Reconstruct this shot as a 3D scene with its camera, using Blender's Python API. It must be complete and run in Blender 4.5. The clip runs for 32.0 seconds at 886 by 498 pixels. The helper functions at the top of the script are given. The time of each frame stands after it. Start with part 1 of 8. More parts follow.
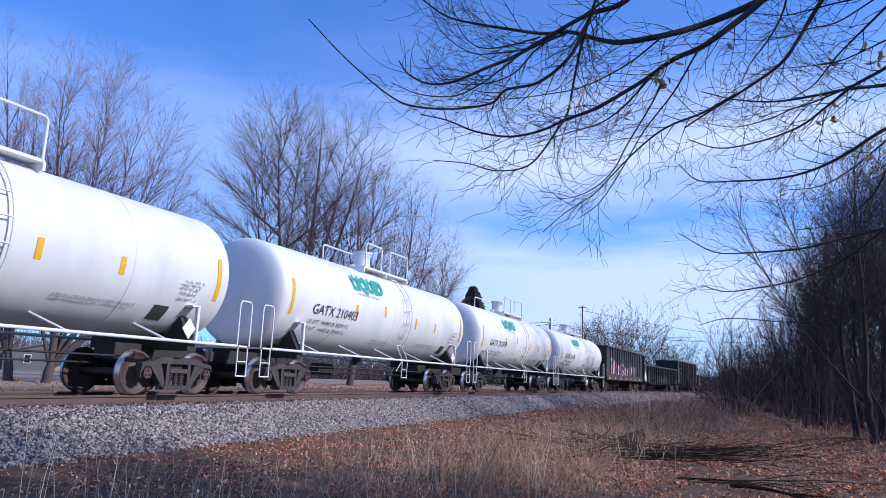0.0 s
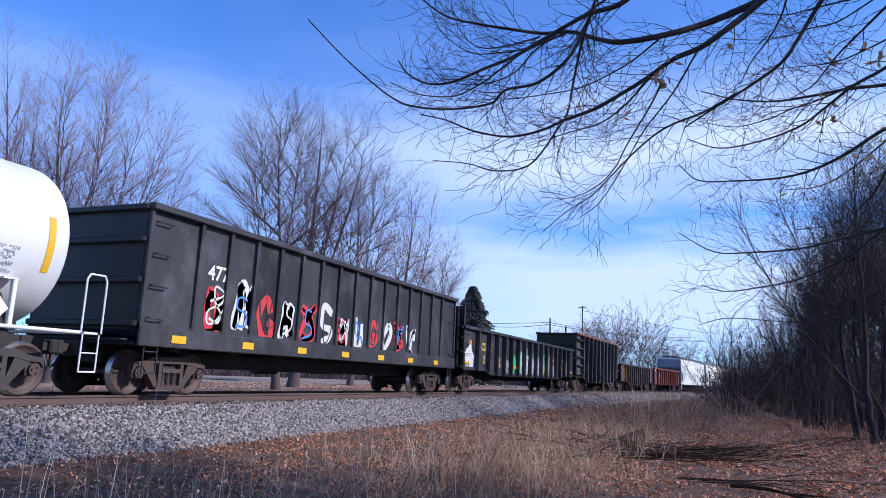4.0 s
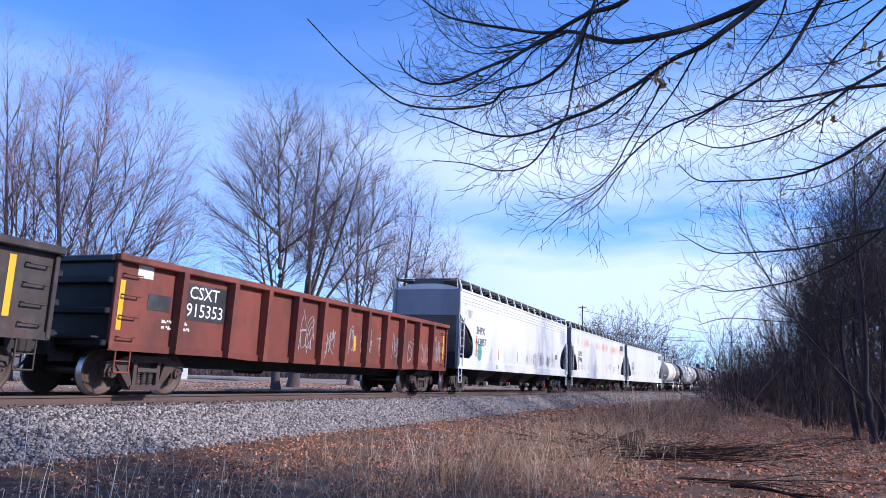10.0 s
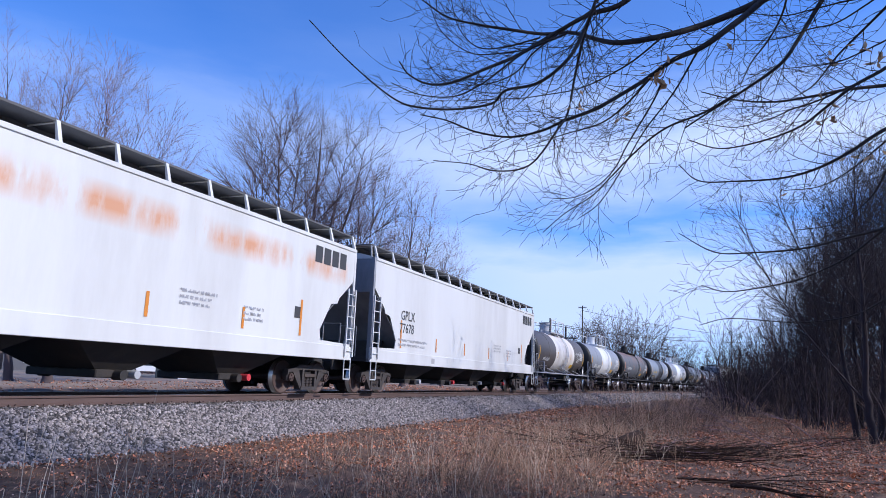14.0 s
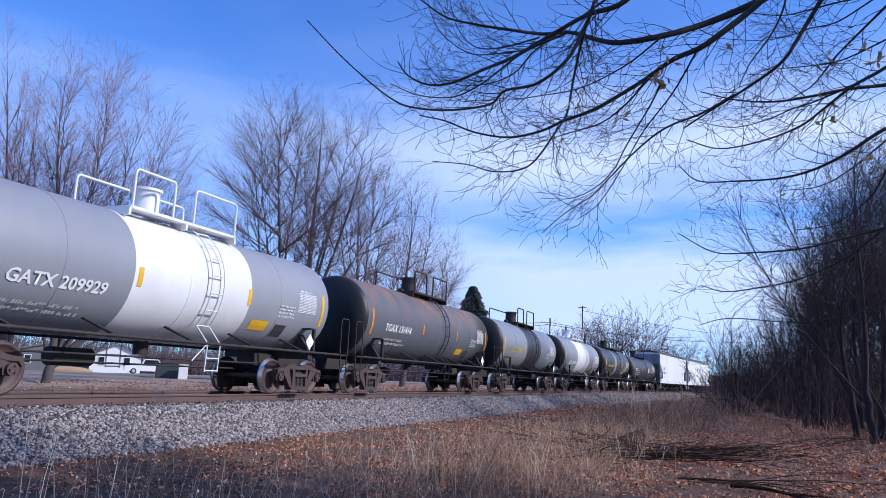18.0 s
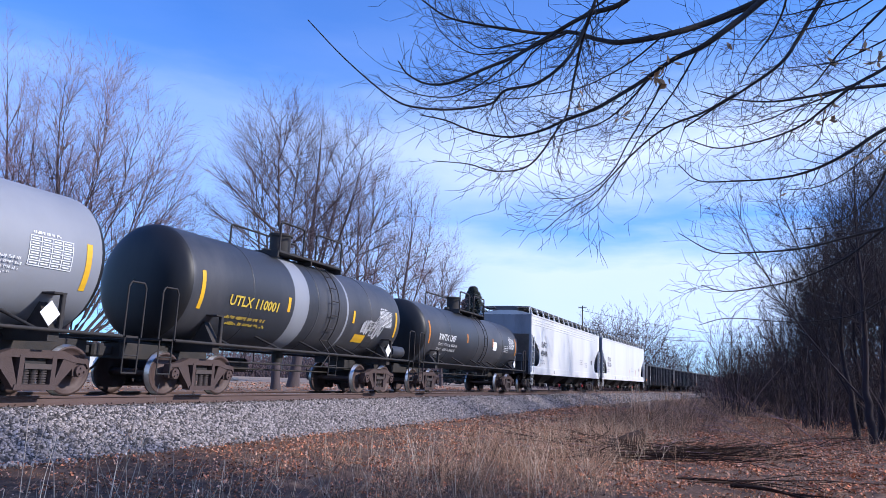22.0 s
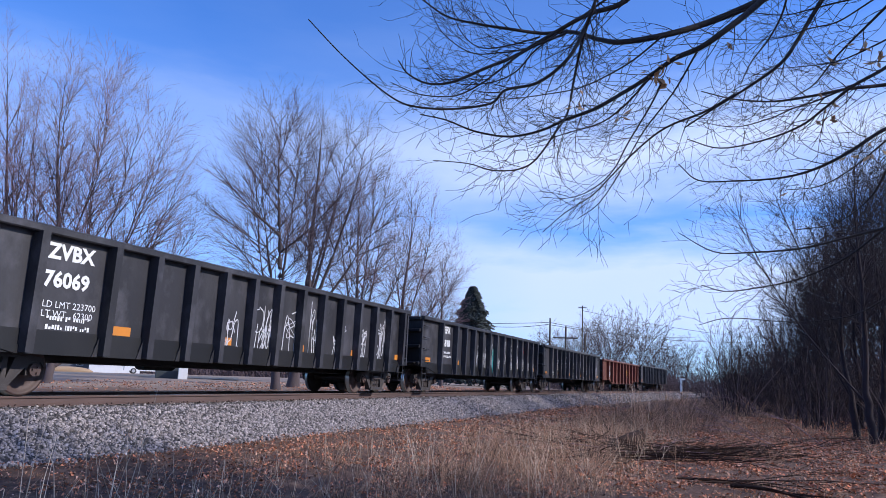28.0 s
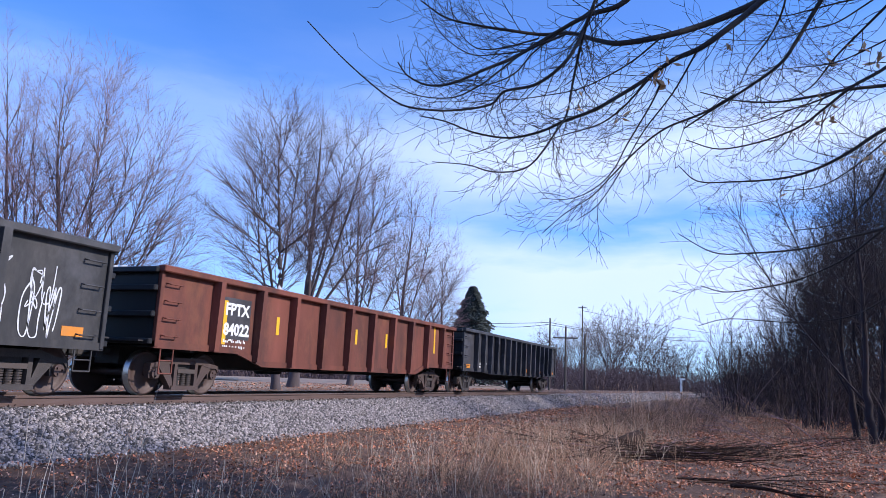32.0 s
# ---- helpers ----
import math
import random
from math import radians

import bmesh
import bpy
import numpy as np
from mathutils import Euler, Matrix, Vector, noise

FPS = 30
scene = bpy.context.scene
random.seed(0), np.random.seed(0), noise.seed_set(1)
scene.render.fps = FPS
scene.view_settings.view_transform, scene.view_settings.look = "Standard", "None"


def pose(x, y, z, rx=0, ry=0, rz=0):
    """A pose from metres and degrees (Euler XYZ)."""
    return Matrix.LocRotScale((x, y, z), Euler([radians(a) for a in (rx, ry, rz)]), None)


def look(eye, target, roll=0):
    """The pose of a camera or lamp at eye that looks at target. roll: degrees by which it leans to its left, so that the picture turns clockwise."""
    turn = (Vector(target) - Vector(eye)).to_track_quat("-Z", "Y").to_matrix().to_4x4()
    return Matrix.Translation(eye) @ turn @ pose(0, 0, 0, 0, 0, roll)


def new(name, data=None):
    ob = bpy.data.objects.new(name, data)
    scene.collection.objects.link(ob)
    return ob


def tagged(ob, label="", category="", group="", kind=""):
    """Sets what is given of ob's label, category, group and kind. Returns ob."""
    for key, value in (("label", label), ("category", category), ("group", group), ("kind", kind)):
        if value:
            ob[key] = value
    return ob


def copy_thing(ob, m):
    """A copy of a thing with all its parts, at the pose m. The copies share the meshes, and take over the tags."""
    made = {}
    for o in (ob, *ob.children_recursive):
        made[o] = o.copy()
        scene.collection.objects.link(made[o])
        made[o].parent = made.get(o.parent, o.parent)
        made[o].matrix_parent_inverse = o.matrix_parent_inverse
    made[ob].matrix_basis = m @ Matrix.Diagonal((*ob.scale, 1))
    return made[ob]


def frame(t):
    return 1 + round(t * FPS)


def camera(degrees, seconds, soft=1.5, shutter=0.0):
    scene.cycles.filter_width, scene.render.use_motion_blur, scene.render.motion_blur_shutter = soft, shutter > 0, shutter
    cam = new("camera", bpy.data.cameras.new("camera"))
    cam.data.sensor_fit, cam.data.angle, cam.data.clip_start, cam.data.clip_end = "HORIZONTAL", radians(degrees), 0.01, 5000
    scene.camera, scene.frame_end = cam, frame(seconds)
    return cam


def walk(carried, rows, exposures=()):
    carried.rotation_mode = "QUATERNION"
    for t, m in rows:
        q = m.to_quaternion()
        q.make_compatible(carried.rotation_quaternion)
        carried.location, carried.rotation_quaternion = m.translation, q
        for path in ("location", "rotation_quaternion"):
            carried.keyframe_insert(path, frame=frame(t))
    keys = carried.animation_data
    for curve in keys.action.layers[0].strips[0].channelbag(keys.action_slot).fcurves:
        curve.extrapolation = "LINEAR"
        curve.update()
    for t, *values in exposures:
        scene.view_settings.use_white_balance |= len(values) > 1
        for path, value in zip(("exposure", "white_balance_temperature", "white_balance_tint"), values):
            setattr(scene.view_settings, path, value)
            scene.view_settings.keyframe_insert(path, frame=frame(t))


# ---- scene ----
cam = camera(63.44, 32.0, soft=0.4)
EYE = (0.0, -12.295, 0.647)
YAW, PITCH, ROLL = radians(22.568), radians(10.084), 2.52
AIM = (EYE[0] + math.cos(YAW) * math.cos(PITCH), EYE[1] + math.sin(YAW) * math.cos(PITCH), EYE[2] + math.sin(PITCH))
STAND = look(EYE, AIM, ROLL)
walk(cam, [(0.0, STAND), (32.0, STAND)], exposures=[(0.0, -0.18, 6000, 13), (3.0, -0.20, 6000, 13), (6.0, 0.12, 6150, 13), (9.0, 0.12, 6200, 13), (11.0, 0.08, 6150, 13), (13.0, -0.22, 6000, 13), (14.0, -0.22, 6000, 13), (17.0, -0.18, 6000, 13), (19.0, -0.12, 6050, 13), (21.0, 0.02, 6100, 13), (24.0, 0.06, 6150, 13), (25.0, -0.06, 6000, 13), (28.0, -0.18, 6150, 13), (30.0, 0.07, 6200, 13), (32.0, 0.05, 6200, 13)])

# ---- sky and sun ----
SUN_TO = Vector((0.17, -0.83, 0.53)).normalized()
SUN_EL = math.asin(SUN_TO.z)
SUN_AZ = math.atan2(SUN_TO.x, SUN_TO.y)
world = bpy.data.worlds.new("sky")
scene.world = world
world.use_nodes = True
wn, wl = world.node_tree.nodes, world.node_tree.links
wn.clear()
sky = wn.new("ShaderNodeTexSky")
sky.sky_type, sky.sun_disc = "NISHITA", False
sky.sun_elevation, sky.sun_rotation = SUN_EL, SUN_AZ
sky.air_density, sky.dust_density, sky.ozone_density = 1.0, 0.2, 3.0
co = wn.new("ShaderNodeTexCoord")
stretch = wn.new("ShaderNodeMapping")
stretch.inputs["Scale"].default_value = (1.6, 1.6, 7.0)
wl.new(co.outputs["Generated"], stretch.inputs["Vector"])
puff = wn.new("ShaderNodeTexNoise")
puff.inputs["Scale"].default_value, puff.inputs["Detail"].default_value = 2.2, 7.0
puff.inputs["Roughness"].default_value = 0.55
wl.new(stretch.outputs["Vector"], puff.inputs["Vector"])
split = wn.new("ShaderNodeSeparateXYZ")
wl.new(co.outputs["Generated"], split.inputs["Vector"])
warp = wn.new("ShaderNodeMath")
warp.operation = "MULTIPLY_ADD"
warp.inputs[1].default_value, warp.inputs[2].default_value = 0.16, -0.08
wl.new(puff.outputs["Fac"], warp.inputs[0])
level = wn.new("ShaderNodeMath")
level.operation = "ADD"
wl.new(split.outputs["Z"], level.inputs[0])
wl.new(warp.outputs["Value"], level.inputs[1])
cover = wn.new("ShaderNodeValToRGB")
ramp = cover.color_ramp
ramp.elements[0].position, ramp.elements[0].color = 0.0, (0.25, 0.25, 0.25, 1)
ramp.elements[1].position, ramp.elements[1].color = 1.0, (0.0, 0.0, 0.0, 1)
for at_, amount in ((0.05, 0.5), (0.10, 0.8), (0.16, 0.85), (0.30, 0.92), (0.335, 0.74), (0.365, 0.4), (0.40, 0.18), (0.46, 0.08)):
    e = ramp.elements.new(at_)
    e.color = (amount, amount, amount, 1)
wl.new(level.outputs["Value"], cover.inputs["Fac"])
gap = wn.new("ShaderNodeValToRGB")
gr = gap.color_ramp
gr.elements[0].position, gr.elements[0].color = 0.16, (0, 0, 0, 1)
gr.elements[1].position, gr.elements[1].color = 0.30, (0, 0, 0, 1)
e = gr.elements.new(0.222)
e.color = (0.75, 0.75, 0.75, 1)
wl.new(level.outputs["Value"], gap.inputs["Fac"])
east = wn.new("ShaderNodeMapRange")
east.inputs["From Min"].default_value, east.inputs["From Max"].default_value = 0.62, 0.25
wl.new(split.outputs["Y"], east.inputs["Value"])
rift = wn.new("ShaderNodeMath")
rift.operation = "MULTIPLY"
wl.new(gap.outputs["Color"], rift.inputs[0])
wl.new(east.outputs["Result"], rift.inputs[1])
veil = wn.new("ShaderNodeMath")
veil.operation, veil.use_clamp = "SUBTRACT", True
wl.new(cover.outputs["Color"], veil.inputs[0])
wl.new(rift.outputs["Value"], veil.inputs[1])
lean = wn.new("ShaderNodeMath")
lean.operation = "MULTIPLY_ADD"
lean.inputs[1].default_value, lean.inputs[2].default_value = 0.66, 0.42
wl.new(east.outputs["Result"], lean.inputs[0])
cloud = wn.new("ShaderNodeMath")
cloud.operation, cloud.use_clamp = "MULTIPLY", True
wl.new(veil.outputs["Value"], cloud.inputs[0])
wl.new(lean.outputs["Value"], cloud.inputs[1])
tint = wn.new("ShaderNodeMixRGB")
tint.blend_type = "MULTIPLY"
tint.inputs["Fac"].default_value = 1.0
tint.inputs["Color2"].default_value = (0.72, 1.55, 2.8, 1)
wl.new(sky.outputs["Color"], tint.inputs["Color1"])
mixc = wn.new("ShaderNodeMixRGB")
mixc.inputs["Color2"].default_value = (8.8, 10.4, 13.7, 1)
wl.new(cloud.outputs["Value"], mixc.inputs["Fac"])
wl.new(tint.outputs["Color"], mixc.inputs["Color1"])
back = wn.new("ShaderNodeBackground")
back.inputs["Strength"].default_value = 0.092
wl.new(mixc.outputs["Color"], back.inputs["Color"])
wout = wn.new("ShaderNodeOutputWorld")
wl.new(back.outputs["Background"], wout.inputs["Surface"])

sun_data = bpy.data.lights.new("sun", "SUN")
sun_data.energy, sun_data.angle, sun_data.color = 5.0, radians(0.53), (1.0, 0.935, 0.85)
sun = new("sun", sun_data)
sun.matrix_world = look((0, 0, 60), Vector((0, 0, 60)) - SUN_TO)


# ---- materials ----
def material(name, color, rough=0.7, metal=0.0, vary=0.25, scale=3.0, dirt=None, dirt_amount=0.4, streak=1.0, bump=0.15, bump_scale=40.0, island=0.0, spec=0.4, panel=0.0):
    """A procedural surface: two scales of tone, a dirt colour in patches or streaks, fine relief."""
    m = bpy.data.materials.new(name)
    m.use_nodes = True
    nodes, links = m.node_tree.nodes, m.node_tree.links
    bsdf = nodes["Principled BSDF"]
    bsdf.inputs["Roughness"].default_value, bsdf.inputs["Metallic"].default_value = rough, metal
    bsdf.inputs["Specular IOR Level"].default_value = spec
    tc = nodes.new("ShaderNodeTexCoord")
    mp = nodes.new("ShaderNodeMapping")
    mp.inputs["Scale"].default_value = (1.0, 1.0, 1.0 / streak)
    links.new(tc.outputs["Object"], mp.inputs["Vector"])
    big = nodes.new("ShaderNodeTexNoise")
    big.inputs["Scale"].default_value, big.inputs["Detail"].default_value = scale, 6.0
    links.new(mp.outputs["Vector"], big.inputs["Vector"])
    tone = nodes.new("ShaderNodeMixRGB")
    lo = [max(0.0, c * (1 - vary)) for c in color]
    hi = [min(1.0, c * (1 + vary)) for c in color]
    tone.inputs["Color1"].default_value, tone.inputs["Color2"].default_value = (*lo, 1), (*hi, 1)
    links.new(big.outputs["Fac"], tone.inputs["Fac"])
    last = tone.outputs["Color"]
    if island:
        geo = nodes.new("ShaderNodeNewGeometry")
        hsv = nodes.new("ShaderNodeHueSaturation")
        mr = nodes.new("ShaderNodeMapRange")
        mr.inputs["To Min"].default_value, mr.inputs["To Max"].default_value = 1 - island, 1 + island
        links.new(geo.outputs["Random Per Island"], mr.inputs["Value"])
        links.new(mr.outputs["Result"], hsv.inputs["Value"])
        links.new(last, hsv.inputs["Color"])
        last = hsv.outputs["Color"]
    if panel:
        info = nodes.new("ShaderNodeObjectInfo")
        each = nodes.new("ShaderNodeHueSaturation")
        pr = nodes.new("ShaderNodeMapRange")
        pr.inputs["To Min"].default_value, pr.inputs["To Max"].default_value = 1 - panel, 1 + panel
        links.new(info.outputs["Random"], pr.inputs["Value"])
        links.new(pr.outputs["Result"], each.inputs["Value"])
        links.new(last, each.inputs["Color"])
        last = each.outputs["Color"]
    if dirt:
        spots = nodes.new("ShaderNodeTexNoise")
        spots.inputs["Scale"].default_value, spots.inputs["Detail"].default_value = scale * 0.45, 9.0
        spots.inputs["Roughness"].default_value = 0.65
        links.new(mp.outputs["Vector"], spots.inputs["Vector"])
        cr = nodes.new("ShaderNodeValToRGB")
        cr.color_ramp.elements[0].position, cr.color_ramp.elements[1].position = 0.48, 0.72
        cr.color_ramp.elements[1].color = (dirt_amount,) * 3 + (1,)
        links.new(spots.outputs["Fac"], cr.inputs["Fac"])
        mixd = nodes.new("ShaderNodeMixRGB")
        mixd.inputs["Color2"].default_value = (*dirt, 1)
        links.new(cr.outputs["Color"], mixd.inputs["Fac"])
        links.new(last, mixd.inputs["Color1"])
        last = mixd.outputs["Color"]
    links.new(last, bsdf.inputs["Base Color"])
    if bump:
        fine = nodes.new("ShaderNodeTexNoise")
        fine.inputs["Scale"].default_value, fine.inputs["Detail"].default_value = bump_scale, 4.0
        links.new(tc.outputs["Object"], fine.inputs["Vector"])
        bp = nodes.new("ShaderNodeBump")
        bp.inputs["Strength"].default_value, bp.inputs["Distance"].default_value = bump, 0.02
        links.new(fine.outputs["Fac"], bp.inputs["Height"])
        links.new(bp.outputs["Normal"], bsdf.inputs["Normal"])
    return m


WHITE = material("white_tank_paint", (0.72, 0.72, 0.73), 0.45, vary=0.04, scale=1.2, dirt=(0.42, 0.40, 0.38), dirt_amount=0.35, streak=3.0, bump=0.03, bump_scale=8)
HOPPER_WHITE = material("white_hopper_paint", (0.70, 0.70, 0.70), 0.5, vary=0.05, scale=0.9, dirt=(0.40, 0.38, 0.36), dirt_amount=0.35, streak=5.0, bump=0.03, bump_scale=6)
HOPPER_GREY = material("pale_grey_hopper_paint", (0.63, 0.63, 0.63), 0.55, vary=0.06, scale=0.8, dirt=(0.36, 0.34, 0.32), dirt_amount=0.4, streak=5.0, bump=0.03, bump_scale=6)
CREAM = material("off_white_band_paint", (0.74, 0.70, 0.66), 0.55, vary=0.08, scale=1.5, dirt=(0.38, 0.27, 0.22), dirt_amount=0.5, streak=4.0, bump=0.03)
TANK_GREY = material("grey_tank_paint", (0.24, 0.25, 0.28), 0.5, vary=0.12, scale=0.8, dirt=(0.36, 0.36, 0.38), dirt_amount=0.35, streak=3.0, bump=0.03, bump_scale=8)
TANK_GREY_RUST = material("grey_rust_stained_paint", (0.10, 0.105, 0.12), 0.6, vary=0.15, scale=0.8, dirt=(0.15, 0.145, 0.15), dirt_amount=0.5, streak=1.5, bump=0.04)
TANK_LIGHT = material("light_grey_tank_paint", (0.21, 0.23, 0.265), 0.5, vary=0.1, scale=0.8, dirt=(0.25, 0.25, 0.27), dirt_amount=0.35, streak=3.0, bump=0.03)
TANK_DARK = material("charcoal_tank_paint", (0.036, 0.039, 0.048), 0.45, vary=0.2, scale=1.0, dirt=(0.13, 0.12, 0.12), dirt_amount=0.5, streak=3.0, bump=0.03)
# real paint on tank heads; on gondola ends it carries painted shade
BLACK = material("black_tank_paint_and_end_shade", (0.010, 0.010, 0.012), 0.5, vary=0.2, scale=1.0, dirt=(0.035, 0.032, 0.03), dirt_amount=0.5, streak=3.0, bump=0.03)
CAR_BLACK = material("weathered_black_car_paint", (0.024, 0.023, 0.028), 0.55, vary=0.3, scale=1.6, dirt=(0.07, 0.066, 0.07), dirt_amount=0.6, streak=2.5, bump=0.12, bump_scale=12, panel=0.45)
CAR_GREY = material("worn_grey_black_car_paint", (0.035, 0.034, 0.038), 0.6, vary=0.3, scale=1.5, dirt=(0.12, 0.105, 0.10), dirt_amount=0.65, streak=2.5, bump=0.12, bump_scale=12, panel=0.4)
CAR_BROWN = material("brown_black_car_paint", (0.042, 0.032, 0.031), 0.65, vary=0.35, scale=1.5, dirt=(0.12, 0.05, 0.04), dirt_amount=0.75, streak=2.0, bump=0.12, bump_scale=12, panel=0.35)
CAR_RUST = material("oxide_red_car_paint", (0.20, 0.05, 0.034), 0.66, vary=0.3, scale=1.5, dirt=(0.085, 0.03, 0.025), dirt_amount=0.8, streak=2.0, bump=0.14, bump_scale=12, panel=0.22)
CAR_RUST_DARK = material("dark_rust_car_paint", (0.15, 0.045, 0.03), 0.75, vary=0.45, scale=1.9, dirt=(0.035, 0.02, 0.018), dirt_amount=0.9, streak=3.0, bump=0.14, bump_scale=12, panel=0.25)
RUST = material("bare_rust", (0.20, 0.075, 0.035), 0.85, vary=0.35, scale=3.0, dirt=(0.08, 0.035, 0.02), dirt_amount=0.6, bump=0.2)
UNDER = material("dark_underframe_steel", (0.028, 0.025, 0.025), 0.75, vary=0.3, scale=4.0, dirt=(0.07, 0.05, 0.04), dirt_amount=0.5, bump=0.15)
TRUCK = material("rust_brown_truck_casting", (0.07, 0.045, 0.041), 0.72, vary=0.3, scale=5.0, dirt=(0.045, 0.035, 0.033), dirt_amount=0.6, bump=0.25)
TRUCK_DARK = material("dark_truck_casting", (0.05, 0.042, 0.042), 0.7, vary=0.3, scale=5.0, dirt=(0.10, 0.08, 0.07), dirt_amount=0.5, bump=0.25)
WHEEL = material("worn_wheel_steel", (0.085, 0.055, 0.05), 0.6, 0.2, vary=0.3, scale=6.0, dirt=(0.05, 0.035, 0.03), dirt_amount=0.6, bump=0.1)
TREAD = material("polished_tread_steel", (0.45, 0.44, 0.43), 0.3, 0.9, vary=0.1, bump=0.05)
SPRING = material("spring_steel", (0.09, 0.07, 0.065), 0.6, 0.3, vary=0.2, bump=0.1)
YELLOW = material("yellow_reflector", (0.75, 0.42, 0.02), 0.5, vary=0.1, scale=6, dirt=(0.3, 0.2, 0.08), dirt_amount=0.3, bump=0.02)
ORANGE = material("orange_reflector", (0.62, 0.22, 0.03), 0.5, vary=0.1, scale=6, dirt=(0.3, 0.18, 0.08), dirt_amount=0.3, bump=0.02)
LETTER_WHITE = material("white_stencil_paint", (0.78, 0.78, 0.78), 0.6, vary=0.06, scale=8, dirt=(0.4, 0.4, 0.4), dirt_amount=0.3, bump=0.02)
LETTER_BLACK = material("black_stencil_paint", (0.05, 0.05, 0.055), 0.6, vary=0.1, scale=8, bump=0.02)
LETTER_YELLOW = material("yellow_stencil_paint", (0.62, 0.44, 0.06), 0.6, vary=0.1, scale=8, bump=0.02)
LETTER_GREY = material("faded_grey_stencil_paint", (0.38, 0.38, 0.40), 0.6, vary=0.1, scale=8, bump=0.02)
TEAL = material("teal_lettering_paint", (0.03, 0.30, 0.25), 0.5, vary=0.1, scale=6, bump=0.02)
SPRAY_WHITE = material("white_spray_paint", (0.62, 0.62, 0.65), 0.6, vary=0.08, scale=5, bump=0.02)
SPRAY_GREEN = material("green_spray_paint", (0.04, 0.42, 0.16), 0.6, vary=0.15, scale=5, bump=0.02)
SPRAY_TEAL = material("teal_spray_paint", (0.08, 0.45, 0.42), 0.6, vary=0.15, scale=5, bump=0.02)
SPRAY_BLUE = material("blue_spray_paint", (0.08, 0.22, 0.62), 0.6, vary=0.15, scale=5, bump=0.02)
SPRAY_RED = material("red_spray_paint", (0.55, 0.04, 0.05), 0.6, vary=0.15, scale=5, bump=0.02)
SPRAY_BLACK = material("black_spray_paint", (0.03, 0.03, 0.035), 0.6, vary=0.1, scale=5, bump=0.02)
RAIL_SIDE = material("rusty_rail_side", (0.11, 0.07, 0.062), 0.8, vary=0.25, scale=2.0, dirt=(0.06, 0.04, 0.035), dirt_amount=0.5, bump=0.15)
RAIL_TOP = material("polished_rail_head", (0.40, 0.39, 0.38), 0.32, 0.85, vary=0.1, bump=0.02)
TIE = material("weathered_tie_wood", (0.085, 0.07, 0.06), 0.9, vary=0.3, scale=6.0, dirt=(0.17, 0.15, 0.13), dirt_amount=0.5, bump=0.4)
STONE = material("crushed_ballast_stone", (0.265, 0.228, 0.215), 0.9, vary=0.3, scale=14.0, dirt=(0.13, 0.115, 0.115), dirt_amount=0.5, bump=0.3, bump_scale=90, island=0.85)
# near black, so shade in gaps between stones sits in the bed's colour
BED = material("ballast_bed_with_gap_shade", (0.05, 0.046, 0.046), 0.95, vary=0.4, scale=22.0, dirt=(0.05, 0.04, 0.038), dirt_amount=0.6, bump=0.8, bump_scale=30)
BARK_NEAR = material("dark_near_bark", (0.035, 0.028, 0.026), 0.85, vary=0.35, scale=25.0, dirt=(0.075, 0.06, 0.055), dirt_amount=0.5, bump=0.4)
BARK_TRUNK = material("grey_brown_bark", (0.085, 0.064, 0.066), 0.9, vary=0.3, scale=6.0, dirt=(0.08, 0.063, 0.06), dirt_amount=0.6, streak=4.0, bump=0.5, bump_scale=14)
BARK_TWIG = material("mauve_brown_twigs", (0.26, 0.17, 0.19), 0.9, vary=0.25, scale=2.0, bump=0)
BARK_TWIG_GREY = material("grey_brown_twigs", (0.15, 0.105, 0.115), 0.9, vary=0.25, scale=2.0, bump=0)
BARK_SHRUB = material("dark_shrub_stems", (0.036, 0.024, 0.026), 0.9, vary=0.35, scale=3.0, dirt=(0.06, 0.042, 0.04), dirt_amount=0.5, bump=0)
BARK_STEM = material("grey_brown_shrub_stems", (0.10, 0.07, 0.072), 0.9, vary=0.4, scale=3.0, dirt=(0.03, 0.02, 0.024), dirt_amount=0.6, bump=0, island=0.6)
NEEDLE = material("dark_conifer_needles", (0.042, 0.052, 0.050), 0.8, vary=0.4, scale=2.0, bump=0, island=0.4)
GRASS = material("dry_straw_stalks", (0.38, 0.235, 0.16), 0.85, vary=0.3, scale=2.0, bump=0, island=0.7)
STRAW = material("bleached_seed_stalks", (0.62, 0.50, 0.38), 0.85, vary=0.2, scale=2.0, bump=0, island=0.3)
LEAF = material("fallen_brown_leaves", (0.50, 0.185, 0.09), 0.75, vary=0.3, scale=4.0, bump=0.1, island=0.85)
LEAF_HANG = material("clinging_tan_leaves", (0.58, 0.36, 0.20), 0.75, vary=0.3, scale=6.0, bump=0.1, island=0.3)
LEAF_PALE = material("bleached_tan_leaves", (0.54, 0.31, 0.20), 0.75, vary=0.3, scale=4.0, bump=0.1, island=0.7)


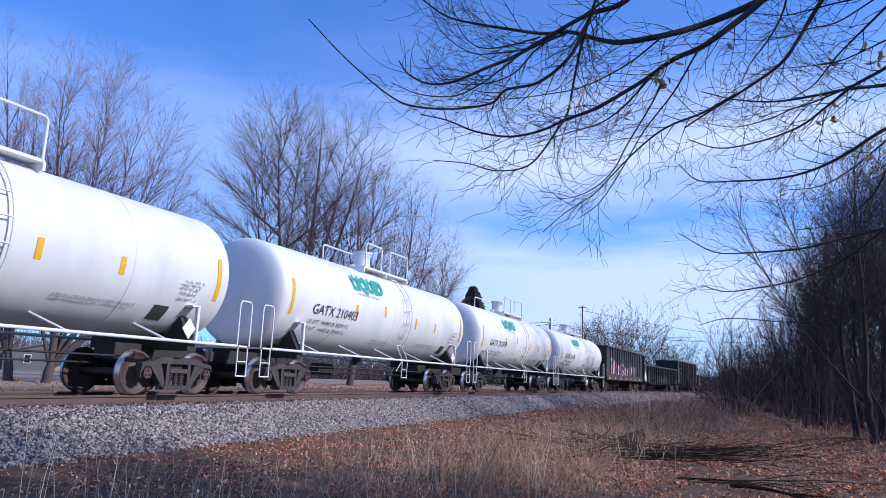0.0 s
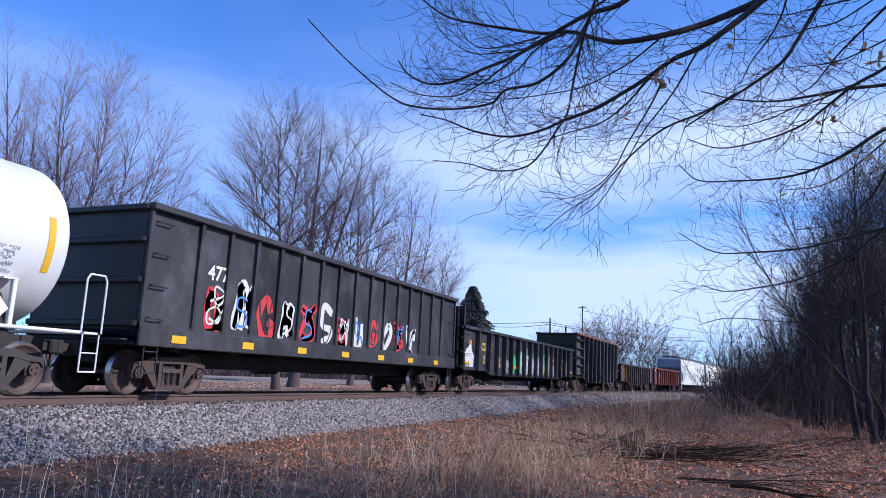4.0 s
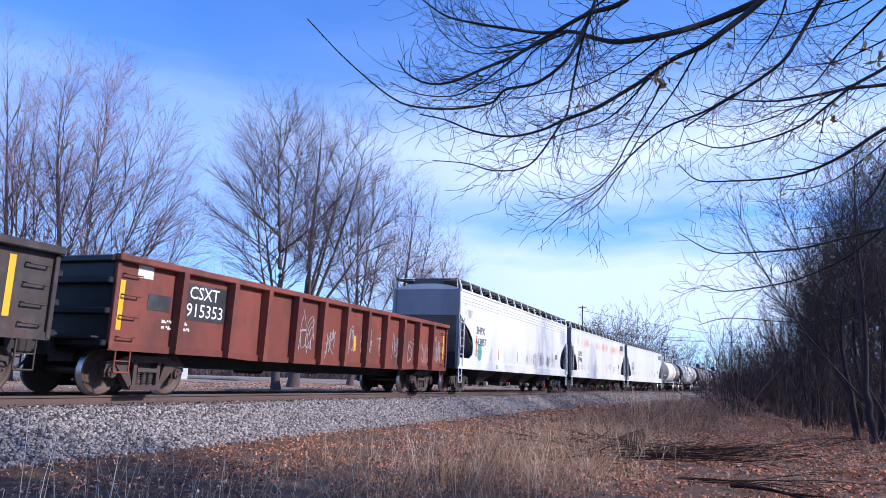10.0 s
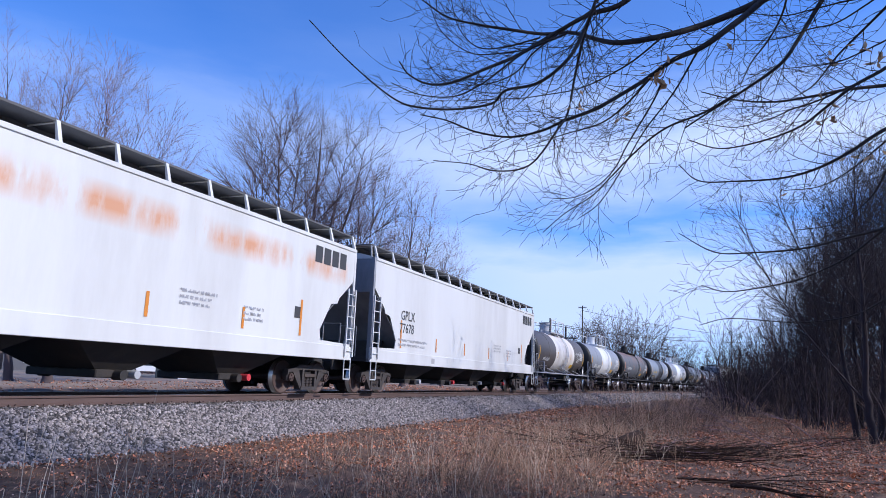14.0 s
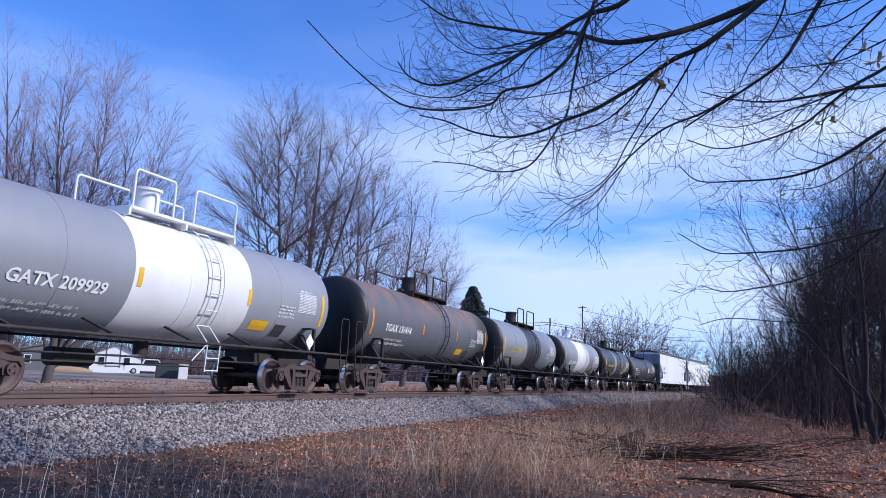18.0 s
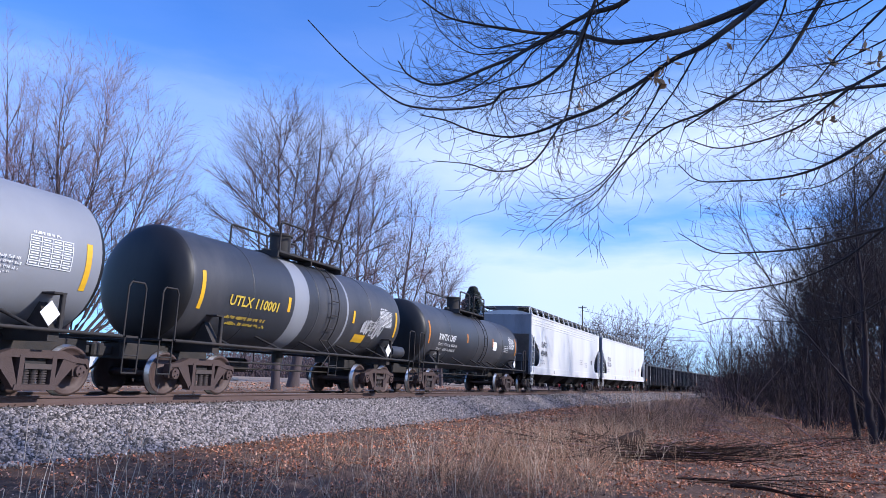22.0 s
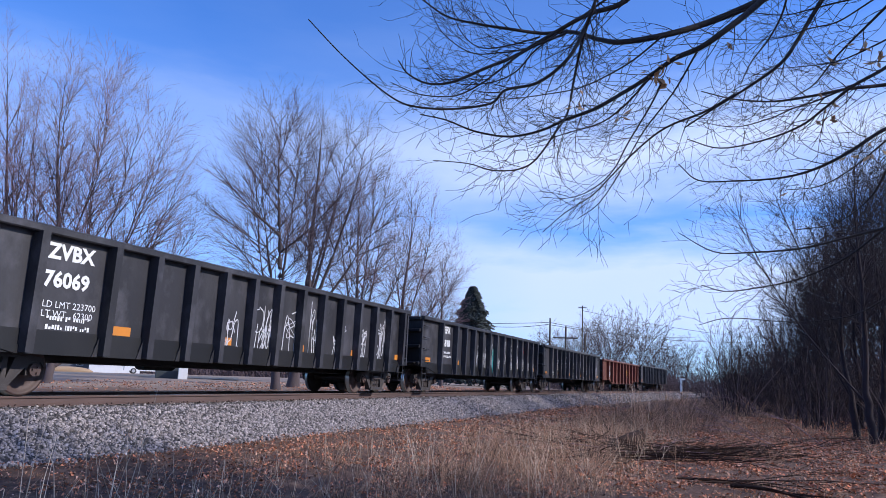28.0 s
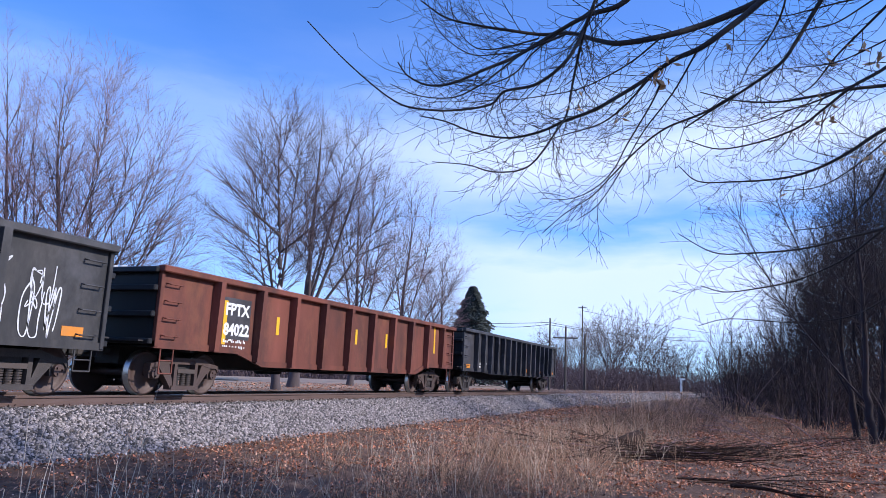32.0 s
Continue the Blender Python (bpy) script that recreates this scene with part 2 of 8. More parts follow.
# ---- geometry helpers ----
class Geo:
    """Collects faces of several materials into one mesh."""

    def __init__(self):
        self.v, self.f, self.m, self.s = [], [], [], []

    def add(self, verts, faces, mat=0, smooth=False):
        base = len(self.v)
        self.v += [tuple(p) for p in verts]
        for face in faces:
            self.f.append(tuple(base + i for i in face))
            self.m.append(mat)
            self.s.append(smooth)

    def box(self, x0, x1, y0, y1, z0, z1, mat=0, turn=None):
        vs = [Vector((x, y, z)) for x in (x0, x1) for y in (y0, y1) for z in (z0, z1)]
        if turn is not None:
            vs = [turn @ p for p in vs]
        self.add(vs, [(0, 1, 3, 2), (4, 6, 7, 5), (0, 4, 5, 1), (2, 3, 7, 6), (0, 2, 6, 4), (1, 5, 7, 3)], mat)

    def cbox(self, x0, x1, y0, y1, z0, z1, c=0.015, mat=0, turn=None):
        """A box with chamfered edges."""
        lo, hi = (x0, y0, z0), (x1, y1, z1)
        vs, idx = [], {}
        for sx in (0, 1):
            for sy in (0, 1):
                for sz in (0, 1):
                    corner = [(lo, hi)[s][k] for k, s in enumerate((sx, sy, sz))]
                    inward = [c if s == 0 else -c for s in (sx, sy, sz)]
                    for axis in range(3):
                        p = [corner[k] + (0 if k == axis else inward[k]) for k in range(3)]
                        idx[sx, sy, sz, axis] = len(vs)
                        vs.append(Vector(p))
        fs = []
        for axis in range(3):
            a, b = [k for k in range(3) if k != axis]
            for side in (0, 1):
                ring = []
                for i, j in ((0, 0), (1, 0), (1, 1), (0, 1)):
                    k = [0, 0, 0]
                    k[axis], k[a], k[b] = side, i, j
                    ring.append(idx[(*k, axis)])
                fs.append(ring if side == (axis != 1) else ring[::-1])
        for axis in range(3):
            a, b = [k for k in range(3) if k != axis]
            for i in (0, 1):
                for j in (0, 1):
                    k0, k1 = [0, 0, 0], [0, 0, 0]
                    k0[a] = k1[a] = i
                    k0[b] = k1[b] = j
                    k1[axis] = 1
                    fs.append((idx[(*k0, a)], idx[(*k1, a)], idx[(*k1, b)], idx[(*k0, b)]))
        for sx in (0, 1):
            for sy in (0, 1):
                for sz in (0, 1):
                    fs.append(tuple(idx[sx, sy, sz, k] for k in range(3)))
        if turn is not None:
            vs = [turn @ p for p in vs]
        self.add(vs, fs, mat)

    def prism_y(self, poly, y0, y1, mat=0):
        """An outline in x and z, drawn from y0 to y1."""
        n = len(poly)
        vs = [(x, y0, z) for x, z in poly] + [(x, y1, z) for x, z in poly]
        fs = [tuple(range(n)), tuple(range(2 * n - 1, n - 1, -1))]
        fs += [(i, i + n, (i + 1) % n + n, (i + 1) % n) for i in range(n)]
        self.add(vs, fs, mat)

    def prism_x(self, poly, x0, x1, mat=0):
        """An outline in y and z, drawn from x0 to x1."""
        n = len(poly)
        vs = [(x0, y, z) for y, z in poly] + [(x1, y, z) for y, z in poly]
        fs = [tuple(range(n)), tuple(range(2 * n - 1, n - 1, -1))]
        fs += [(i, i + n, (i + 1) % n + n, (i + 1) % n) for i in range(n)]
        self.add(vs, fs, mat)

    def rod(self, a, b, r0, r1=None, n=6, mat=0, caps=True):
        a, b = Vector(a), Vector(b)
        r1 = r0 if r1 is None else r1
        d = (b - a).normalized()
        u = d.orthogonal().normalized()
        w = d.cross(u)
        ring = [u * math.cos(2 * math.pi * i / n) + w * math.sin(2 * math.pi * i / n) for i in range(n)]
        vs = [a + p * r0 for p in ring] + [b + p * r1 for p in ring]
        self.add(vs, [(i, (i + 1) % n, (i + 1) % n + n, i + n) for i in range(n)], mat, n > 4)
        if caps:
            self.add(vs, [tuple(range(n))[::-1], tuple(range(n, 2 * n))], mat)

    def pipe(self, pts, r, n=6, mat=0):
        for a, b in zip(pts, pts[1:]):
            self.rod(a, b, r, n=n, mat=mat)

    def lathe(self, profile, cy, cz, n=40, mat_at=None):
        """A surface round the line y = cy, z = cz; profile: pairs of x and radius."""
        vs = [(x, cy + rr * math.sin(2 * math.pi * k / n), cz + rr * math.cos(2 * math.pi * k / n)) for x, rr in profile for k in range(n)]
        base = len(self.v)
        self.v += vs
        for j in range(len(profile) - 1):
            mid = (profile[j][0] + profile[j + 1][0]) / 2
            for k in range(n):
                a, b = j * n + k, j * n + (k + 1) % n
                self.f.append((base + a, base + b, base + b + n, base + a + n))
                self.m.append(mat_at(mid) if mat_at else 0)
                self.s.append(True)

    def mesh(self, name, mats):
        me = bpy.data.meshes.new(name)
        me.from_pydata(self.v, [], self.f)
        for m in mats if isinstance(mats, (list, tuple)) else [mats]:
            me.materials.append(m)
        me.polygons.foreach_set("material_index", self.m)
        me.polygons.foreach_set("use_smooth", self.s)
        me.update()
        return me


def part(name, geo, material_, parent, label=""):
    """One mesh under a thing or a part."""
    ob = new(name, geo.mesh(name, material_) if isinstance(geo, Geo) else geo)
    ob.parent = parent
    if label:
        tagged(ob, label)
    return ob


def thing(name, label, category, group="", at=None, kind=""):
    ob = new(name)
    ob.empty_display_size = 0.2
    if at is not None:
        ob.matrix_basis = at
    return tagged(ob, label, category, group, kind)


def bulk(name, verts, faces, mat, smooth=False):
    """A mesh from number arrays; faces all of one size."""
    verts, faces = np.asarray(verts, dtype=np.float32), np.asarray(faces, dtype=np.int32)
    me = bpy.data.meshes.new(name)
    k = faces.shape[1]
    me.vertices.add(len(verts))
    me.vertices.foreach_set("co", verts.ravel())
    me.loops.add(faces.size)
    me.loops.foreach_set("vertex_index", faces.ravel())
    me.polygons.add(len(faces))
    me.polygons.foreach_set("loop_start", np.arange(0, faces.size, k, dtype=np.int32))
    me.polygons.foreach_set("loop_total", np.full(len(faces), k, dtype=np.int32))
    if smooth:
        me.polygons.foreach_set("use_smooth", np.ones(len(faces), dtype=bool))
    me.materials.append(mat)
    me.update(calc_edges=True)
    me.validate()
    return me


# ---- the line of the track ----
BEND_FROM, BEND, BEND_TO = 31.2, 0.001348, 190.0


def track_y(x):
    if x < BEND_FROM:
        return 0.0
    e = min(x, BEND_TO) - BEND_FROM
    return -BEND * e * e / 2 - (max(x, BEND_TO) - BEND_TO) * BEND * (BEND_TO - BEND_FROM)


def track_turn(x):
    return math.atan(-BEND * max(0.0, min(x, BEND_TO) - BEND_FROM))


def bank(n, x):
    """Height of the ground at n metres across from the track's middle, rail heads at 0."""
    keys = [(-400, -0.9), (-60, -1.0), (-20, -0.95), (-9, -0.93), (-6, -0.88), (-4.3, -0.83), (-3.1, -0.77), (-1.75, -0.22), (-1.3, -0.2), (1.3, -0.2), (1.8, -0.23), (3.2, -0.55), (4.2, -0.50), (9, -0.36), (20, -0.36), (45, -0.45), (90, -1.15), (160, -1.3), (2500, -3.0)]
    if n <= keys[0][0]:
        return keys[0][1]
    for (a, za), (b, zb) in zip(keys, keys[1:]):
        if n <= b:
            k = (n - a) / (b - a)
            return za + (zb - za) * k
    return keys[-1][1]


def ground_z(x, y):
    n = y - track_y(x)
    z = bank(n, x)
    soft = min(1.0, max(0.0, (abs(n) - 3.2) / 2.0))
    return z + soft * (0.07 * noise.noise((x * 0.55, y * 0.55, 0)) + 0.035 * noise.noise((x * 2.1, y * 2.1, 3)))


def build_ground():
    xs = list(np.arange(-30, 2, 2.0)) + list(np.arange(2, 30, 0.4)) + list(np.arange(30, 80, 1.2)) + list(np.arange(80, 240, 6.0)) + [260, 320, 420, 600, 900, 1400, 2500]
    xs = [-2500, -900, -300, -100, -60] + xs
    ns = [-2500, -900, -300, -120, -60, -40, -30] + list(np.arange(-25, -14, 0.8)) + list(np.arange(-14, -4.4, 0.3)) + [-4.3, -3.7, -3.1, -1.75, -1.3, 1.3, 1.8, 3.2, 4.2] + list(np.arange(5, 20, 1.0)) + [22, 26, 32, 40, 50, 65, 90, 120, 160, 240, 400, 900, 2500]
    verts, faces = [], []
    for x in xs:
        for n in ns:
            y = n + track_y(max(-60, min(x, 300)))
            verts.append((x, y, ground_z(x, y) if abs(n) < 300 and abs(x) < 500 else bank(n, x)))
    k = len(ns)
    for i in range(len(xs) - 1):
        for j in range(k - 1):
            faces.append((i * k + j, (i + 1) * k + j, (i + 1) * k + j + 1, i * k + j + 1))
    ob = new("ground", bulk("ground", verts, faces, GROUND, True))
    return tagged(ob, "leaf-strewn winter ground of brown soil and dry grass", "ground", kind="structure")


GROUND = material("leafy_winter_soil", (0.095, 0.05, 0.032), 0.95, vary=0.75, scale=9.0, dirt=(0.26, 0.155, 0.095), dirt_amount=0.85, bump=1.0, bump_scale=24)


def lawn(m):
    """Beyond the line the soil gives way to bleached winter lawn and a pale dirt drive."""
    nodes, links = m.node_tree.nodes, m.node_tree.links
    bsdf = nodes["Principled BSDF"]
    source = bsdf.inputs["Base Color"].links[0].from_socket
    geo = nodes.new("ShaderNodeNewGeometry")
    sp = nodes.new("ShaderNodeSeparateXYZ")
    links.new(geo.outputs["Position"], sp.inputs["Vector"])
    nz = nodes.new("ShaderNodeTexNoise")
    nz.inputs["Scale"].default_value, nz.inputs["Detail"].default_value = 0.35, 6.0
    links.new(geo.outputs["Position"], nz.inputs["Vector"])
    edge = nodes.new("ShaderNodeMath")
    edge.operation = "MULTIPLY_ADD"
    edge.inputs[1].default_value = 6.0
    links.new(nz.outputs["Fac"], edge.inputs[0])
    links.new(sp.outputs["Y"], edge.inputs[2])
    far = nodes.new("ShaderNodeMapRange")
    far.inputs["From Min"].default_value, far.inputs["From Max"].default_value = 11.0, 16.0
    links.new(edge.outputs["Value"], far.inputs["Value"])
    grass = nodes.new("ShaderNodeMixRGB")
    grass.inputs["Color1"].default_value, grass.inputs["Color2"].default_value = (0.24, 0.165, 0.11, 1), (0.36, 0.27, 0.20, 1)
    links.new(nz.outputs["Fac"], grass.inputs["Fac"])
    mix = nodes.new("ShaderNodeMixRGB")
    links.new(far.outputs["Result"], mix.inputs["Fac"])
    links.new(source, mix.inputs["Color1"])
    links.new(grass.outputs["Color"], mix.inputs["Color2"])
    links.new(mix.outputs["Color"], bsdf.inputs["Base Color"])


lawn(GROUND)
build_ground()


def rocks(rng, centres, sizes):
    """Many crooked eight-sided stones."""
    base = np.array([(1, 0, 0), (-1, 0, 0), (0, 1, 0), (0, -1, 0), (0, 0, 1), (0, 0, -1)], dtype=np.float32)
    tri = np.array([(0, 2, 4), (2, 1, 4), (1, 3, 4), (3, 0, 4), (2, 0, 5), (1, 2, 5), (3, 1, 5), (0, 3, 5)])
    n = len(centres)
    v = base[None] * rng.uniform(0.6, 1.25, (n, 6, 1)) + rng.normal(0, 0.16, (n, 6, 3))
    q = rng.normal(size=(n, 4))
    q /= np.linalg.norm(q, axis=1)[:, None]
    w, x, y, z = q.T
    turn = np.stack([1 - 2 * (y * y + z * z), 2 * (x * y - z * w), 2 * (x * z + y * w), 2 * (x * y + z * w), 1 - 2 * (x * x + z * z), 2 * (y * z - x * w), 2 * (x * z - y * w), 2 * (y * z + x * w), 1 - 2 * (x * x + y * y)], -1).reshape(n, 3, 3)
    v = np.einsum("nij,nkj->nki", turn, v) * sizes[:, None, None] + centres[:, None]
    f = (tri[None] + 6 * np.arange(n)[:, None, None]).reshape(-1, 3)
    return v.reshape(-1, 3), f


def build_ballast():
    g = Geo()
    xs = list(np.arange(-30, 60, 1.0)) + list(np.arange(60, 200, 5.0)) + list(np.arange(200, 480, 20.0))
    ns = [-3.3, -3.05, -1.75, -1.3, 1.3, 1.8, 3.3]
    vs = [(x, track_y(x) + n, bank(n, x) + (0.015 if -3.2 < n < 3.2 else -0.03)) for x in xs for n in ns]
    k = len(ns)
    g.add(vs, [(i * k + j, (i + 1) * k + j, (i + 1) * k + j + 1, i * k + j + 1) for i in range(len(xs) - 1) for j in range(k - 1)])
    tagged(new("ballast_bed", g.mesh("ballast_bed", BED)), "packed grey ballast bed under the rails, stone-gap shade in its colour", "ballast", kind="structure")
    rng = np.random.default_rng(5)
    pts, size = [], []
    for x0, x1, count, s in ((1.5, 9, 14000, 0.029), (9, 16, 13000, 0.03), (16, 26, 13000, 0.034), (26, 40, 10500, 0.042), (40, 80, 7000, 0.056), (80, 170, 4000, 0.09)):
        x = rng.uniform(x0, x1, count)
        n = -1.3 - 1.95 * rng.random(count) ** 0.9 - np.abs(rng.normal(0, 0.12, count))
        n = np.where(rng.random(count) < 0.12, rng.uniform(-1.3, 1.6, count), n)
        n = np.where((n < -3.05) & (rng.random(count) < 0.4), n + 1.0, n)
        for a, b in zip(x, n):
            z = bank(b, a)
            pts.append((a, track_y(a) + b, z + 0.012))
            size.append(s)
    size = np.array(size) * rng.uniform(0.55, 1.5, len(size))
    v, f = rocks(rng, np.array(pts), size)
    tagged(new("ballast_stones", bulk("ballast_stones", v, f, STONE)), "loose crushed grey ballast stones along the track", "ballast", kind="stuff")


build_ballast()


def build_rails():
    prof = [(-0.07, -0.172), (0.07, -0.172), (0.07, -0.158), (0.012, -0.135), (0.010, -0.05), (0.036, -0.038), (0.036, -0.008), (0.028, 0.0), (-0.028, 0.0), (-0.036, -0.008), (-0.036, -0.038), (-0.010, -0.05), (-0.012, -0.135), (-0.07, -0.158)]
    xs = list(np.arange(-30, 32, 4.0)) + list(np.arange(32, 200, 3.0)) + list(np.arange(200, 480, 20.0))
    for side in (-0.753, 0.753):
        g = Geo()
        k = len(prof)
        vs = [(x, track_y(x) + side + a, b) for x in xs for a, b in prof]
        for i in range(len(xs) - 1):
            for j in range(k):
                a, b = i * k + j, i * k + (j + 1) % k
                g.f.append((a, b, b + k, a + k))
                g.m.append(1 if j in (7,) else 0)
                g.s.append(False)
        g.v = vs
        tagged(new("rail", g.mesh("rail", [RAIL_SIDE, RAIL_TOP])), "rust-brown steel rail with a polished running head", "rail", "rails of the track", kind="structure")


build_rails()


def build_ties():
    g = Geo()
    g.cbox(-0.115, 0.115, -1.3, 1.3, -0.36, -0.176, 0.012)
    me = g.mesh("railway_tie", TIE)
    spike = Geo()
    for side in (-0.753, 0.753):
        spike.box(-0.09, 0.09, side - 0.16, side + 0.16, -0.176, -0.165)
        for dx in (-0.06, 0.06):
            for dy in (-0.095, 0.095):
                spike.box(dx - 0.012, dx + 0.012, side + dy - 0.012, side + dy + 0.012, -0.165, -0.135)
    plate = spike.mesh("tie_plate", RAIL_SIDE)
    rng = random.Random(3)
    x = -12.0
    while x < 130:
        ob = new("railway_tie", me)
        ob.matrix_basis = pose(x, track_y(x) + rng.uniform(-0.05, 0.05), rng.uniform(-0.006, 0.004), 0, 0, math.degrees(track_turn(x)) + rng.uniform(-1, 1))
        tagged(ob, "weathered dark wooden railway tie set in the ballast", "railway tie", "ties of the track", "structure")
        if x < 45:
            part("tie_plate", plate, None, ob)
        x += 0.52 if x < 60 else 1.04


build_ties()


# ---- the train ----
SPEED, SLOW = 12.363, -0.01736


def wheelset_mesh():
    g = Geo()
    g.rod((0, -1.12, 0), (0, 1.12, 0), 0.075, n=10, mat=0)
    for side in (-1, 1):
        prof = [(0.10, 0.685), (0.16, 0.70), (0.36, 0.712), (0.395, 0.69), (0.485, 0.683), (0.485, 0.715), (0.457, 0.722), (0.450, 0.82), (0.400, 0.825), (0.385, 0.79), (0.20, 0.775), (0.13, 0.83), (0.09, 0.84)]
        n = 28
        vs = [(rr * math.sin(2 * math.pi * k / n), side * y, rr * math.cos(2 * math.pi * k / n)) for rr, y in prof for k in range(n)]
        fs, base = [], len(g.v)
        g.v += vs
        for j in range(len(prof) - 1):
            for k in range(n):
                a, b = j * n + k, j * n + (k + 1) % n
                g.f.append((base + a, base + b, base + b + n, base + a + n))
                g.m.append(1 if j in (5, 6) else 0)
                g.s.append(True)
        for k in range(3):
            q = 2 * math.pi * k / 3
            g.rod((0.06 * math.sin(q), side * 1.12, 0.06 * math.cos(q)), (0.06 * math.sin(q), side * 1.16, 0.06 * math.cos(q)), 0.018, n=6, mat=0)
        g.rod((0, side * 1.0, 0), (0, side * 1.13, 0), 0.115, 0.11, n=16, mat=0)
    return g.mesh("wheelset", [WHEEL, TREAD])


def side_frame_geo():
    g = Geo()
    h = 0.889
    top = [(-h - 0.17, 0.50), (-h - 0.15, 0.66), (-h + 0.12, 0.70), (-0.50, 0.80), (0.50, 0.80), (h - 0.12, 0.70), (h + 0.15, 0.66), (h + 0.17, 0.50), (h + 0.10, 0.59), (h - 0.12, 0.60), (0.50, 0.66), (-0.50, 0.66), (-h + 0.12, 0.60), (-h - 0.10, 0.59)]
    g.prism_y(top, -0.09, 0.09)
    for sgn in (-1, 1):
        leg = [(sgn * 0.66, 0.70), (sgn * 0.52, 0.70), (sgn * 0.36, 0.26), (sgn * 0.30, 0.13), (sgn * 0.40, 0.13), (sgn * 0.50, 0.26), (sgn * 0.80, 0.60)]
        g.prism_y(leg if sgn < 0 else leg[::-1], -0.08, 0.08)
        col = [(sgn * 0.36, 0.70), (sgn * 0.27, 0.70), (sgn * 0.27, 0.2), (sgn * 0.36, 0.2)]
        g.prism_y(col if sgn < 0 else col[::-1], -0.10, 0.10)
        g.prism_y([(sgn * h - 0.14, 0.36), (sgn * h + 0.14, 0.36), (sgn * h + 0.16, 0.60), (sgn * h - 0.16, 0.60)], -0.05, 0.07)
    g.prism_y([(-0.42, 0.12), (0.42, 0.12), (0.40, 0.21), (-0.40, 0.21)], -0.11, 0.11)
    return g


def springs_geo():
    g = Geo()
    for cx in (-0.17, 0.0, 0.17):
        for k in range(6):
            z = 0.215 + k * 0.043
            g.rod((cx, 0, z), (cx, 0, z + 0.024), 0.075, n=10)
        g.rod((cx, 0, 0.2), (cx, 0, 0.47), 0.045, n=8)
    g.box(-0.26, 0.26, -0.11, 0.11, 0.47, 0.56)
    return g


WHEELSET_MESH = wheelset_mesh()
SIDE_FRAMES = {k: side_frame_geo().mesh("side_frame", m) for k, m in (("brown", TRUCK), ("dark", TRUCK_DARK))}
SPRINGS_MESH = springs_geo().mesh("spring_nest", SPRING)


def bolster_mesh():
    g = Geo()
    g.cbox(-0.24, 0.24, -1.02, 1.02, 0.48, 0.74, 0.03)
    g.rod((0, 0, 0.72), (0, 0, 0.82), 0.18, n=14)
    for s in (-1, 1):
        g.box(s * 0.45 - 0.03, s * 0.45 + 0.03, -0.85, 0.85, 0.30, 0.40)
        for y in (-0.75, 0.75):
            g.cbox(s * 0.42 - 0.05, s * 0.42 + 0.05, y - 0.13, y + 0.13, 0.22, 0.52, 0.02)
    return g.mesh("truck", UNDER)


BOLSTER_MESH = bolster_mesh()
all_wheelsets = {-1: [], 1: []}


def add_truck(car, x, tone):
    t = part("truck", BOLSTER_MESH, None, car, "cast steel two-axle truck under the car")
    t.location = (x, 0, 0)
    for y in (-1.02, 1.02):
        f = part("side_frame", SIDE_FRAMES[tone], None, t)
        f.location = (0, y, 0)
        s = part("spring_nest", SPRINGS_MESH, None, t)
        s.location = (0, y, 0)
    for sgn in (-1, 1):
        w = part("wheelset", WHEELSET_MESH, None, t, "pair of worn steel wheels on an axle")
        w.location = (sgn * 0.889, 0, 0.457)
        all_wheelsets[sgn].append(w)


def coupler_geo(half, sgn):
    g = Geo()
    g.cbox(min(sgn * (half - 0.95), sgn * (half - 0.1)), max(sgn * (half - 0.95), sgn * (half - 0.1)), -0.08, 0.08, 0.80, 0.97, 0.02)
    g.cbox(min(sgn * (half - 0.16), sgn * (half + 0.02)), max(sgn * (half - 0.16), sgn * (half + 0.02)), -0.17, 0.15, 0.74, 1.03, 0.04)
    g.pipe([(sgn * (half - 0.5), 0.25, 0.8), (sgn * (half - 0.3), 0.25, 0.55), (sgn * (half - 0.02), 0.1, 0.45)], 0.025)
    return g


def ladder_geo(x, y0, z0, z1, width=0.42, steps=None, r=0.016, along="x"):
    g = Geo()
    steps = steps or max(2, round((z1 - z0) / 0.36))
    d = (width / 2, 0) if along == "x" else (0, width / 2)
    for s in (-1, 1):
        g.box(x + s * d[0] - 0.022, x + s * d[0] + 0.022, y0 + s * d[1] - 0.02, y0 + s * d[1] + 0.02, z0, z1)
    for k in range(steps):
        z = z0 + (k + 0.5) * (z1 - z0) / steps
        g.rod((x - d[0], y0 - d[1], z), (x + d[0], y0 + d[1], z), r, n=6)
    return g


def stirrup_geo(x, y, z0, z1, w=0.36):
    g = Geo()
    g.pipe([(x - w / 2, y, z1), (x - w / 2, y, z0), (x + w / 2, y, z0), (x + w / 2, y, z1)], 0.018)
    g.rod((x - w / 2, y, (z0 + z1) / 2), (x + w / 2, y, (z0 + z1) / 2), 0.014)
    return g


FONT_CACHE = {}


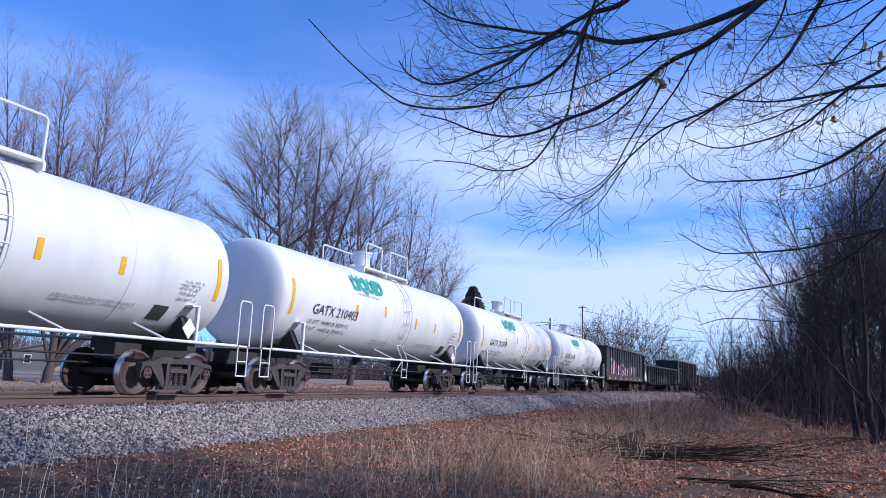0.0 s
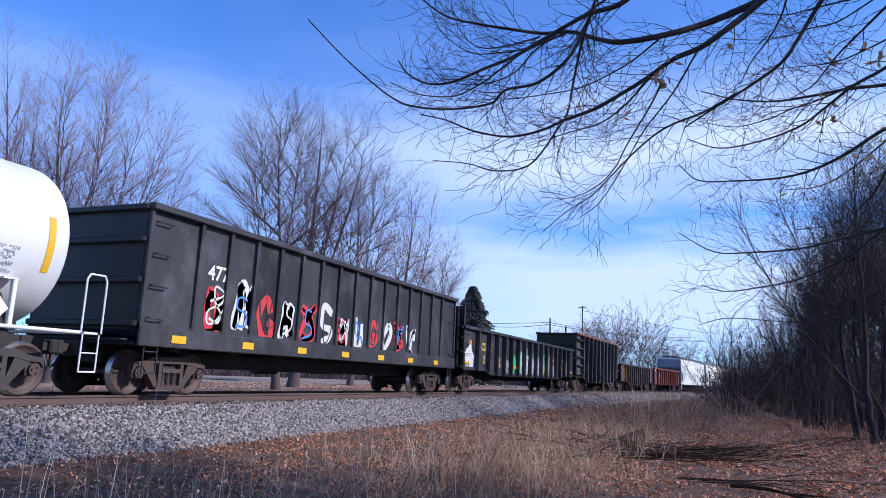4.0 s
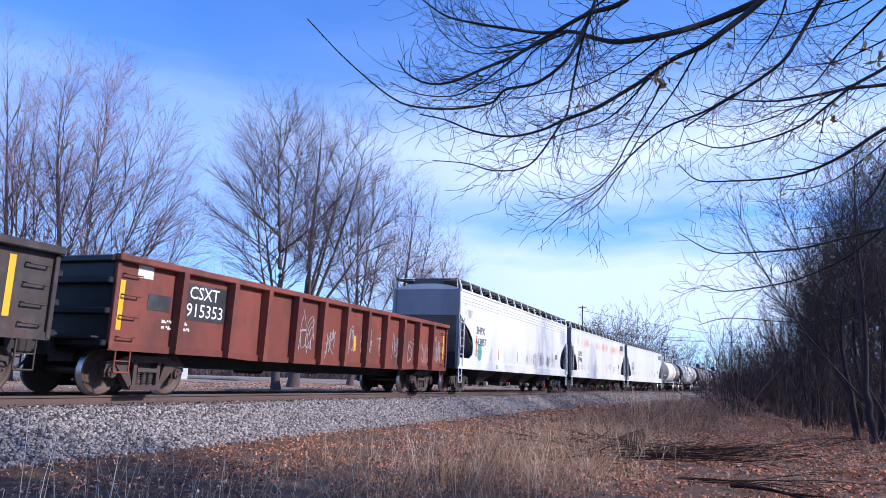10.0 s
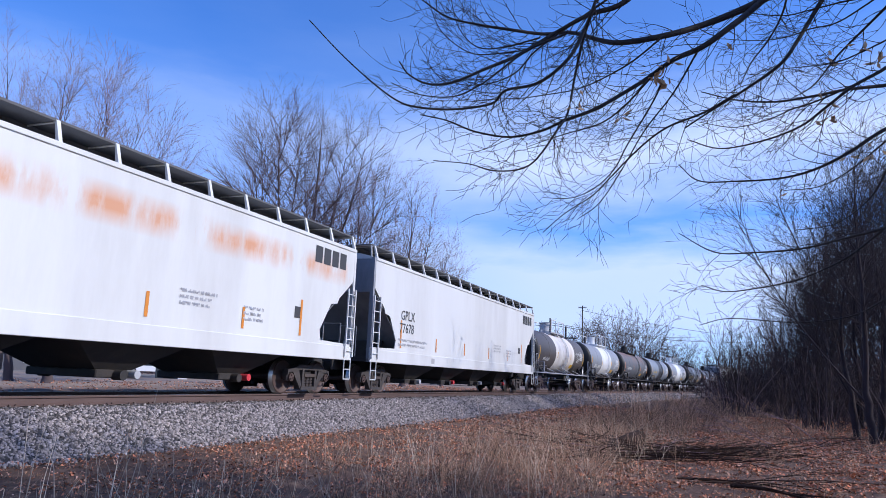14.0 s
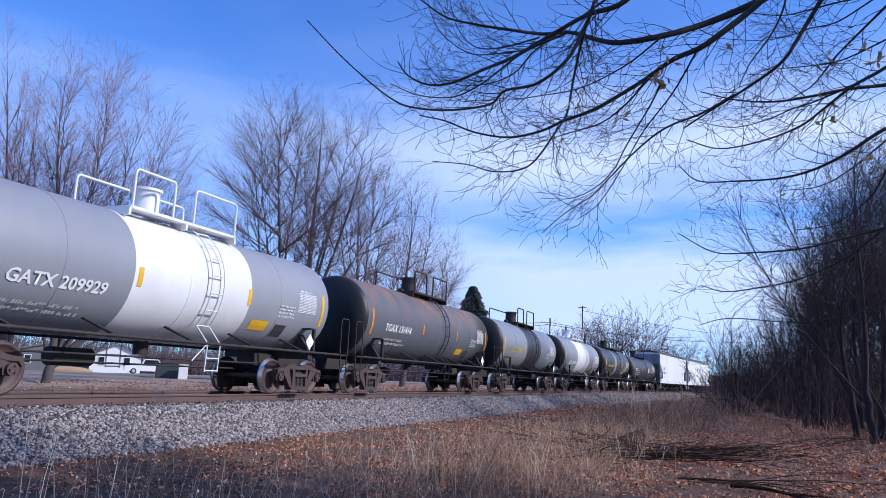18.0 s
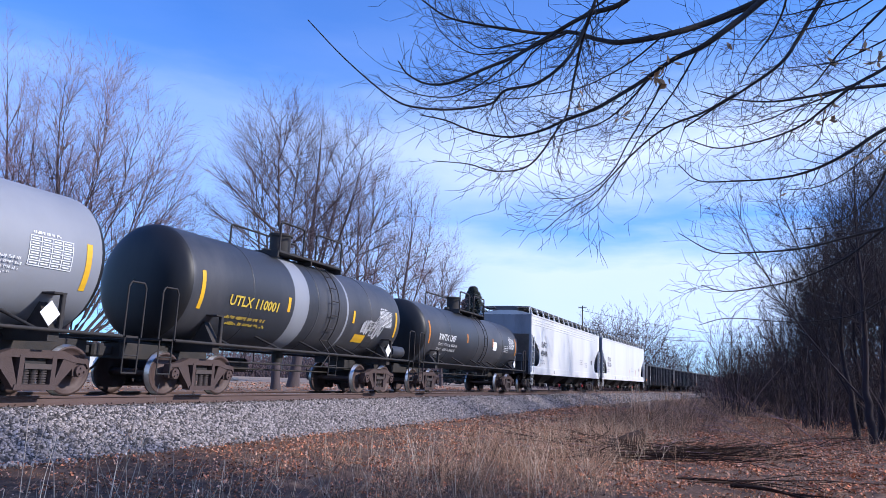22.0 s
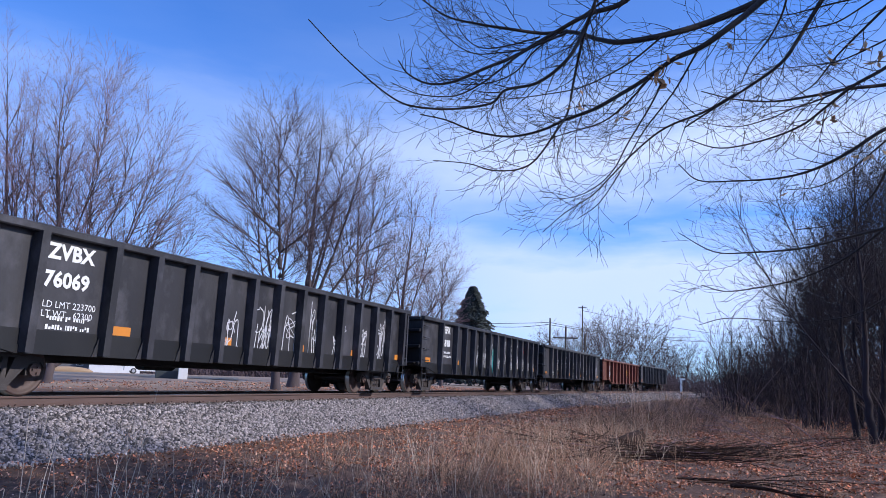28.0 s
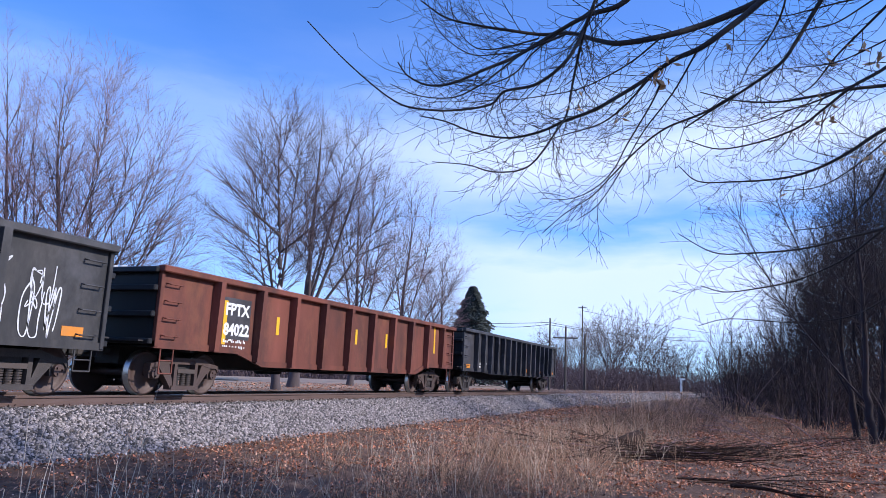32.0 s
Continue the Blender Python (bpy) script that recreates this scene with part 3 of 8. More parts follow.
def letters(text, size, mat, bold=0.0, align="LEFT"):
    """Flat lettering as a mesh, standing in x and z and facing -y."""
    key = (text, size, mat.name, bold, align)
    if key not in FONT_CACHE:
        cu = bpy.data.curves.new("lettering", "FONT")
        cu.body, cu.size, cu.align_x, cu.offset, cu.fill_mode = text, size * 1.38, align, bold, "FRONT"
        cu.resolution_u = 2
        ob = bpy.data.objects.new("lettering", cu)
        scene.collection.objects.link(ob)
        me = bpy.data.meshes.new_from_object(ob.evaluated_get(bpy.context.evaluated_depsgraph_get()))
        bpy.data.objects.remove(ob)
        bpy.data.curves.remove(cu)
        me.transform(Matrix.Rotation(radians(90), 4, "X"))
        me.materials.clear()
        me.materials.append(mat)
        me.name = "lettering"
        FONT_CACHE[key] = me
    return FONT_CACHE[key]


def bars(w, h, rows, mat, rng, gap=0.45):
    """Unreadable writing: rows of small upright dashes in word-long runs, standing in x and z and facing -y."""
    g = Geo()
    pitch = h / rows
    tall = pitch * (1 - gap)
    for r in range(rows):
        x = 0.0
        z = h - (r + 1) * pitch
        end = w * rng.uniform(0.75, 1.0)
        while x < end:
            for _ in range(rng.randint(2, 7)):
                k = tall * rng.uniform(0.3, 0.62)
                lo, hi = rng.choice(((0, 1), (0, 1), (0, 0.55), (0.45, 1), (0.1, 0.9)))
                if x < end:
                    g.add([(x, 0, z + tall * lo), (x + k, 0, z + tall * lo), (x + k, 0, z + tall * hi), (x, 0, z + tall * hi)], [(0, 1, 2, 3)])
                x += k + tall * 0.2
            x += tall * 0.6
    return g.mesh("writing", mat)


class Skin:
    """A car's near side: puts flat marks on a plane or on a tank's shell."""

    def __init__(self, car, y=None, tank=None):
        self.car, self.y, self.tank = car, y, tank

    def place(self, ob, x, z, lift=0.006):
        if self.tank:
            cz, rad = self.tank
            dz = max(-0.99, min(0.99, (z - cz) / rad))
            q = math.asin(dz)
            ob.matrix_basis = Matrix.Translation((x, -(rad + lift) * math.cos(q), cz + (rad + lift) * math.sin(q))) @ Matrix.Rotation(-q, 4, "X")
        else:
            ob.location = (x, self.y - lift, z)
        return ob

    def text(self, body, x, z, size, mat, bold=0.0, label="", align="LEFT"):
        ob = part("lettering", letters(body, size, mat, bold, align), None, self.car, label or "stencilled lettering on the car side")
        return self.place(ob, x, z, 0.012)

    def bars(self, x, z, w, h, rows, mat, rng):
        ob = part("writing", bars(w, h, rows, mat, rng), None, self.car, "rows of small stencilled data")
        tagged(ob, kind="stuff")
        return self.place(ob, x, z, 0.012)

    def table(self, x, z, w, h, cols, rows, mat):
        """A stencilled grid with dashes in its cells."""
        g = Geo()
        cz, rad = self.tank
        lift = 0.012

        def spot(xx, zz):
            q = math.asin(max(-0.99, min(0.99, (zz - cz) / rad)))
            return (xx, -(rad + lift) * math.cos(q), cz + (rad + lift) * math.sin(q))

        def bar(x0, x1, z0, z1):
            g.add([spot(x0, z0), spot(x1, z0), spot(x1, z1), spot(x0, z1)], [(0, 1, 2, 3)])

        for r in range(rows + 1):
            bar(x, x + w, z + h * r / rows - 0.007, z + h * r / rows + 0.007)
        for c in range(cols + 1):
            for r in range(rows):
                bar(x + w * c / cols - 0.007, x + w * c / cols + 0.007, z + h * r / rows, z + h * (r + 1) / rows)
                if c < cols:
                    bar(x + w * (c + 0.15) / cols, x + w * (c + 0.8) / cols, z + h * (r + 0.35) / rows, z + h * (r + 0.65) / rows)
        return tagged(part("data_table", g, mat, self.car, "stencilled white data table"), kind="stuff")

    def patch(self, x, z, w, h, mat, name="reflector", lift=0.008, label=""):
        g = Geo()
        if self.tank:
            cz, rad = self.tank
            n = max(1, int(h / 0.12))
            vs = []
            for k in range(n + 1):
                q = math.asin(max(-0.99, min(0.99, (z + h * k / n - cz) / rad)))
                vs += [(xx, -(rad + lift) * math.cos(q), cz + (rad + lift) * math.sin(q)) for xx in (x, x + w)]
            g.add(vs, [(2 * k, 2 * k + 1, 2 * k + 3, 2 * k + 2) for k in range(n)])
        else:
            y = self.y - lift
            g.add([(x, y, z), (x + w, y, z), (x + w, y, z + h), (x, y, z + h)], [(0, 1, 2, 3)])
        return part(name, g, mat, self.car, label)


GLYPHS = (
    ((0, 0), (0.1, 1), (0.5, 0.3), (0.8, 1), (1, 0)),
    ((0.9, 0.8), (0.4, 1), (0.05, 0.6), (0.2, 0.1), (0.7, 0), (1, 0.35), (0.5, 0.45)),
    ((0, 1), (0.1, 0), (0.1, 0.6), (0.6, 0.95), (0.9, 0.7), (0.4, 0.5), (0.95, 0)),
    ((0.1, 0.9), (0.5, 0), (0.9, 1)),
    ((0.9, 0.9), (0.2, 0.95), (0.15, 0.6), (0.8, 0.45), (0.85, 0.1), (0.1, 0)),
    ((0.5, 1), (0.05, 0.6), (0.3, 0), (0.85, 0.15), (0.95, 0.7), (0.5, 1)),
    ((0, 0.95), (1, 0.95), (0.5, 0.9), (0.5, 0)),
    ((0.1, 1), (0.15, 0.1), (0.6, 0), (0.85, 0.3), (0.9, 1)),
    ((0.1, 0), (0.15, 1), (0.7, 0.9), (0.75, 0.55), (0.2, 0.5), (0.85, 0.4), (0.8, 0.05), (0.1, 0)),
)


def ribbon(g, pts, width):
    n = len(pts) - 1
    vs = []
    for i, p in enumerate(pts):
        q = pts[min(i + 1, n)] - pts[max(i - 1, 0)]
        side = Vector((-q.z, 0, q.x)).normalized() * width * (0.85 + 0.15 * math.sin(i * 0.9))
        vs += [p - side, p + side]
    g.add(vs, [(2 * i, 2 * i + 1, 2 * i + 3, 2 * i + 2) for i in range(n)])


def smooth_line(ctrl, per=5):
    pts = [Vector(p) for p in ctrl]
    pts = [pts[0] * 2 - pts[1], *pts, pts[-1] * 2 - pts[-2]]
    out = []
    for i in range(1, len(pts) - 2):
        a, b, c, d = pts[i - 1:i + 3]
        for k in range(per):
            t = k / per
            out.append(0.5 * ((2 * b) + (c - a) * t + (2 * a - 5 * b + 4 * c - d) * t * t + (3 * b - a - 3 * c + d) * t ** 3))
    return out + [pts[-2]]


def scribble(rng, w, h, width, loops=3):
    """A row of sprayed strokes like hasty handwriting, standing in x and z."""
    g = Geo()
    cell = w / loops
    for k in range(loops):
        glyph = rng.choice(GLYPHS)
        if rng.random() < 0.55:
            fa, fb = rng.choice(((1, 2), (2, 3), (1, 1), (3, 2), (1, 3)))
            ph, n = rng.uniform(0, 6), 14
            glyph = [(0.5 + 0.48 * math.sin(fa * 6.3 * i / n + ph), 0.5 + 0.48 * math.sin(fb * 6.3 * i / n)) for i in range(n)]
        lift, tall, skew = rng.uniform(-0.08, 0.12) * h, h * rng.uniform(0.75, 1.1), rng.uniform(-0.1, 0.25)
        pts = [(cell * (k + 0.05 + 0.9 * x + skew * z + rng.gauss(0, 0.09)), 0, lift + tall * (z + rng.gauss(0, 0.07))) for x, z in glyph]
        ribbon(g, smooth_line(pts), width)
    return g


def blob(rng, w, h):
    """A swollen painted letter shape with an uneven rim."""
    g = Geo()
    n = 26
    ph = rng.uniform(0, 6)
    vs = [(w / 2, 0, h / 2)]
    for i in range(n):
        q = 2 * math.pi * i / n
        rr = 0.46 + 0.07 * math.sin(3 * q + ph) + 0.05 * math.sin(5 * q + 2 * ph)
        cx, cz = math.cos(q), math.sin(q)
        k = 1 / max(abs(cx), abs(cz)) ** 0.6
        vs.append((w / 2 + w * rr * cx * k, 0, h / 2 + h * rr * cz * k))
    g.add(vs, [(0, 1 + i, 1 + (i + 1) % n) for i in range(n)])
    return g


def graffiti(skin, x, z, w, h, mat, rng, kind="line", width=0.02, loops=3, lift=0.01, label="sprayed scrawl of hasty strokes"):
    if kind == "line":
        g = scribble(rng, w, h, width, loops)
    elif kind == "fat":
        g = scribble(rng, w, h, min(w / loops, h) * 0.2, loops)
    else:
        g = blob(rng, w, h)
    ob = part("graffiti", g, mat, skin.car, label)
    return skin.place(ob, x, z, lift)


def doodle(skin, x, z, w, h, rng):
    """A chalked figure of loops: a round body, a smaller loop above it and two little arcs."""
    g = Geo()
    for cx, cz, rx, rz, a0, a1 in ((0.5, 0.28, 0.42, 0.27, 0, 6.3), (0.5, 0.68, 0.3, 0.2, 0, 6.3), (0.26, 0.9, 0.13, 0.1, -0.4, 3.9), (0.74, 0.9, 0.13, 0.1, -0.8, 3.5)):
        p = rng.uniform(0, 6)
        ribbon(g, [Vector((w * (cx + rx * math.cos(q) * (1 + 0.07 * math.sin(3 * q + p))), 0, h * (cz + rz * math.sin(q)))) for q in np.linspace(a0, a1, 24)], 0.014)
    for a, b in (((0.2, 0.08), (0.75, 0.5)), ((0.8, 0.1), (0.25, 0.48))):
        ribbon(g, [Vector((w * (a[0] + (b[0] - a[0]) * t), 0, h * (a[1] + (b[1] - a[1]) * t))) for t in np.linspace(0, 1, 5)], 0.013)
    return skin.place(part("graffiti", g, SPRAY_WHITE, skin.car, "white sprayed drawing of loops"), x, z, 0.014)


def tank_car(spec, length, name="tank_car"):
    car = thing(name, spec["label"], "tank car", "tank cars of the train")
    half = length / 2
    rad, cz, tl = spec["rad"], spec["cz"], length - spec.get("short", 1.9)
    hx = tl / 2
    mats = spec["mats"]
    bands = spec.get("bands", [])

    def mat_at(x):
        if abs(x) > hx - spec.get("head", 0.4) and len(mats) > 1 and spec.get("dark_heads", True):
            return 1
        for a, b, k in bands:
            if a <= x <= b:
                return k
        return 0

    depth = rad * spec.get("dish", 0.36)
    curve = [math.sin(math.pi / 2 * k / 13) for k in range(14)]
    prof = [(-hx + depth * (1 - (1 - q ** 2.7) ** (1 / 2.7)), rad * q) for q in curve]
    edges = sorted({-hx + depth, hx - depth, *[e for b in bands for e in b[:2]], *[-hx + depth + (2 * (hx - depth)) * k / 6 for k in range(7)]})
    full = [(x, max(0.012, rr)) for x, rr in prof] + [(x, rad) for x in edges if -hx + depth < x < hx - depth] + [(-x, max(0.012, rr)) for x, rr in prof[::-1]]
    g = Geo()
    g.lathe(full, 0, cz, 44, mat_at)
    part("tank_shell", g, mats, car, spec.get("shell_label", "long cylindrical tank with domed ends"))
    # weld rings and the thick belt under the ladder
    for x in spec.get("rings", (-hx * 0.55, -0.1, hx * 0.55)):
        g = Geo()
        g.lathe([(x - 0.03, rad - 0.01), (x - 0.025, rad + 0.008), (x + 0.025, rad + 0.008), (x + 0.03, rad - 0.01)], 0, cz, 44)
        part("weld_ring", g, mats[mat_at(x)], car)
    trim, frame_mat = spec["trim"], spec["frame"]
    # underframe: stub sills, bolsters, side rails, end platforms
    for sgn in (-1, 1):
        g = Geo()
        a, b = sorted((sgn * (half - 0.42), sgn * (half - 3.1)))
        g.cbox(a, b, -0.3, 0.3, 0.72, 1.06, 0.02)
        xb = sgn * (half - spec.get("truck_at", 2.08))
        g.prism_x([(-1.4, 0.95), (1.4, 0.95), (1.4, 1.16), (1.08, cz - rad * 0.62), (0.8, cz - rad * 0.92), (-0.8, cz - rad * 0.92), (-1.08, cz - rad * 0.62), (-1.4, 1.16)], xb - 0.13, xb + 0.09)
        part("end_sill", g, frame_mat, car)
        for y in (-1.0, 1.0):
            g = Geo()
            g.cbox(xb + 0.02, xb + 0.1, min(y * 1.37, y * 1.46), max(y * 1.37, y * 1.46), 1.1, cz - rad * 0.52, 0.012)
            g.box(xb - 0.16, xb + 0.1, min(y * 1.15, y * 1.46), max(y * 1.15, y * 1.46), cz - rad * 0.52, cz - rad * 0.52 + 0.035)
            part("saddle_post", g, trim, car)
        g = Geo()
        a, b = sorted((sgn * (half - 0.32), sgn * (half - 0.62)))
        g.box(a, b, -1.5, 1.5, 1.12, 1.16)
        part("end_platform", g, trim, car)
        for y in (-1.48, 1.48):
            xr = sgn * (half - 0.45)
            g = Geo()
            g.pipe([(xr - 0.22, y, 1.14), (xr - 0.22, y, 2.1), (xr - 0.16, y, 2.2), (xr + 0.16, y, 2.2), (xr + 0.22, y, 2.1), (xr + 0.22, y, 1.14)], 0.02)
            part("end_handrail", g, trim, car)
            part("stirrup_step", stirrup_geo(xr, y, 0.45, 1.12), trim, car)
        part("coupler", coupler_geo(half, sgn), UNDER, car)
    for y in (-1.47, 1.47):
        g = Geo()
        g.rod((-half + 0.7, y, 1.14), (half - 0.7, y, 1.14), 0.035, n=6)
        part("side_rail", g, trim, car)
        n = 5
        for k in range(n):
            g = Geo()
            x = -half * 0.62 + k * half * 1.24 / (n - 1)
            q = math.asin(min(0.99, (cz - (1.42)) / rad))
            g.rod((x, y, 1.15), (x - 0.28, math.copysign(rad * math.cos(q), y), 1.46), 0.03, n=5)
            part("rail_bracket", g, trim, car)
    # top platform, railings, manway
    topz = cz + rad
    dx = spec.get("dome_x", 0.0)
    g = Geo()
    g.box(dx - 1.65, dx + 1.7, -0.85, -0.38, topz - 0.02, topz + 0.04)
    g.box(dx - 1.65, dx + 1.7, 0.38, 0.85, topz - 0.02, topz + 0.04)
    g.box(dx - 1.65, dx - 1.2, -0.38, 0.38, topz - 0.02, topz + 0.04)
    for xs_, y0_, y1_ in ((dx + 1.7, -0.85, 0.85), (dx - 1.65, -0.85, 0.85), (dx, -0.85, -0.38)):
        g.box(xs_ - 0.03, xs_ + 0.03, y0_, y1_, topz - 0.16, topz)
    part("top_platform", g, spec.get("platform", trim), car)
    rail_r = spec.get("rail_r", 0.03)
    for y, lo, hi in ((-0.84, 0.2, 1.65), (0.84, -1.6, 1.65), (-0.84, -1.6, -0.45)):
        g = Geo()
        zt = topz + 0.82
        g.pipe([(dx + lo, y, topz), (dx + lo, y, zt - 0.06), (dx + lo + 0.06, y, zt), (dx + hi - 0.06, y, zt), (dx + hi, y, zt - 0.06), (dx + hi, y, topz)], rail_r)
        part("top_railing", g, spec.get("railing", trim), car)
    g = Geo()
    g.rod((dx - 0.55, -0.1, topz - 0.05), (dx - 0.55, -0.1, topz + 0.62), 0.3, n=18)
    g.rod((dx - 0.55, -0.1, topz + 0.62), (dx - 0.55, -0.1, topz + 0.68), 0.35, n=18)
    part("manway", g, spec.get("dome", trim), car)
    for vx, vr, vz in ((dx - 0.95, 0.11, 0.2), (dx + 0.75, 0.09, 0.16)):
        g = Geo()
        g.rod((vx, 0.05, topz - 0.05), (vx, 0.05, topz + vz), vr, n=12)
        part("valve", g, spec.get("dome", trim), car)
    # ladders following the shell on both sides
    for sgn in (-1, 1):
        g = Geo()
        lx = dx + 0.55
        qs = [radians(a) for a in range(-40, 66, 8)]
        for off in (-0.21, 0.21):
            pts = [(lx + off, sgn * (rad + 0.1) * math.cos(q), cz + (rad + 0.1) * math.sin(q)) for q in qs]
            g.pipe([(lx + off, sgn * 1.45, 0.52), (lx + off, sgn * 1.47, 1.14), *pts], 0.017, n=5)
        for q in qs[::2]:
            g.rod((lx - 0.21, sgn * (rad + 0.1) * math.cos(q), cz + (rad + 0.1) * math.sin(q)), (lx + 0.21, sgn * (rad + 0.1) * math.cos(q), cz + (rad + 0.1) * math.sin(q)), 0.015, n=5)
        for z in (0.55, 0.82, 1.14):
            g.rod((lx - 0.21, sgn * 1.46, z), (lx + 0.21, sgn * 1.46, z), 0.015, n=5)
        g.pipe([(lx - 0.21, sgn * 1.47, 1.14), (lx - 0.62, sgn * 1.44, 0.75)], 0.015, n=5)
        part("side_ladder", g, spec.get("ladder", trim), car)
    # brake gear and bottom outlet
    g = Geo()
    g.rod((-1.9, 0.5, 0.72), (-0.9, 0.5, 0.72), 0.19, n=14)
    part("brake_cylinder", g, UNDER, car)
    g = Geo()
    g.rod((0, 0, cz - rad - 0.28), (0, 0, cz - rad + 0.1), 0.16, n=12)
    part("bottom_outlet", g, UNDER, car)
    for py, pz in ((0.3, 0.62), (-0.45, 0.78)):
        g = Geo()
        g.rod((-half + 2.5, py, pz), (half - 2.5, py, pz), 0.022, n=6)
        part("brake_pipe", g, UNDER, car)
    for sgn in (-1, 1):
        add_truck(car, sgn * (half - spec.get("truck_at", 2.08)), spec.get("truck", "dark"))
    return car, Skin(car, tank=(cz, rad))


def gondola(spec, length, name="gondola"):
    car = thing(name, spec["label"], spec.get("category", "gondola car"), "open cars of the train")
    half = length / 2
    body, zt, zb, belly = spec["mat"], spec["top"], spec.get("bottom", 1.02), spec.get("belly", 0.72)
    hx = half - 0.62
    yw = spec.get("wide", 1.5)
    rib_mat = spec.get("rib_mat", body)
    drop = spec.get("drop", 2.6)

    def low(x):
        k = min(1.0, max(0.0, abs(x) - (hx - drop - 1.0)))
        return belly + (zb - belly) * k

    for y in (-1, 1):
        n = spec["ribs"]
        ribs_at = [-hx + 1.5 + (2 * hx - 3.0) * k / (n - 1) for k in range(n)]
        if "rib_from" in spec:
            first, second, pitch = spec["rib_from"]
            ribs_at = [-half + first] + [-half + second + pitch * k for k in range(n - 1)]
        seams = [-hx, *ribs_at, hx]
        for a, b in zip(seams, seams[1:]):
            foot = sorted({a, b, *[x for x in (-hx + drop, -hx + drop + 1.0, hx - drop - 1.0, hx - drop) if a < x < b]})
            g = Geo()
            g.prism_y([(x, low(x)) for x in foot] + [(b, zt - 0.1), (a, zt - 0.1)], *sorted((y * (yw - 0.07), y * (yw - 0.03))))
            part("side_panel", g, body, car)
        g = Geo()
        ys = sorted((y * (yw - 0.09), y * (yw + 0.06)))
        g.cbox(-hx - 0.03, hx + 0.03, min(y * (yw - 0.09), y * (yw + 0.12)), max(y * (yw - 0.09), y * (yw + 0.12)), zt - 0.14, zt, 0.02)
        part("top_chord", g, spec.get("chord", body), car)
        g = Geo()
        ys = sorted((y * (yw - 0.05), y * (yw + 0.01)))
        sill = [(-hx, zb - 0.02), (-hx + drop, zb - 0.02), (-hx + drop + 1.0, belly - 0.02), (hx - drop - 1.0, belly - 0.02), (hx - drop, zb - 0.02), (hx, zb - 0.02), (hx, zb + 0.12), (hx - drop, zb + 0.12), (hx - drop - 1.0, belly + 0.12), (-hx + drop + 1.0, belly + 0.12), (-hx + drop, zb + 0.12), (-hx, zb + 0.12)]
        g.prism_y(sill, *ys)
        part("side_sill", g, spec.get("sill", body), car)
        for k in range(n):
            x = ribs_at[k]
            z0 = low(x)
            w = spec.get("rib_w", 0.075)
            g = Geo()
            ys = (y * (yw - 0.03), y * (yw + spec.get("rib_out", 0.19)))
            vs = [(-w - 0.015, ys[0]), (w + 0.015, ys[0]), (w, ys[1]), (-w, ys[1])]
            lo = [(x + a, b if i < 2 else b - y * 0.04, z0 + 0.0) for i, (a, b) in enumerate(vs)]
            hi = [(x + a, b, zt - 0.13) for a, b in vs]
            fs = [(0, 1, 5, 4), (1, 2, 6, 5), (2, 3, 7, 6), (3, 0, 4, 7), (0, 3, 2, 1), (4, 5, 6, 7)]
            g.add(lo + hi, fs if y < 0 else [f[::-1] for f in fs])
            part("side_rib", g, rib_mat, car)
    for sgn in (-1, 1):
        # near-black ends on cars of any colour: their shade is painted in
        g = Geo()
        xs = sorted((sgn * hx, sgn * (hx - 0.05)))
        g.box(xs[0], xs[1], -yw + 0.05, yw - 0.05, zb, zt - 0.04)
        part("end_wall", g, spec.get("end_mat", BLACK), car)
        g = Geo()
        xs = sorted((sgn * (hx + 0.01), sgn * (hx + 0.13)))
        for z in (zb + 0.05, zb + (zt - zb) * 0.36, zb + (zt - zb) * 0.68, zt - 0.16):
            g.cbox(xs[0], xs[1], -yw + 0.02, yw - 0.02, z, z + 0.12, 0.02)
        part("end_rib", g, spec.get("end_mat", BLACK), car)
        g = Geo()
        xs = sorted((sgn * (hx + 0.1), sgn * (half - 0.36)))
        g.box(xs[0], xs[1], -0.28, 0.28, 0.74, 1.06)
        g.box(xs[0], xs[1], -1.35, 1.35, 1.08, 1.11)
        part("end_sill", g, UNDER, car)
        part("coupler", coupler_geo(half, sgn), UNDER, car)
        for y in (-1, 1):
            for z in (zb + 0.25, zb + 0.25 + (zt - zb - 0.6) / 3, zb + 0.25 + (zt - zb - 0.6) * 2 / 3, zt - 0.35):
                g = Geo()
                xa, ya = sgn * (hx - 0.4), y * (yw - 0.03)
                g.pipe([(xa - 0.2, ya, z), (xa - 0.2, ya + y * 0.1, z - 0.02), (xa + 0.2, ya + y * 0.1, z - 0.02), (xa + 0.2, ya, z)], 0.014)
                part("grab_iron", g, spec.get("ladder", body), car)
            part("stirrup_step", stirrup_geo(sgn * (hx - 0.4), y * (yw - 0.02), 0.46, zb), spec.get("ladder", body), car)
        for y in (-1, 1):
            g = Geo()
            g.cbox(min(sgn * hx, sgn * (hx - 0.09)), max(sgn * hx, sgn * (hx - 0.09)), min(y * (yw - 0.04), y * (yw + 0.03)), max(y * (yw - 0.04), y * (yw + 0.03)), zb, zt - 0.14, 0.01)
            part("corner_post", g, body, car)
    g = Geo()
    g.box(-hx, hx, -yw + 0.06, yw - 0.06, 1.0, 1.06)
    g.box(-half + 0.9, half - 0.9, -0.33, 0.33, 0.62, 1.0)
    for k in range(9):
        x = -hx + 1.2 + (2 * hx - 2.4) * k / 8
        g.prism_x([(-yw + 0.08, 0.92), (yw - 0.08, 0.92), (yw - 0.08, 1.0), (-yw + 0.08, 1.0)], x - 0.05, x + 0.05)
    part("underframe", g, UNDER, car)
    g = Geo()
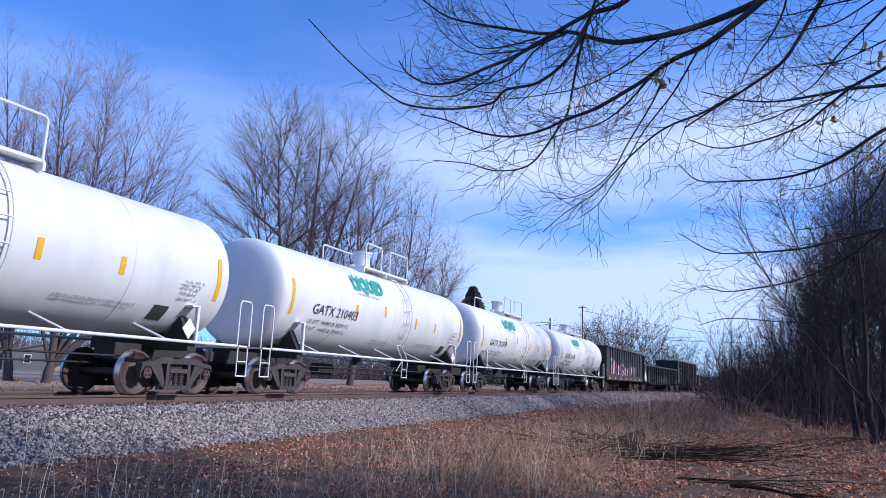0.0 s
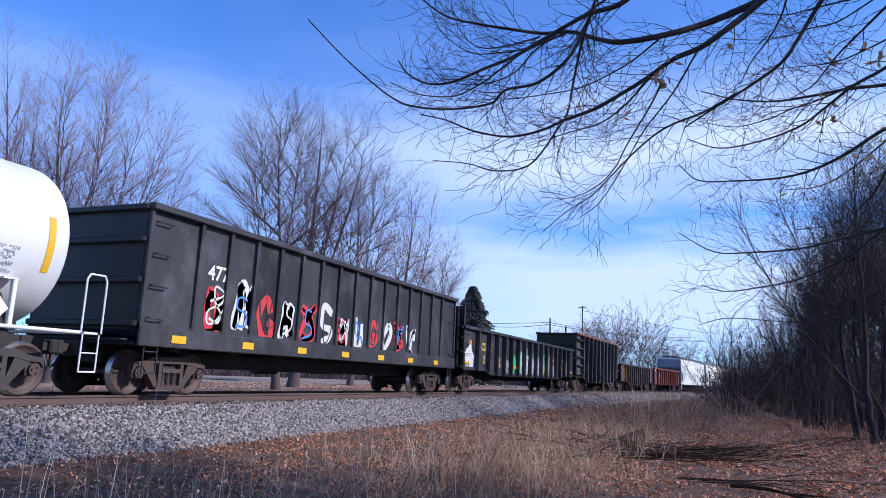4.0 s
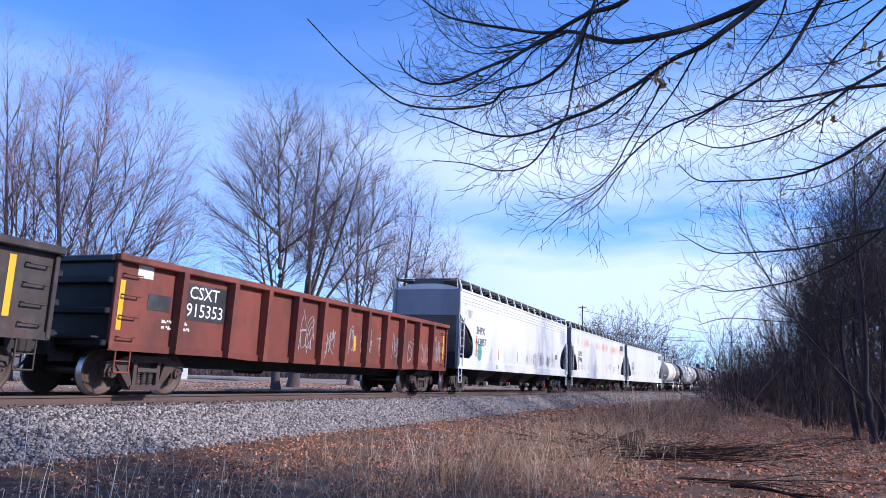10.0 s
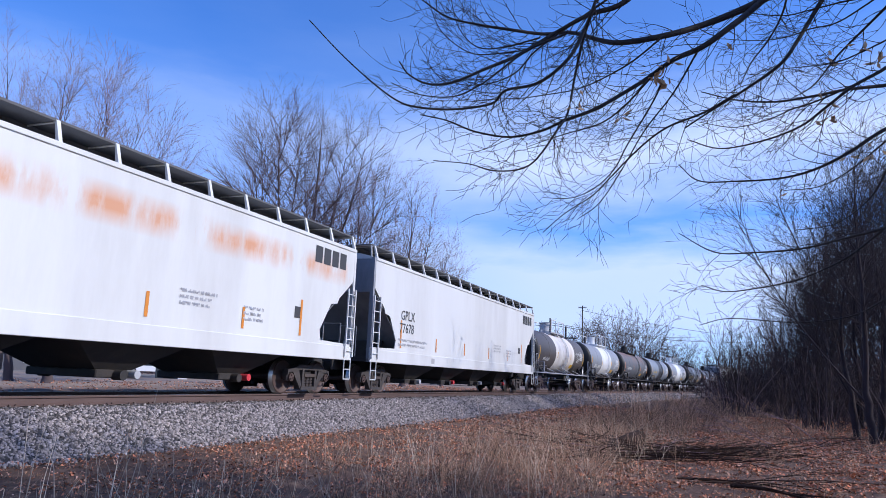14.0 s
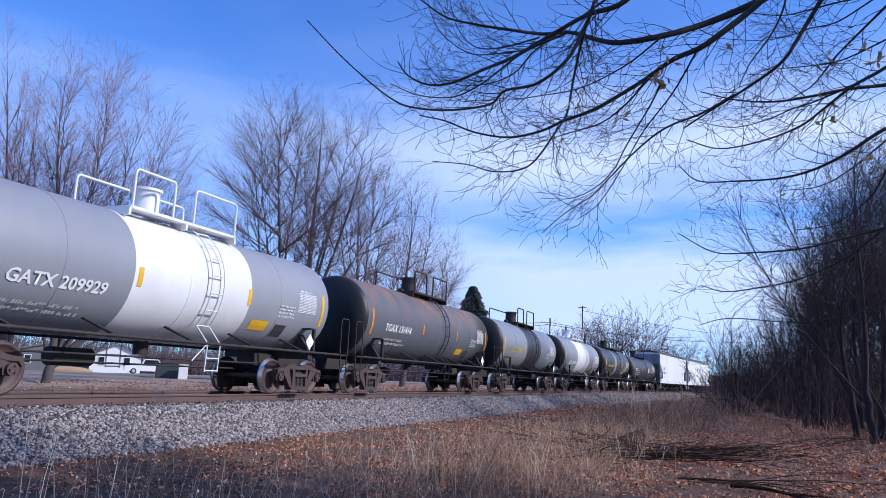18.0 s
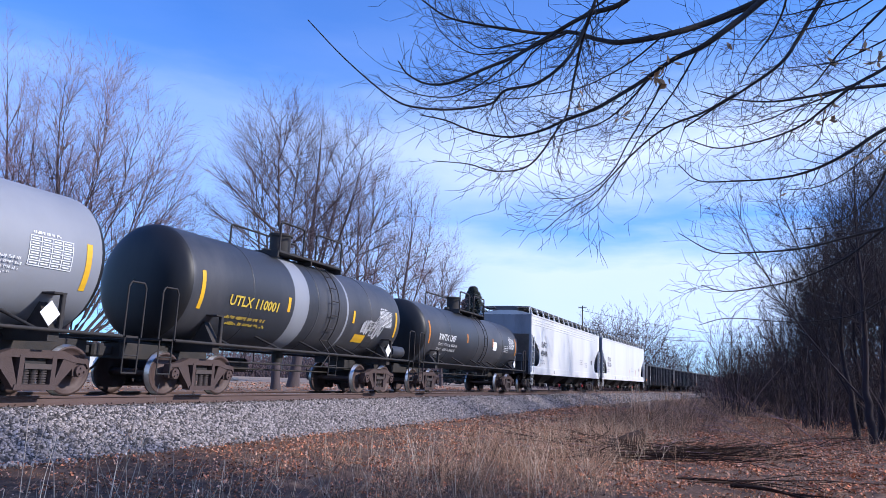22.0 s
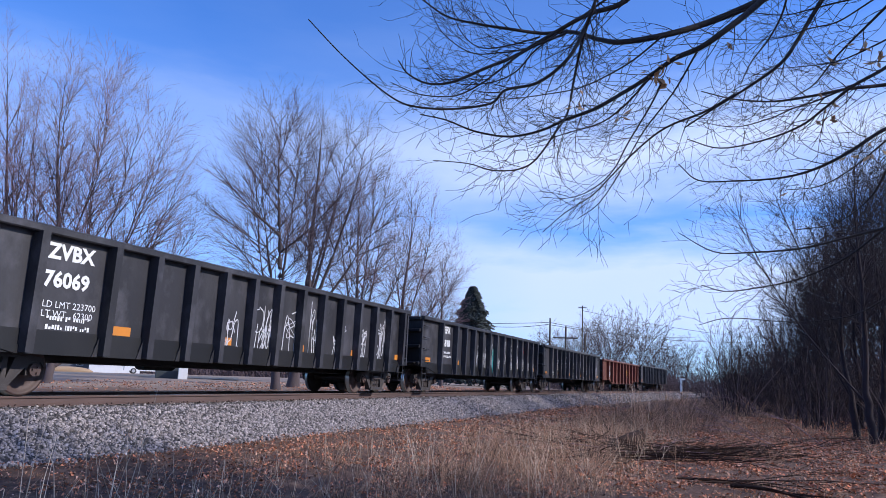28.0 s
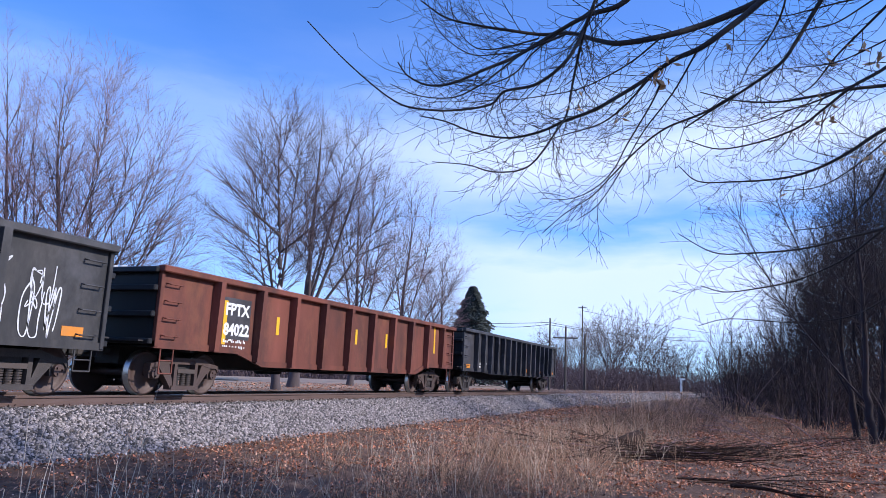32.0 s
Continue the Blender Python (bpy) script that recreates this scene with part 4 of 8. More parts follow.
    g.rod((-1.8, 0.65, 0.68), (-0.8, 0.65, 0.68), 0.19, n=14)
    g.rod((0.9, 0.5, 0.7), (1.3, 0.5, 0.7), 0.15, n=12)
    g.box(1.7, 2.0, 0.4, 0.7, 0.55, 0.85)
    g.pipe([(-half + 2.4, -0.5, 0.6), (half - 2.4, -0.5, 0.6)], 0.022)
    part("brake_gear", g, UNDER, car)
    for sgn in (-1, 1):
        add_truck(car, sgn * (half - 2.05), spec.get("truck", "brown"))
    return car, Skin(car, y=-(yw - 0.03))


def hopper(spec, length, name="covered_hopper"):
    car = thing(name, spec["label"], "hopper car", "covered hoppers of the train")
    half = length / 2
    hx = half - 0.6
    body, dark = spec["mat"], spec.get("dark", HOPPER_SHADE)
    yw, zt, zb = 1.57, spec.get("eave", 4.34), 1.02
    cut = [(-hx + 0.06, 1.46), (-hx + 1.35, 1.46), (-hx + 1.72, 1.62), (-hx + 1.80, 1.95), (-hx + 1.66, 2.35), (-hx + 1.25, 2.66), (-hx + 0.95, 2.8), (-hx + 0.12, 3.25)]
    if spec.get("cut") == "angular":
        cut = [(-hx + 0.06, 1.46), (-hx + 1.75, 1.50), (-hx + 1.82, 1.78), (-hx + 1.3, 2.55), (-hx + 0.95, 2.6), (-hx + 0.88, 2.75), (-hx + 0.12, 3.35)]
    side = [(-hx, zb), (-hx, 1.46)] + cut[1:] + [(-hx + 0.10, zt)]
    side = side + [(-x, z) for x, z in side[::-1]]
    for y in (-1, 1):
        g = Geo()
        ys = sorted((y * (yw - 0.03), y * yw))
        g.prism_y(side, *ys)
        part("side_wall", g, body, car)
        g = Geo()
        ys = sorted((y * (yw - 0.02), y * (yw + 0.025)))
        g.cbox(-hx, hx, ys[0], ys[1], zb - 0.02, 1.40, 0.01)
        part("side_sill", g, body, car)
        g = Geo()
        ys = sorted((y * (yw - 0.02), y * (yw + 0.03)))
        g.cbox(-hx + 0.1, hx - 0.1, ys[0], ys[1], zt - 0.10, zt + 0.0, 0.01)
        part("eave_rail", g, body, car)
    g = Geo()
    roof = [(-yw, zt), (-0.95, zt + 0.16), (-0.4, zt + 0.22), (0.4, zt + 0.22), (0.95, zt + 0.16), (yw, zt), (yw - 0.03, zt - 0.04), (-yw + 0.03, zt - 0.04)]
    g.prism_x(roof, -hx + 0.1, hx - 0.1)
    part("roof", g, body, car)
    for k in range(5):
        g = Geo()
        x = -hx + 2.0 + (2 * hx - 4.0) * k / 4
        g.rod((x, 0, zt + 0.4), (x, 0, zt + 0.52), 0.32, n=14)
        part("roof_hatch", g, body, car)
    g = Geo()
    g.cbox(-hx + 0.2, hx - 0.2, -0.72, 0.72, zt + 0.14, zt + 0.47, 0.03)
    part("hatch_trough", g, RUNNING, car, "dark steel loading trough along the roof")
    # running boards on brackets along both roof edges
    n = spec.get("brackets", 15)
    for y in (-1, 1):
        for k in range(n):
            g = Geo()
            x = -hx + 0.15 + (2 * hx - 0.3) * k / (n - 1)
            g.prism_x([(y * (yw - 0.05), zt - 0.02), (y * (yw + 0.03), zt - 0.02), (y * 1.47, zt + 0.40), (y * 1.43, zt + 0.40)][::y], x - 0.04, x + 0.04)
            g.rod((x, y * 1.44, zt + 0.37), (x, y * 0.65, zt + 0.37), 0.02, n=5)
            part("running_board_bracket", g, body, car)
        g = Geo()
        g.box(-hx - 0.1, hx + 0.1, min(y * 1.425, y * 1.46), max(y * 1.425, y * 1.46), zt + 0.37, zt + 0.415)
        part("edge_rail", g, RUNNING, car)
        g = Geo()
        g.box(-hx - 0.1, hx + 0.1, min(y * 0.66, y * 1.42), max(y * 0.66, y * 1.42), zt + 0.385, zt + 0.41)
        part("running_board", g, RUNNING_DARK, car, "dark steel grating walkway")
    if spec.get("cut") == "round":
        for z in (3.78, 3.92, 4.06):
            g = Geo()
            g.prism_x([(-yw + 0.005, z - 0.022), (-yw - 0.016, z - 0.012), (-yw - 0.016, z + 0.012), (-yw + 0.005, z + 0.022)], -hx + 0.2, hx - 0.2)
            part("side_corrugation", g, body, car)
    for sgn in (-1, 1):
        g = Geo()
        xs = sorted((sgn * (hx - 0.10), sgn * (hx - 0.14)))
        g.box(xs[0], xs[1], -yw + 0.03, yw - 0.03, 3.22, zt - 0.02)
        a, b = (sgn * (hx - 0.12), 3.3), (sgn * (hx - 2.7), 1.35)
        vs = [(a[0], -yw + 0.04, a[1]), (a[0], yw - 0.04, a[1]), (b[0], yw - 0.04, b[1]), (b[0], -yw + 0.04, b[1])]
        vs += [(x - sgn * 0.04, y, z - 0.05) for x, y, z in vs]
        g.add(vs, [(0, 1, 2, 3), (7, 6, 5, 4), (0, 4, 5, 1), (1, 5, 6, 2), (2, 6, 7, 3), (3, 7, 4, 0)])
        part("end_slope", g, dark, car, "sloping end sheet in a grey that holds its shade")
        for y in (-1, 1):
            g = Geo()
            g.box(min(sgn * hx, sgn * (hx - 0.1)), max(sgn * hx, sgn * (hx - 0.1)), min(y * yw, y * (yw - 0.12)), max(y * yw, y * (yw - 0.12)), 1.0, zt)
            # leading posts take the grey with painted shade, trailing ones the side paint
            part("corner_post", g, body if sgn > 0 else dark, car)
            g = Geo()
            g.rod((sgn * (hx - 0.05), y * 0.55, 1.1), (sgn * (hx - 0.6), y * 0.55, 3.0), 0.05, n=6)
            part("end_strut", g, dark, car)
        g = Geo()
        xs = sorted((sgn * hx, sgn * (hx - 2.6)))
        g.box(xs[0], xs[1], -yw + 0.05, yw - 0.05, 1.02, 1.1)
        g.box(*sorted((sgn * (half - 0.36), sgn * (hx - 2.6))), -0.32, 0.32, 0.72, 1.04)
        g.box(*sorted((sgn * (hx - 1.7), sgn * (hx - 2.0))), -1.0, 1.0, 1.08, 1.75)
        part("end_floor", g, UNDER, car)
        part("coupler", coupler_geo(half, sgn), UNDER, car)
        for y in (-1, 1):
            part("corner_ladder", ladder_geo(sgn * (hx - 0.24), y * (yw + 0.06), 1.1, spec.get("ladder_top", 3.1), 0.42, 6), body, car)
            part("stirrup_step", stirrup_geo(sgn * (hx - 0.24), y * (yw + 0.03), 0.45, zb), body, car)
            g = Geo()
            g.pipe([(sgn * (hx + 0.02), y * (yw - 0.12), zt), (sgn * (hx + 0.06), y * 1.44, zt + 0.38), (sgn * (hx + 0.06), y * 0.6, zt + 0.42)], 0.024)
            part("end_bracket", g, body, car)
        g = Geo()
        g.pipe([(sgn * (hx + 0.1), -1.1, 1.15), (sgn * (hx + 0.1), -1.1, 2.1), (sgn * (hx + 0.1), -0.5, 2.1), (sgn * (hx + 0.1), -0.5, 1.15)], 0.018)
        part("end_handrail", g, dark, car)
    # discharge hoppers
    count = spec.get("chutes", 4)
    span = 2 * hx - 5.6
    for k in range(count):
        x = -span / 2 + span * (k + 0.5) / count
        w = (span / count / 2) * 0.86
        g = Geo()
        top = [(x - w, -yw + 0.08), (x + w, -yw + 0.08), (x + w, yw - 0.08), (x - w, yw - 0.08)]
        low = [(x - 0.42, -0.85), (x + 0.42, -0.85), (x + 0.42, 0.85), (x - 0.42, 0.85)]
        vs = [(a, b, 1.1) for a, b in top] + [(a, b, 0.48) for a, b in low]
        g.add(vs, [(3, 2, 1, 0), (4, 5, 6, 7), (0, 1, 5, 4), (1, 2, 6, 5), (2, 3, 7, 6), (3, 0, 4, 7)])
        part("discharge_hopper", g, UNDER, car)
        g = Geo()
        g.cbox(x - 0.5, x + 0.5, -0.95, 0.95, 0.34, 0.50, 0.02)
        g.rod((x, -1.15, 0.40), (x, -0.9, 0.40), 0.10, n=14)
        g.rod((x, 1.15, 0.40), (x, 0.9, 0.40), 0.10, n=14)
        part("outlet_gate", g, UNDER, car)
        g = Geo()
        g.rod((x + 0.3, -1.2, 0.42), (x + 0.3, -0.96, 0.42), 0.085, n=12)
        part("outlet_cap", g, SPRAY_RED if k % 2 else LETTER_GREY, car)
    for sgn in (-1, 1):
        add_truck(car, sgn * (half - 2.05), spec.get("truck", "dark"))
    return car, Skin(car, y=-yw)


# grey darker than the white sides: shade on the ends put into colour
HOPPER_SHADE = material("shaded_hopper_end_grey", (0.26, 0.27, 0.30), 0.6, vary=0.2, scale=1.5, dirt=(0.06, 0.055, 0.055), dirt_amount=0.6, streak=3, bump=0.05)
RUNNING_DARK = material("dark_grating_underside", (0.10, 0.107, 0.125), 0.7, vary=0.2, scale=3, bump=0.1)
RUNNING = material("dark_grating_steel", (0.10, 0.10, 0.105), 0.7, vary=0.2, scale=3, bump=0.1)
WHITE_TANK = dict(label="glossy white tank car with teal lettering and white side rails", rad=1.47, cz=2.66, mats=[WHITE], dark_heads=False, dish=0.27, trim=WHITE, frame=UNDER, truck="dark", short=1.75, dome_x=0.3)
ACID = dict(rad=1.34, cz=2.46, truck_at=2.1, trim=UNDER, frame=UNDER, truck="brown", short=1.75, dome_x=0.1)

# boundaries between the cars along the track at 16 seconds
CUTS = [-201.0, -185.58, -170.13, -154.82, -139.51, -121.38, -99.32, -82.94, -65.08, -47.1, -26.22, -5.18, 15.55, 30.2, 43.86, 58.28, 71.55, 84.93, 97.83, 112.45, 132.45, 153.08, 170.79, 188.6, 206.13, 223.7, 241.1]
train = []


def couple(k, made):
    train.append((made[0], (CUTS[k] + CUTS[k + 1]) / 2))
    return made


def length_of(k):
    return CUTS[k + 1] - CUTS[k]


def data_block(skin, x, z, mat, seed, w=1.3, h=0.3, rows=2):
    skin.bars(x, z, w, h, rows, mat, random.Random(seed))


def build_train():
    # four white tank cars
    for k, number in enumerate(("210417", "210403", "210399", "210418")):
        car, skin = couple(k, tank_car(dict(WHITE_TANK), length_of(k)))
        h = length_of(k) / 2
        rng = random.Random(k)
        skin.text("GATX " + number, -h + 2.5, 2.22, 0.31, LETTER_BLACK, 0.0)
        if k in (1, 3):
            skin.text(("", "LD LMT  196900 LB  90200 KG", "", "LD LMT  198100 LB  89850 KG")[k], -h + 2.45, 1.96, 0.125, LETTER_BLACK)
            skin.text(("", "LT WT    64100 LB  29100 KG", "", "LT WT    64900 LB  29450 KG")[k], -h + 2.45, 1.77, 0.125, LETTER_BLACK)
        else:
            data_block(skin, -h + 2.6, 1.78, LETTER_GREY, k + 20, 2.0, 0.34, 2)
        skin.text("LIQUID", -h + 4.8, 3.2, 0.46, TEAL, 0.042, "bold teal lettering on the white tank")
        data_block(skin, -h + 5.0, 3.02, LETTER_GREY, k + 30, 1.9, 0.12, 1)
        for x, z, hh in ((-h + 1.42, 2.1, 0.95), (h - 1.55, 2.1, 0.95), (-h + 4.9, 2.3, 0.4), (1.6, 2.3, 0.36), (3.4, 2.3, 0.34), (-0.9, 2.5, 0.35)):
            skin.patch(x, z, 0.13, hh, YELLOW)
        data_block(skin, 2.2, 1.7, LETTER_GREY, k + 40, 2.2, 0.2, 2)
        data_block(skin, -1.2, 1.6, LETTER_GREY, k + 50, 1.5, 0.25, 3)
        skin.patch(h - 3.1, 1.55, 0.42, 0.3, LETTER_BLACK, "data_panel")
        skin.bars(h - 2.6, 2.0, 0.6, 0.55, 4, LETTER_GREY, rng)
        x = h - 2.3
        g = Geo()
        g.add([(x, -1.475, 1.2), (x + 0.2, -1.475, 1.42), (x, -1.475, 1.64), (x - 0.2, -1.475, 1.42), (x, -1.465, 1.2), (x + 0.2, -1.465, 1.42), (x, -1.465, 1.64), (x - 0.2, -1.465, 1.42)], [(0, 1, 2, 3), (7, 6, 5, 4)])
        part("hazard_placard", g, LETTER_WHITE, car)
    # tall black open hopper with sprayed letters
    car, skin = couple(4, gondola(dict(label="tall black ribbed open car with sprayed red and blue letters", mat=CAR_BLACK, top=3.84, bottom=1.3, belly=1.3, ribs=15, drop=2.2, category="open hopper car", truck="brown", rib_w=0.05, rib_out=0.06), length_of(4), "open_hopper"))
    rng = random.Random(77)
    g = Geo()
    hx = length_of(4) / 2 - 0.62
    g.cbox(-hx, hx, -1.56, -1.48, 0.98, 1.36, 0.02)
    g.cbox(-hx, hx, 1.48, 1.56, 0.98, 1.36, 0.02)
    part("deep_sill", g, CAR_BLACK, car)
    for i in range(12):
        graffiti(skin, -6.6 + i * 0.95, 1.45, 0.6, rng.uniform(0.8, 1.05), (SPRAY_RED, SPRAY_WHITE)[i % 2], rng, "fat", 0.05, 1, 0.012, "sprayed block letter")
        graffiti(skin, -6.55 + i * 0.95, 1.5, 0.55, 0.8, (SPRAY_WHITE, SPRAY_BLUE, SPRAY_BLACK)[i % 3], rng, "line", 0.03, 1, 0.016, "sprayed inner line")
    for i in range(7):
        ob = skin.patch(-7.6 + i * 2.3, 1.08, 0.42, 0.16, YELLOW)
        ob.location.y = -0.1
    skin.text("477", -6.6, 2.55, 0.34, LETTER_WHITE, 0.008)
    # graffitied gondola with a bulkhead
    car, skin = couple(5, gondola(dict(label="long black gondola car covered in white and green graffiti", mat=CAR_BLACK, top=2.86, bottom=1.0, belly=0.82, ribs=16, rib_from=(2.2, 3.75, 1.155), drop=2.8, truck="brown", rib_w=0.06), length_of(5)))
    hx = length_of(5) / 2 - 0.62
    g = Geo()
    g.box(-hx - 0.02, -hx + 0.12, -1.5, 1.5, 1.05, 3.68)
    for y in (-1.2, -0.4, 0.4, 1.2):
        g.cbox(-hx - 0.14, -hx - 0.02, y - 0.08, y + 0.08, 1.05, 3.66, 0.02)
    # bulkhead blacker than the car sides, its lack of sun put into colour
    part("bulkhead", g, BLACK, car, "tall black end bulkhead")
    for body, x, z in (("CS", -8.12, 1.90), ("XT", -7.18, 1.93), ("2", -7.84, 1.33), ("02", -7.18, 1.35), ("29", -5.92, 1.34)):
        skin.text(body, x, z, 0.36, LETTER_YELLOW, 0.01)
    rng = random.Random(21)
    graffiti(skin, -3.55, 0.86, 0.8, 1.15, SPRAY_GREEN, rng, "blob", lift=0.008, label="green sprayed underlay")
    graffiti(skin, 3.0, 0.9, 0.6, 0.6, SPRAY_GREEN, rng, "blob", lift=0.008, label="green sprayed underlay")
    graffiti(skin, 2.6, 1.3, 0.8, 0.8, SPRAY_TEAL, rng, "line", 0.05, 2, 0.009, "teal sprayed strokes")
    bays = [-length_of(5) / 2 + 3.75 + 1.155 * k for k in range(4, 9)]
    for i, x in enumerate(bays):
        tall = 1.28 - 0.05 * i + 0.06 * math.sin(i * 2.1)
        base_z = 0.86
        graffiti(skin, x + 0.02, base_z, 1.12, tall + 0.14, SPRAY_HALO, rng, "blob", lift=0.006, label="green sprayed halo")
        for j, (dx, w, hh) in enumerate(((0.06, 0.58, tall), (0.5, 0.56, tall * 0.94))):
            graffiti(skin, x + dx, base_z + 0.02, w, hh, SPRAY_WHITE, rng, "blob", lift=0.010 + 0.001 * j, label="white swollen sprayed letter")
            g = Geo()
            for ring, cx, cz_, rx, rz in ((0, w * 0.5, hh * 0.5, w * 0.45, hh * 0.46), (1, w * 0.45, hh * 0.68, w * 0.2, hh * 0.15), (2, w * 0.55, hh * 0.3, w * 0.24, hh * 0.12)):
                bend = rng.uniform(0, 6)
                pts = [Vector((cx + rx * math.cos(q) * (1 + 0.13 * math.sin(3 * q + bend)), 0, cz_ + rz * math.sin(q) * (1 + 0.13 * math.sin(2 * q + bend)))) for q in np.linspace(0, 6.2 if ring == 0 else rng.uniform(3.6, 6.2), 22)]
                ribbon(g, pts, 0.013 if ring else 0.018)
            skin.place(part("graffiti", g, SPRAY_BLACK, car, "black outline in the graffiti"), x + dx, base_z + 0.02, 0.018)
            graffiti(skin, x + dx + 0.1, base_z + 0.12, w * 0.7, hh * 0.35, SPRAY_GREY, rng, "line", 0.022, 1, 0.016, "grey shading in the graffiti")
        g = Geo()
        z1 = base_z + tall * rng.uniform(0.72, 0.95)
        g.add([(x - 0.055, -1.695, base_z + 0.1), (x + 0.055, -1.695, base_z + 0.1), (x + 0.055, -1.70, z1), (x - 0.05, -1.70, z1 - 0.06)], [(0, 1, 2, 3)])
        part("graffiti", g, (SPRAY_WHITE, SPRAY_GREY)[i % 2] if 0 < i < 4 else SPRAY_GREEN, car, "spray paint that runs over a rib")
    graffiti(skin, -4.6, 0.95, 0.8, 0.7, SPRAY_WHITE, rng, "line", 0.02, 3)
    graffiti(skin, 3.6, 0.95, 0.9, 1.3, SPRAY_WHITE, rng, "line", 0.026, 3, 0.018)
    graffiti(skin, 4.6, 0.95, 0.8, 0.9, SPRAY_WHITE, rng, "line", 0.026, 3, 0.018)
    graffiti(skin, hx - 2.35, 0.98, 0.7, 1.25, SPRAY_WHITE, rng, "line", 0.03, 2)
    for body, x in (("C", 4.62), ("S", 5.78), ("X", 6.92)):
        skin.text(body, x, 1.42, 0.62, LETTER_YELLOW, 0.035, "worn yellow block lettering")
    graffiti(skin, -hx + 0.25, 1.05, 1.0, 0.75, SPRAY_WHITE, rng, "fat", loops=2, lift=0.01)
    graffiti(skin, -hx + 0.3, 1.05, 0.9, 1.0, SPRAY_WHITE, rng, "blob", lift=0.009)
    skin.patch(-hx + 0.75, 1.98, 0.3, 0.3, ORANGE)
    for x in (-hx + 0.3, -hx + 4.55, -hx + 7.3, -0.2, 2.7, 5.4, hx - 0.6):
        skin.patch(x, 1.2, 0.48, 0.16, YELLOW, lift=0.024)
    # high-sided dark gondola
    car, skin = couple(6, gondola(dict(label="high-sided dark grey gondola car with angled ribs and a rusty rim", mat=CAR_GREY, chord=RUST, top=4.14, bottom=1.22, belly=0.72, ribs=10, drop=1.9, truck="brown", rib_w=0.1, rib_out=0.26, wide=1.44, end_mat=BLACK), length_of(6)))
    hx = length_of(6) / 2 - 0.62
    for sgn in (-1, 1):
        for z in (1.7, 2.3, 2.9, 3.5):
            g = Geo()
            xs = sorted((sgn * (hx - 0.1), sgn * (hx - 1.5)))
            g.prism_x([(-1.41, z), (-1.41, z + 0.2), (-1.62, z + 0.17), (-1.62, z + 0.11)], *xs)
            part("horizontal_rib", g, CAR_GREY, car)
    for x, z, w, hh in ((-2.6, 2.2, 0.7, 1.3), (1.0, 1.0, 0.8, 1.0), (-1.0, 2.0, 0.6, 1.4)):
        skin.patch(x, z, w, hh, PEELED, "rust_patch", label="rust-red repair patch")
    for x in (-5.9, -3.4, 0.3, 3.6, 5.8):
        skin.patch(x, 1.3, 0.45, 0.18, YELLOW)
    rng = random.Random(31)
    for i, x in enumerate((2.3, 3.2, 4.9, 5.4, -5.6)):
        graffiti(skin, x, 1.35, 0.45, 0.8, SPRAY_WHITE, rng, "line", 0.02, 3)
    skin.text("16", -4.1, 2.4, 0.3, LETTER_WHITE)
    # worn gondola, red gondola
    car, skin = couple(7, gondola(dict(label="worn brown-black gondola car with a teal sprayed tag", mat=CAR_BROWN, top=2.56, bottom=0.98, belly=0.72, ribs=13, rib_from=(2.37, 3.6, 1.02), drop=2.6, truck="dark", end_mat=BLACK), length_of(7)))
    rng = random.Random(41)
    hx = length_of(7) / 2 - 0.62
    for body, x, z in (("C S", -6.13, 1.97), ("X T", -4.99, 1.95), ("915", -6.3, 1.49), ("295", -5.08, 1.49)):
        skin.text(body, x, z, 0.30, LETTER_WHITE, 0.004)
    for i in range(4):
        graffiti(skin, 1.2 + i * 0.5, 1.02, 0.85, 1.2, SPRAY_TEAL, rng, "blob", lift=0.008 + 0.001 * (i % 2), label="teal sprayed fill")
    for i in range(4):
        graffiti(skin, 1.3 + i * 0.5, 1.14, 0.5, 0.95, SPRAY_WHITE, rng, "fat", loops=1, lift=0.014, label="white sprayed letter")
    graffiti(skin, -hx + 4.2, 1.15, 1.1, 1.0, SPRAY_WHITE, rng, "line", 0.025, 5)
    graffiti(skin, -0.4, 1.0, 0.9, 1.2, SPRAY_WHITE, rng, "line", 0.02, 4)
    for x in (-hx + 4.3, -1.6, 2.2, 5.2):
        skin.patch(x, 1.0, 0.55, 0.18, YELLOW)
    skin.patch(-hx + 1.5, 1.2, 0.12, 1.0, YELLOW)
    skin.patch(hx - 0.9, 1.3, 0.12, 1.0, YELLOW)
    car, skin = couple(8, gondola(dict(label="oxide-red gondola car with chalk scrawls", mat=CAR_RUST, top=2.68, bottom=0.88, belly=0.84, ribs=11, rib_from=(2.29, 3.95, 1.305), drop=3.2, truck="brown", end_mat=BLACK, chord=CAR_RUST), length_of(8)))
    rng = random.Random(51)
    hx = length_of(8) / 2 - 0.62
    skin.patch(-6.5, 1.6, 1.42, 0.78, CAR_BLACK, "repaint_panel", label="black repainted panel")
    skin.patch(-7.49, 1.7, 0.62, 0.32, CAR_BLACK, "repaint_panel", label="black repainted panel")
    skin.text("915353", -6.42, 1.68, 0.29, LETTER_WHITE, 0.002).location.y -= 0.006
    skin.text("CSXT", -6.36, 2.06, 0.28, LETTER_WHITE, 0.002).location.y -= 0.006
    skin.bars(-hx + 1.3, 1.35, 0.9, 0.24, 2, LETTER_WHITE, rng)
    skin.patch(-hx + 0.55, 2.3, 0.4, 0.24, LETTER_WHITE, "paper_placard")
    skin.patch(-hx + 0.15, 1.25, 0.12, 0.95, YELLOW)
    for x in (-3.6, 0.9, 4.2, hx - 0.35):
        skin.patch(x, 1.3, 0.12, 0.45 if x < 6 else 0.95, YELLOW)
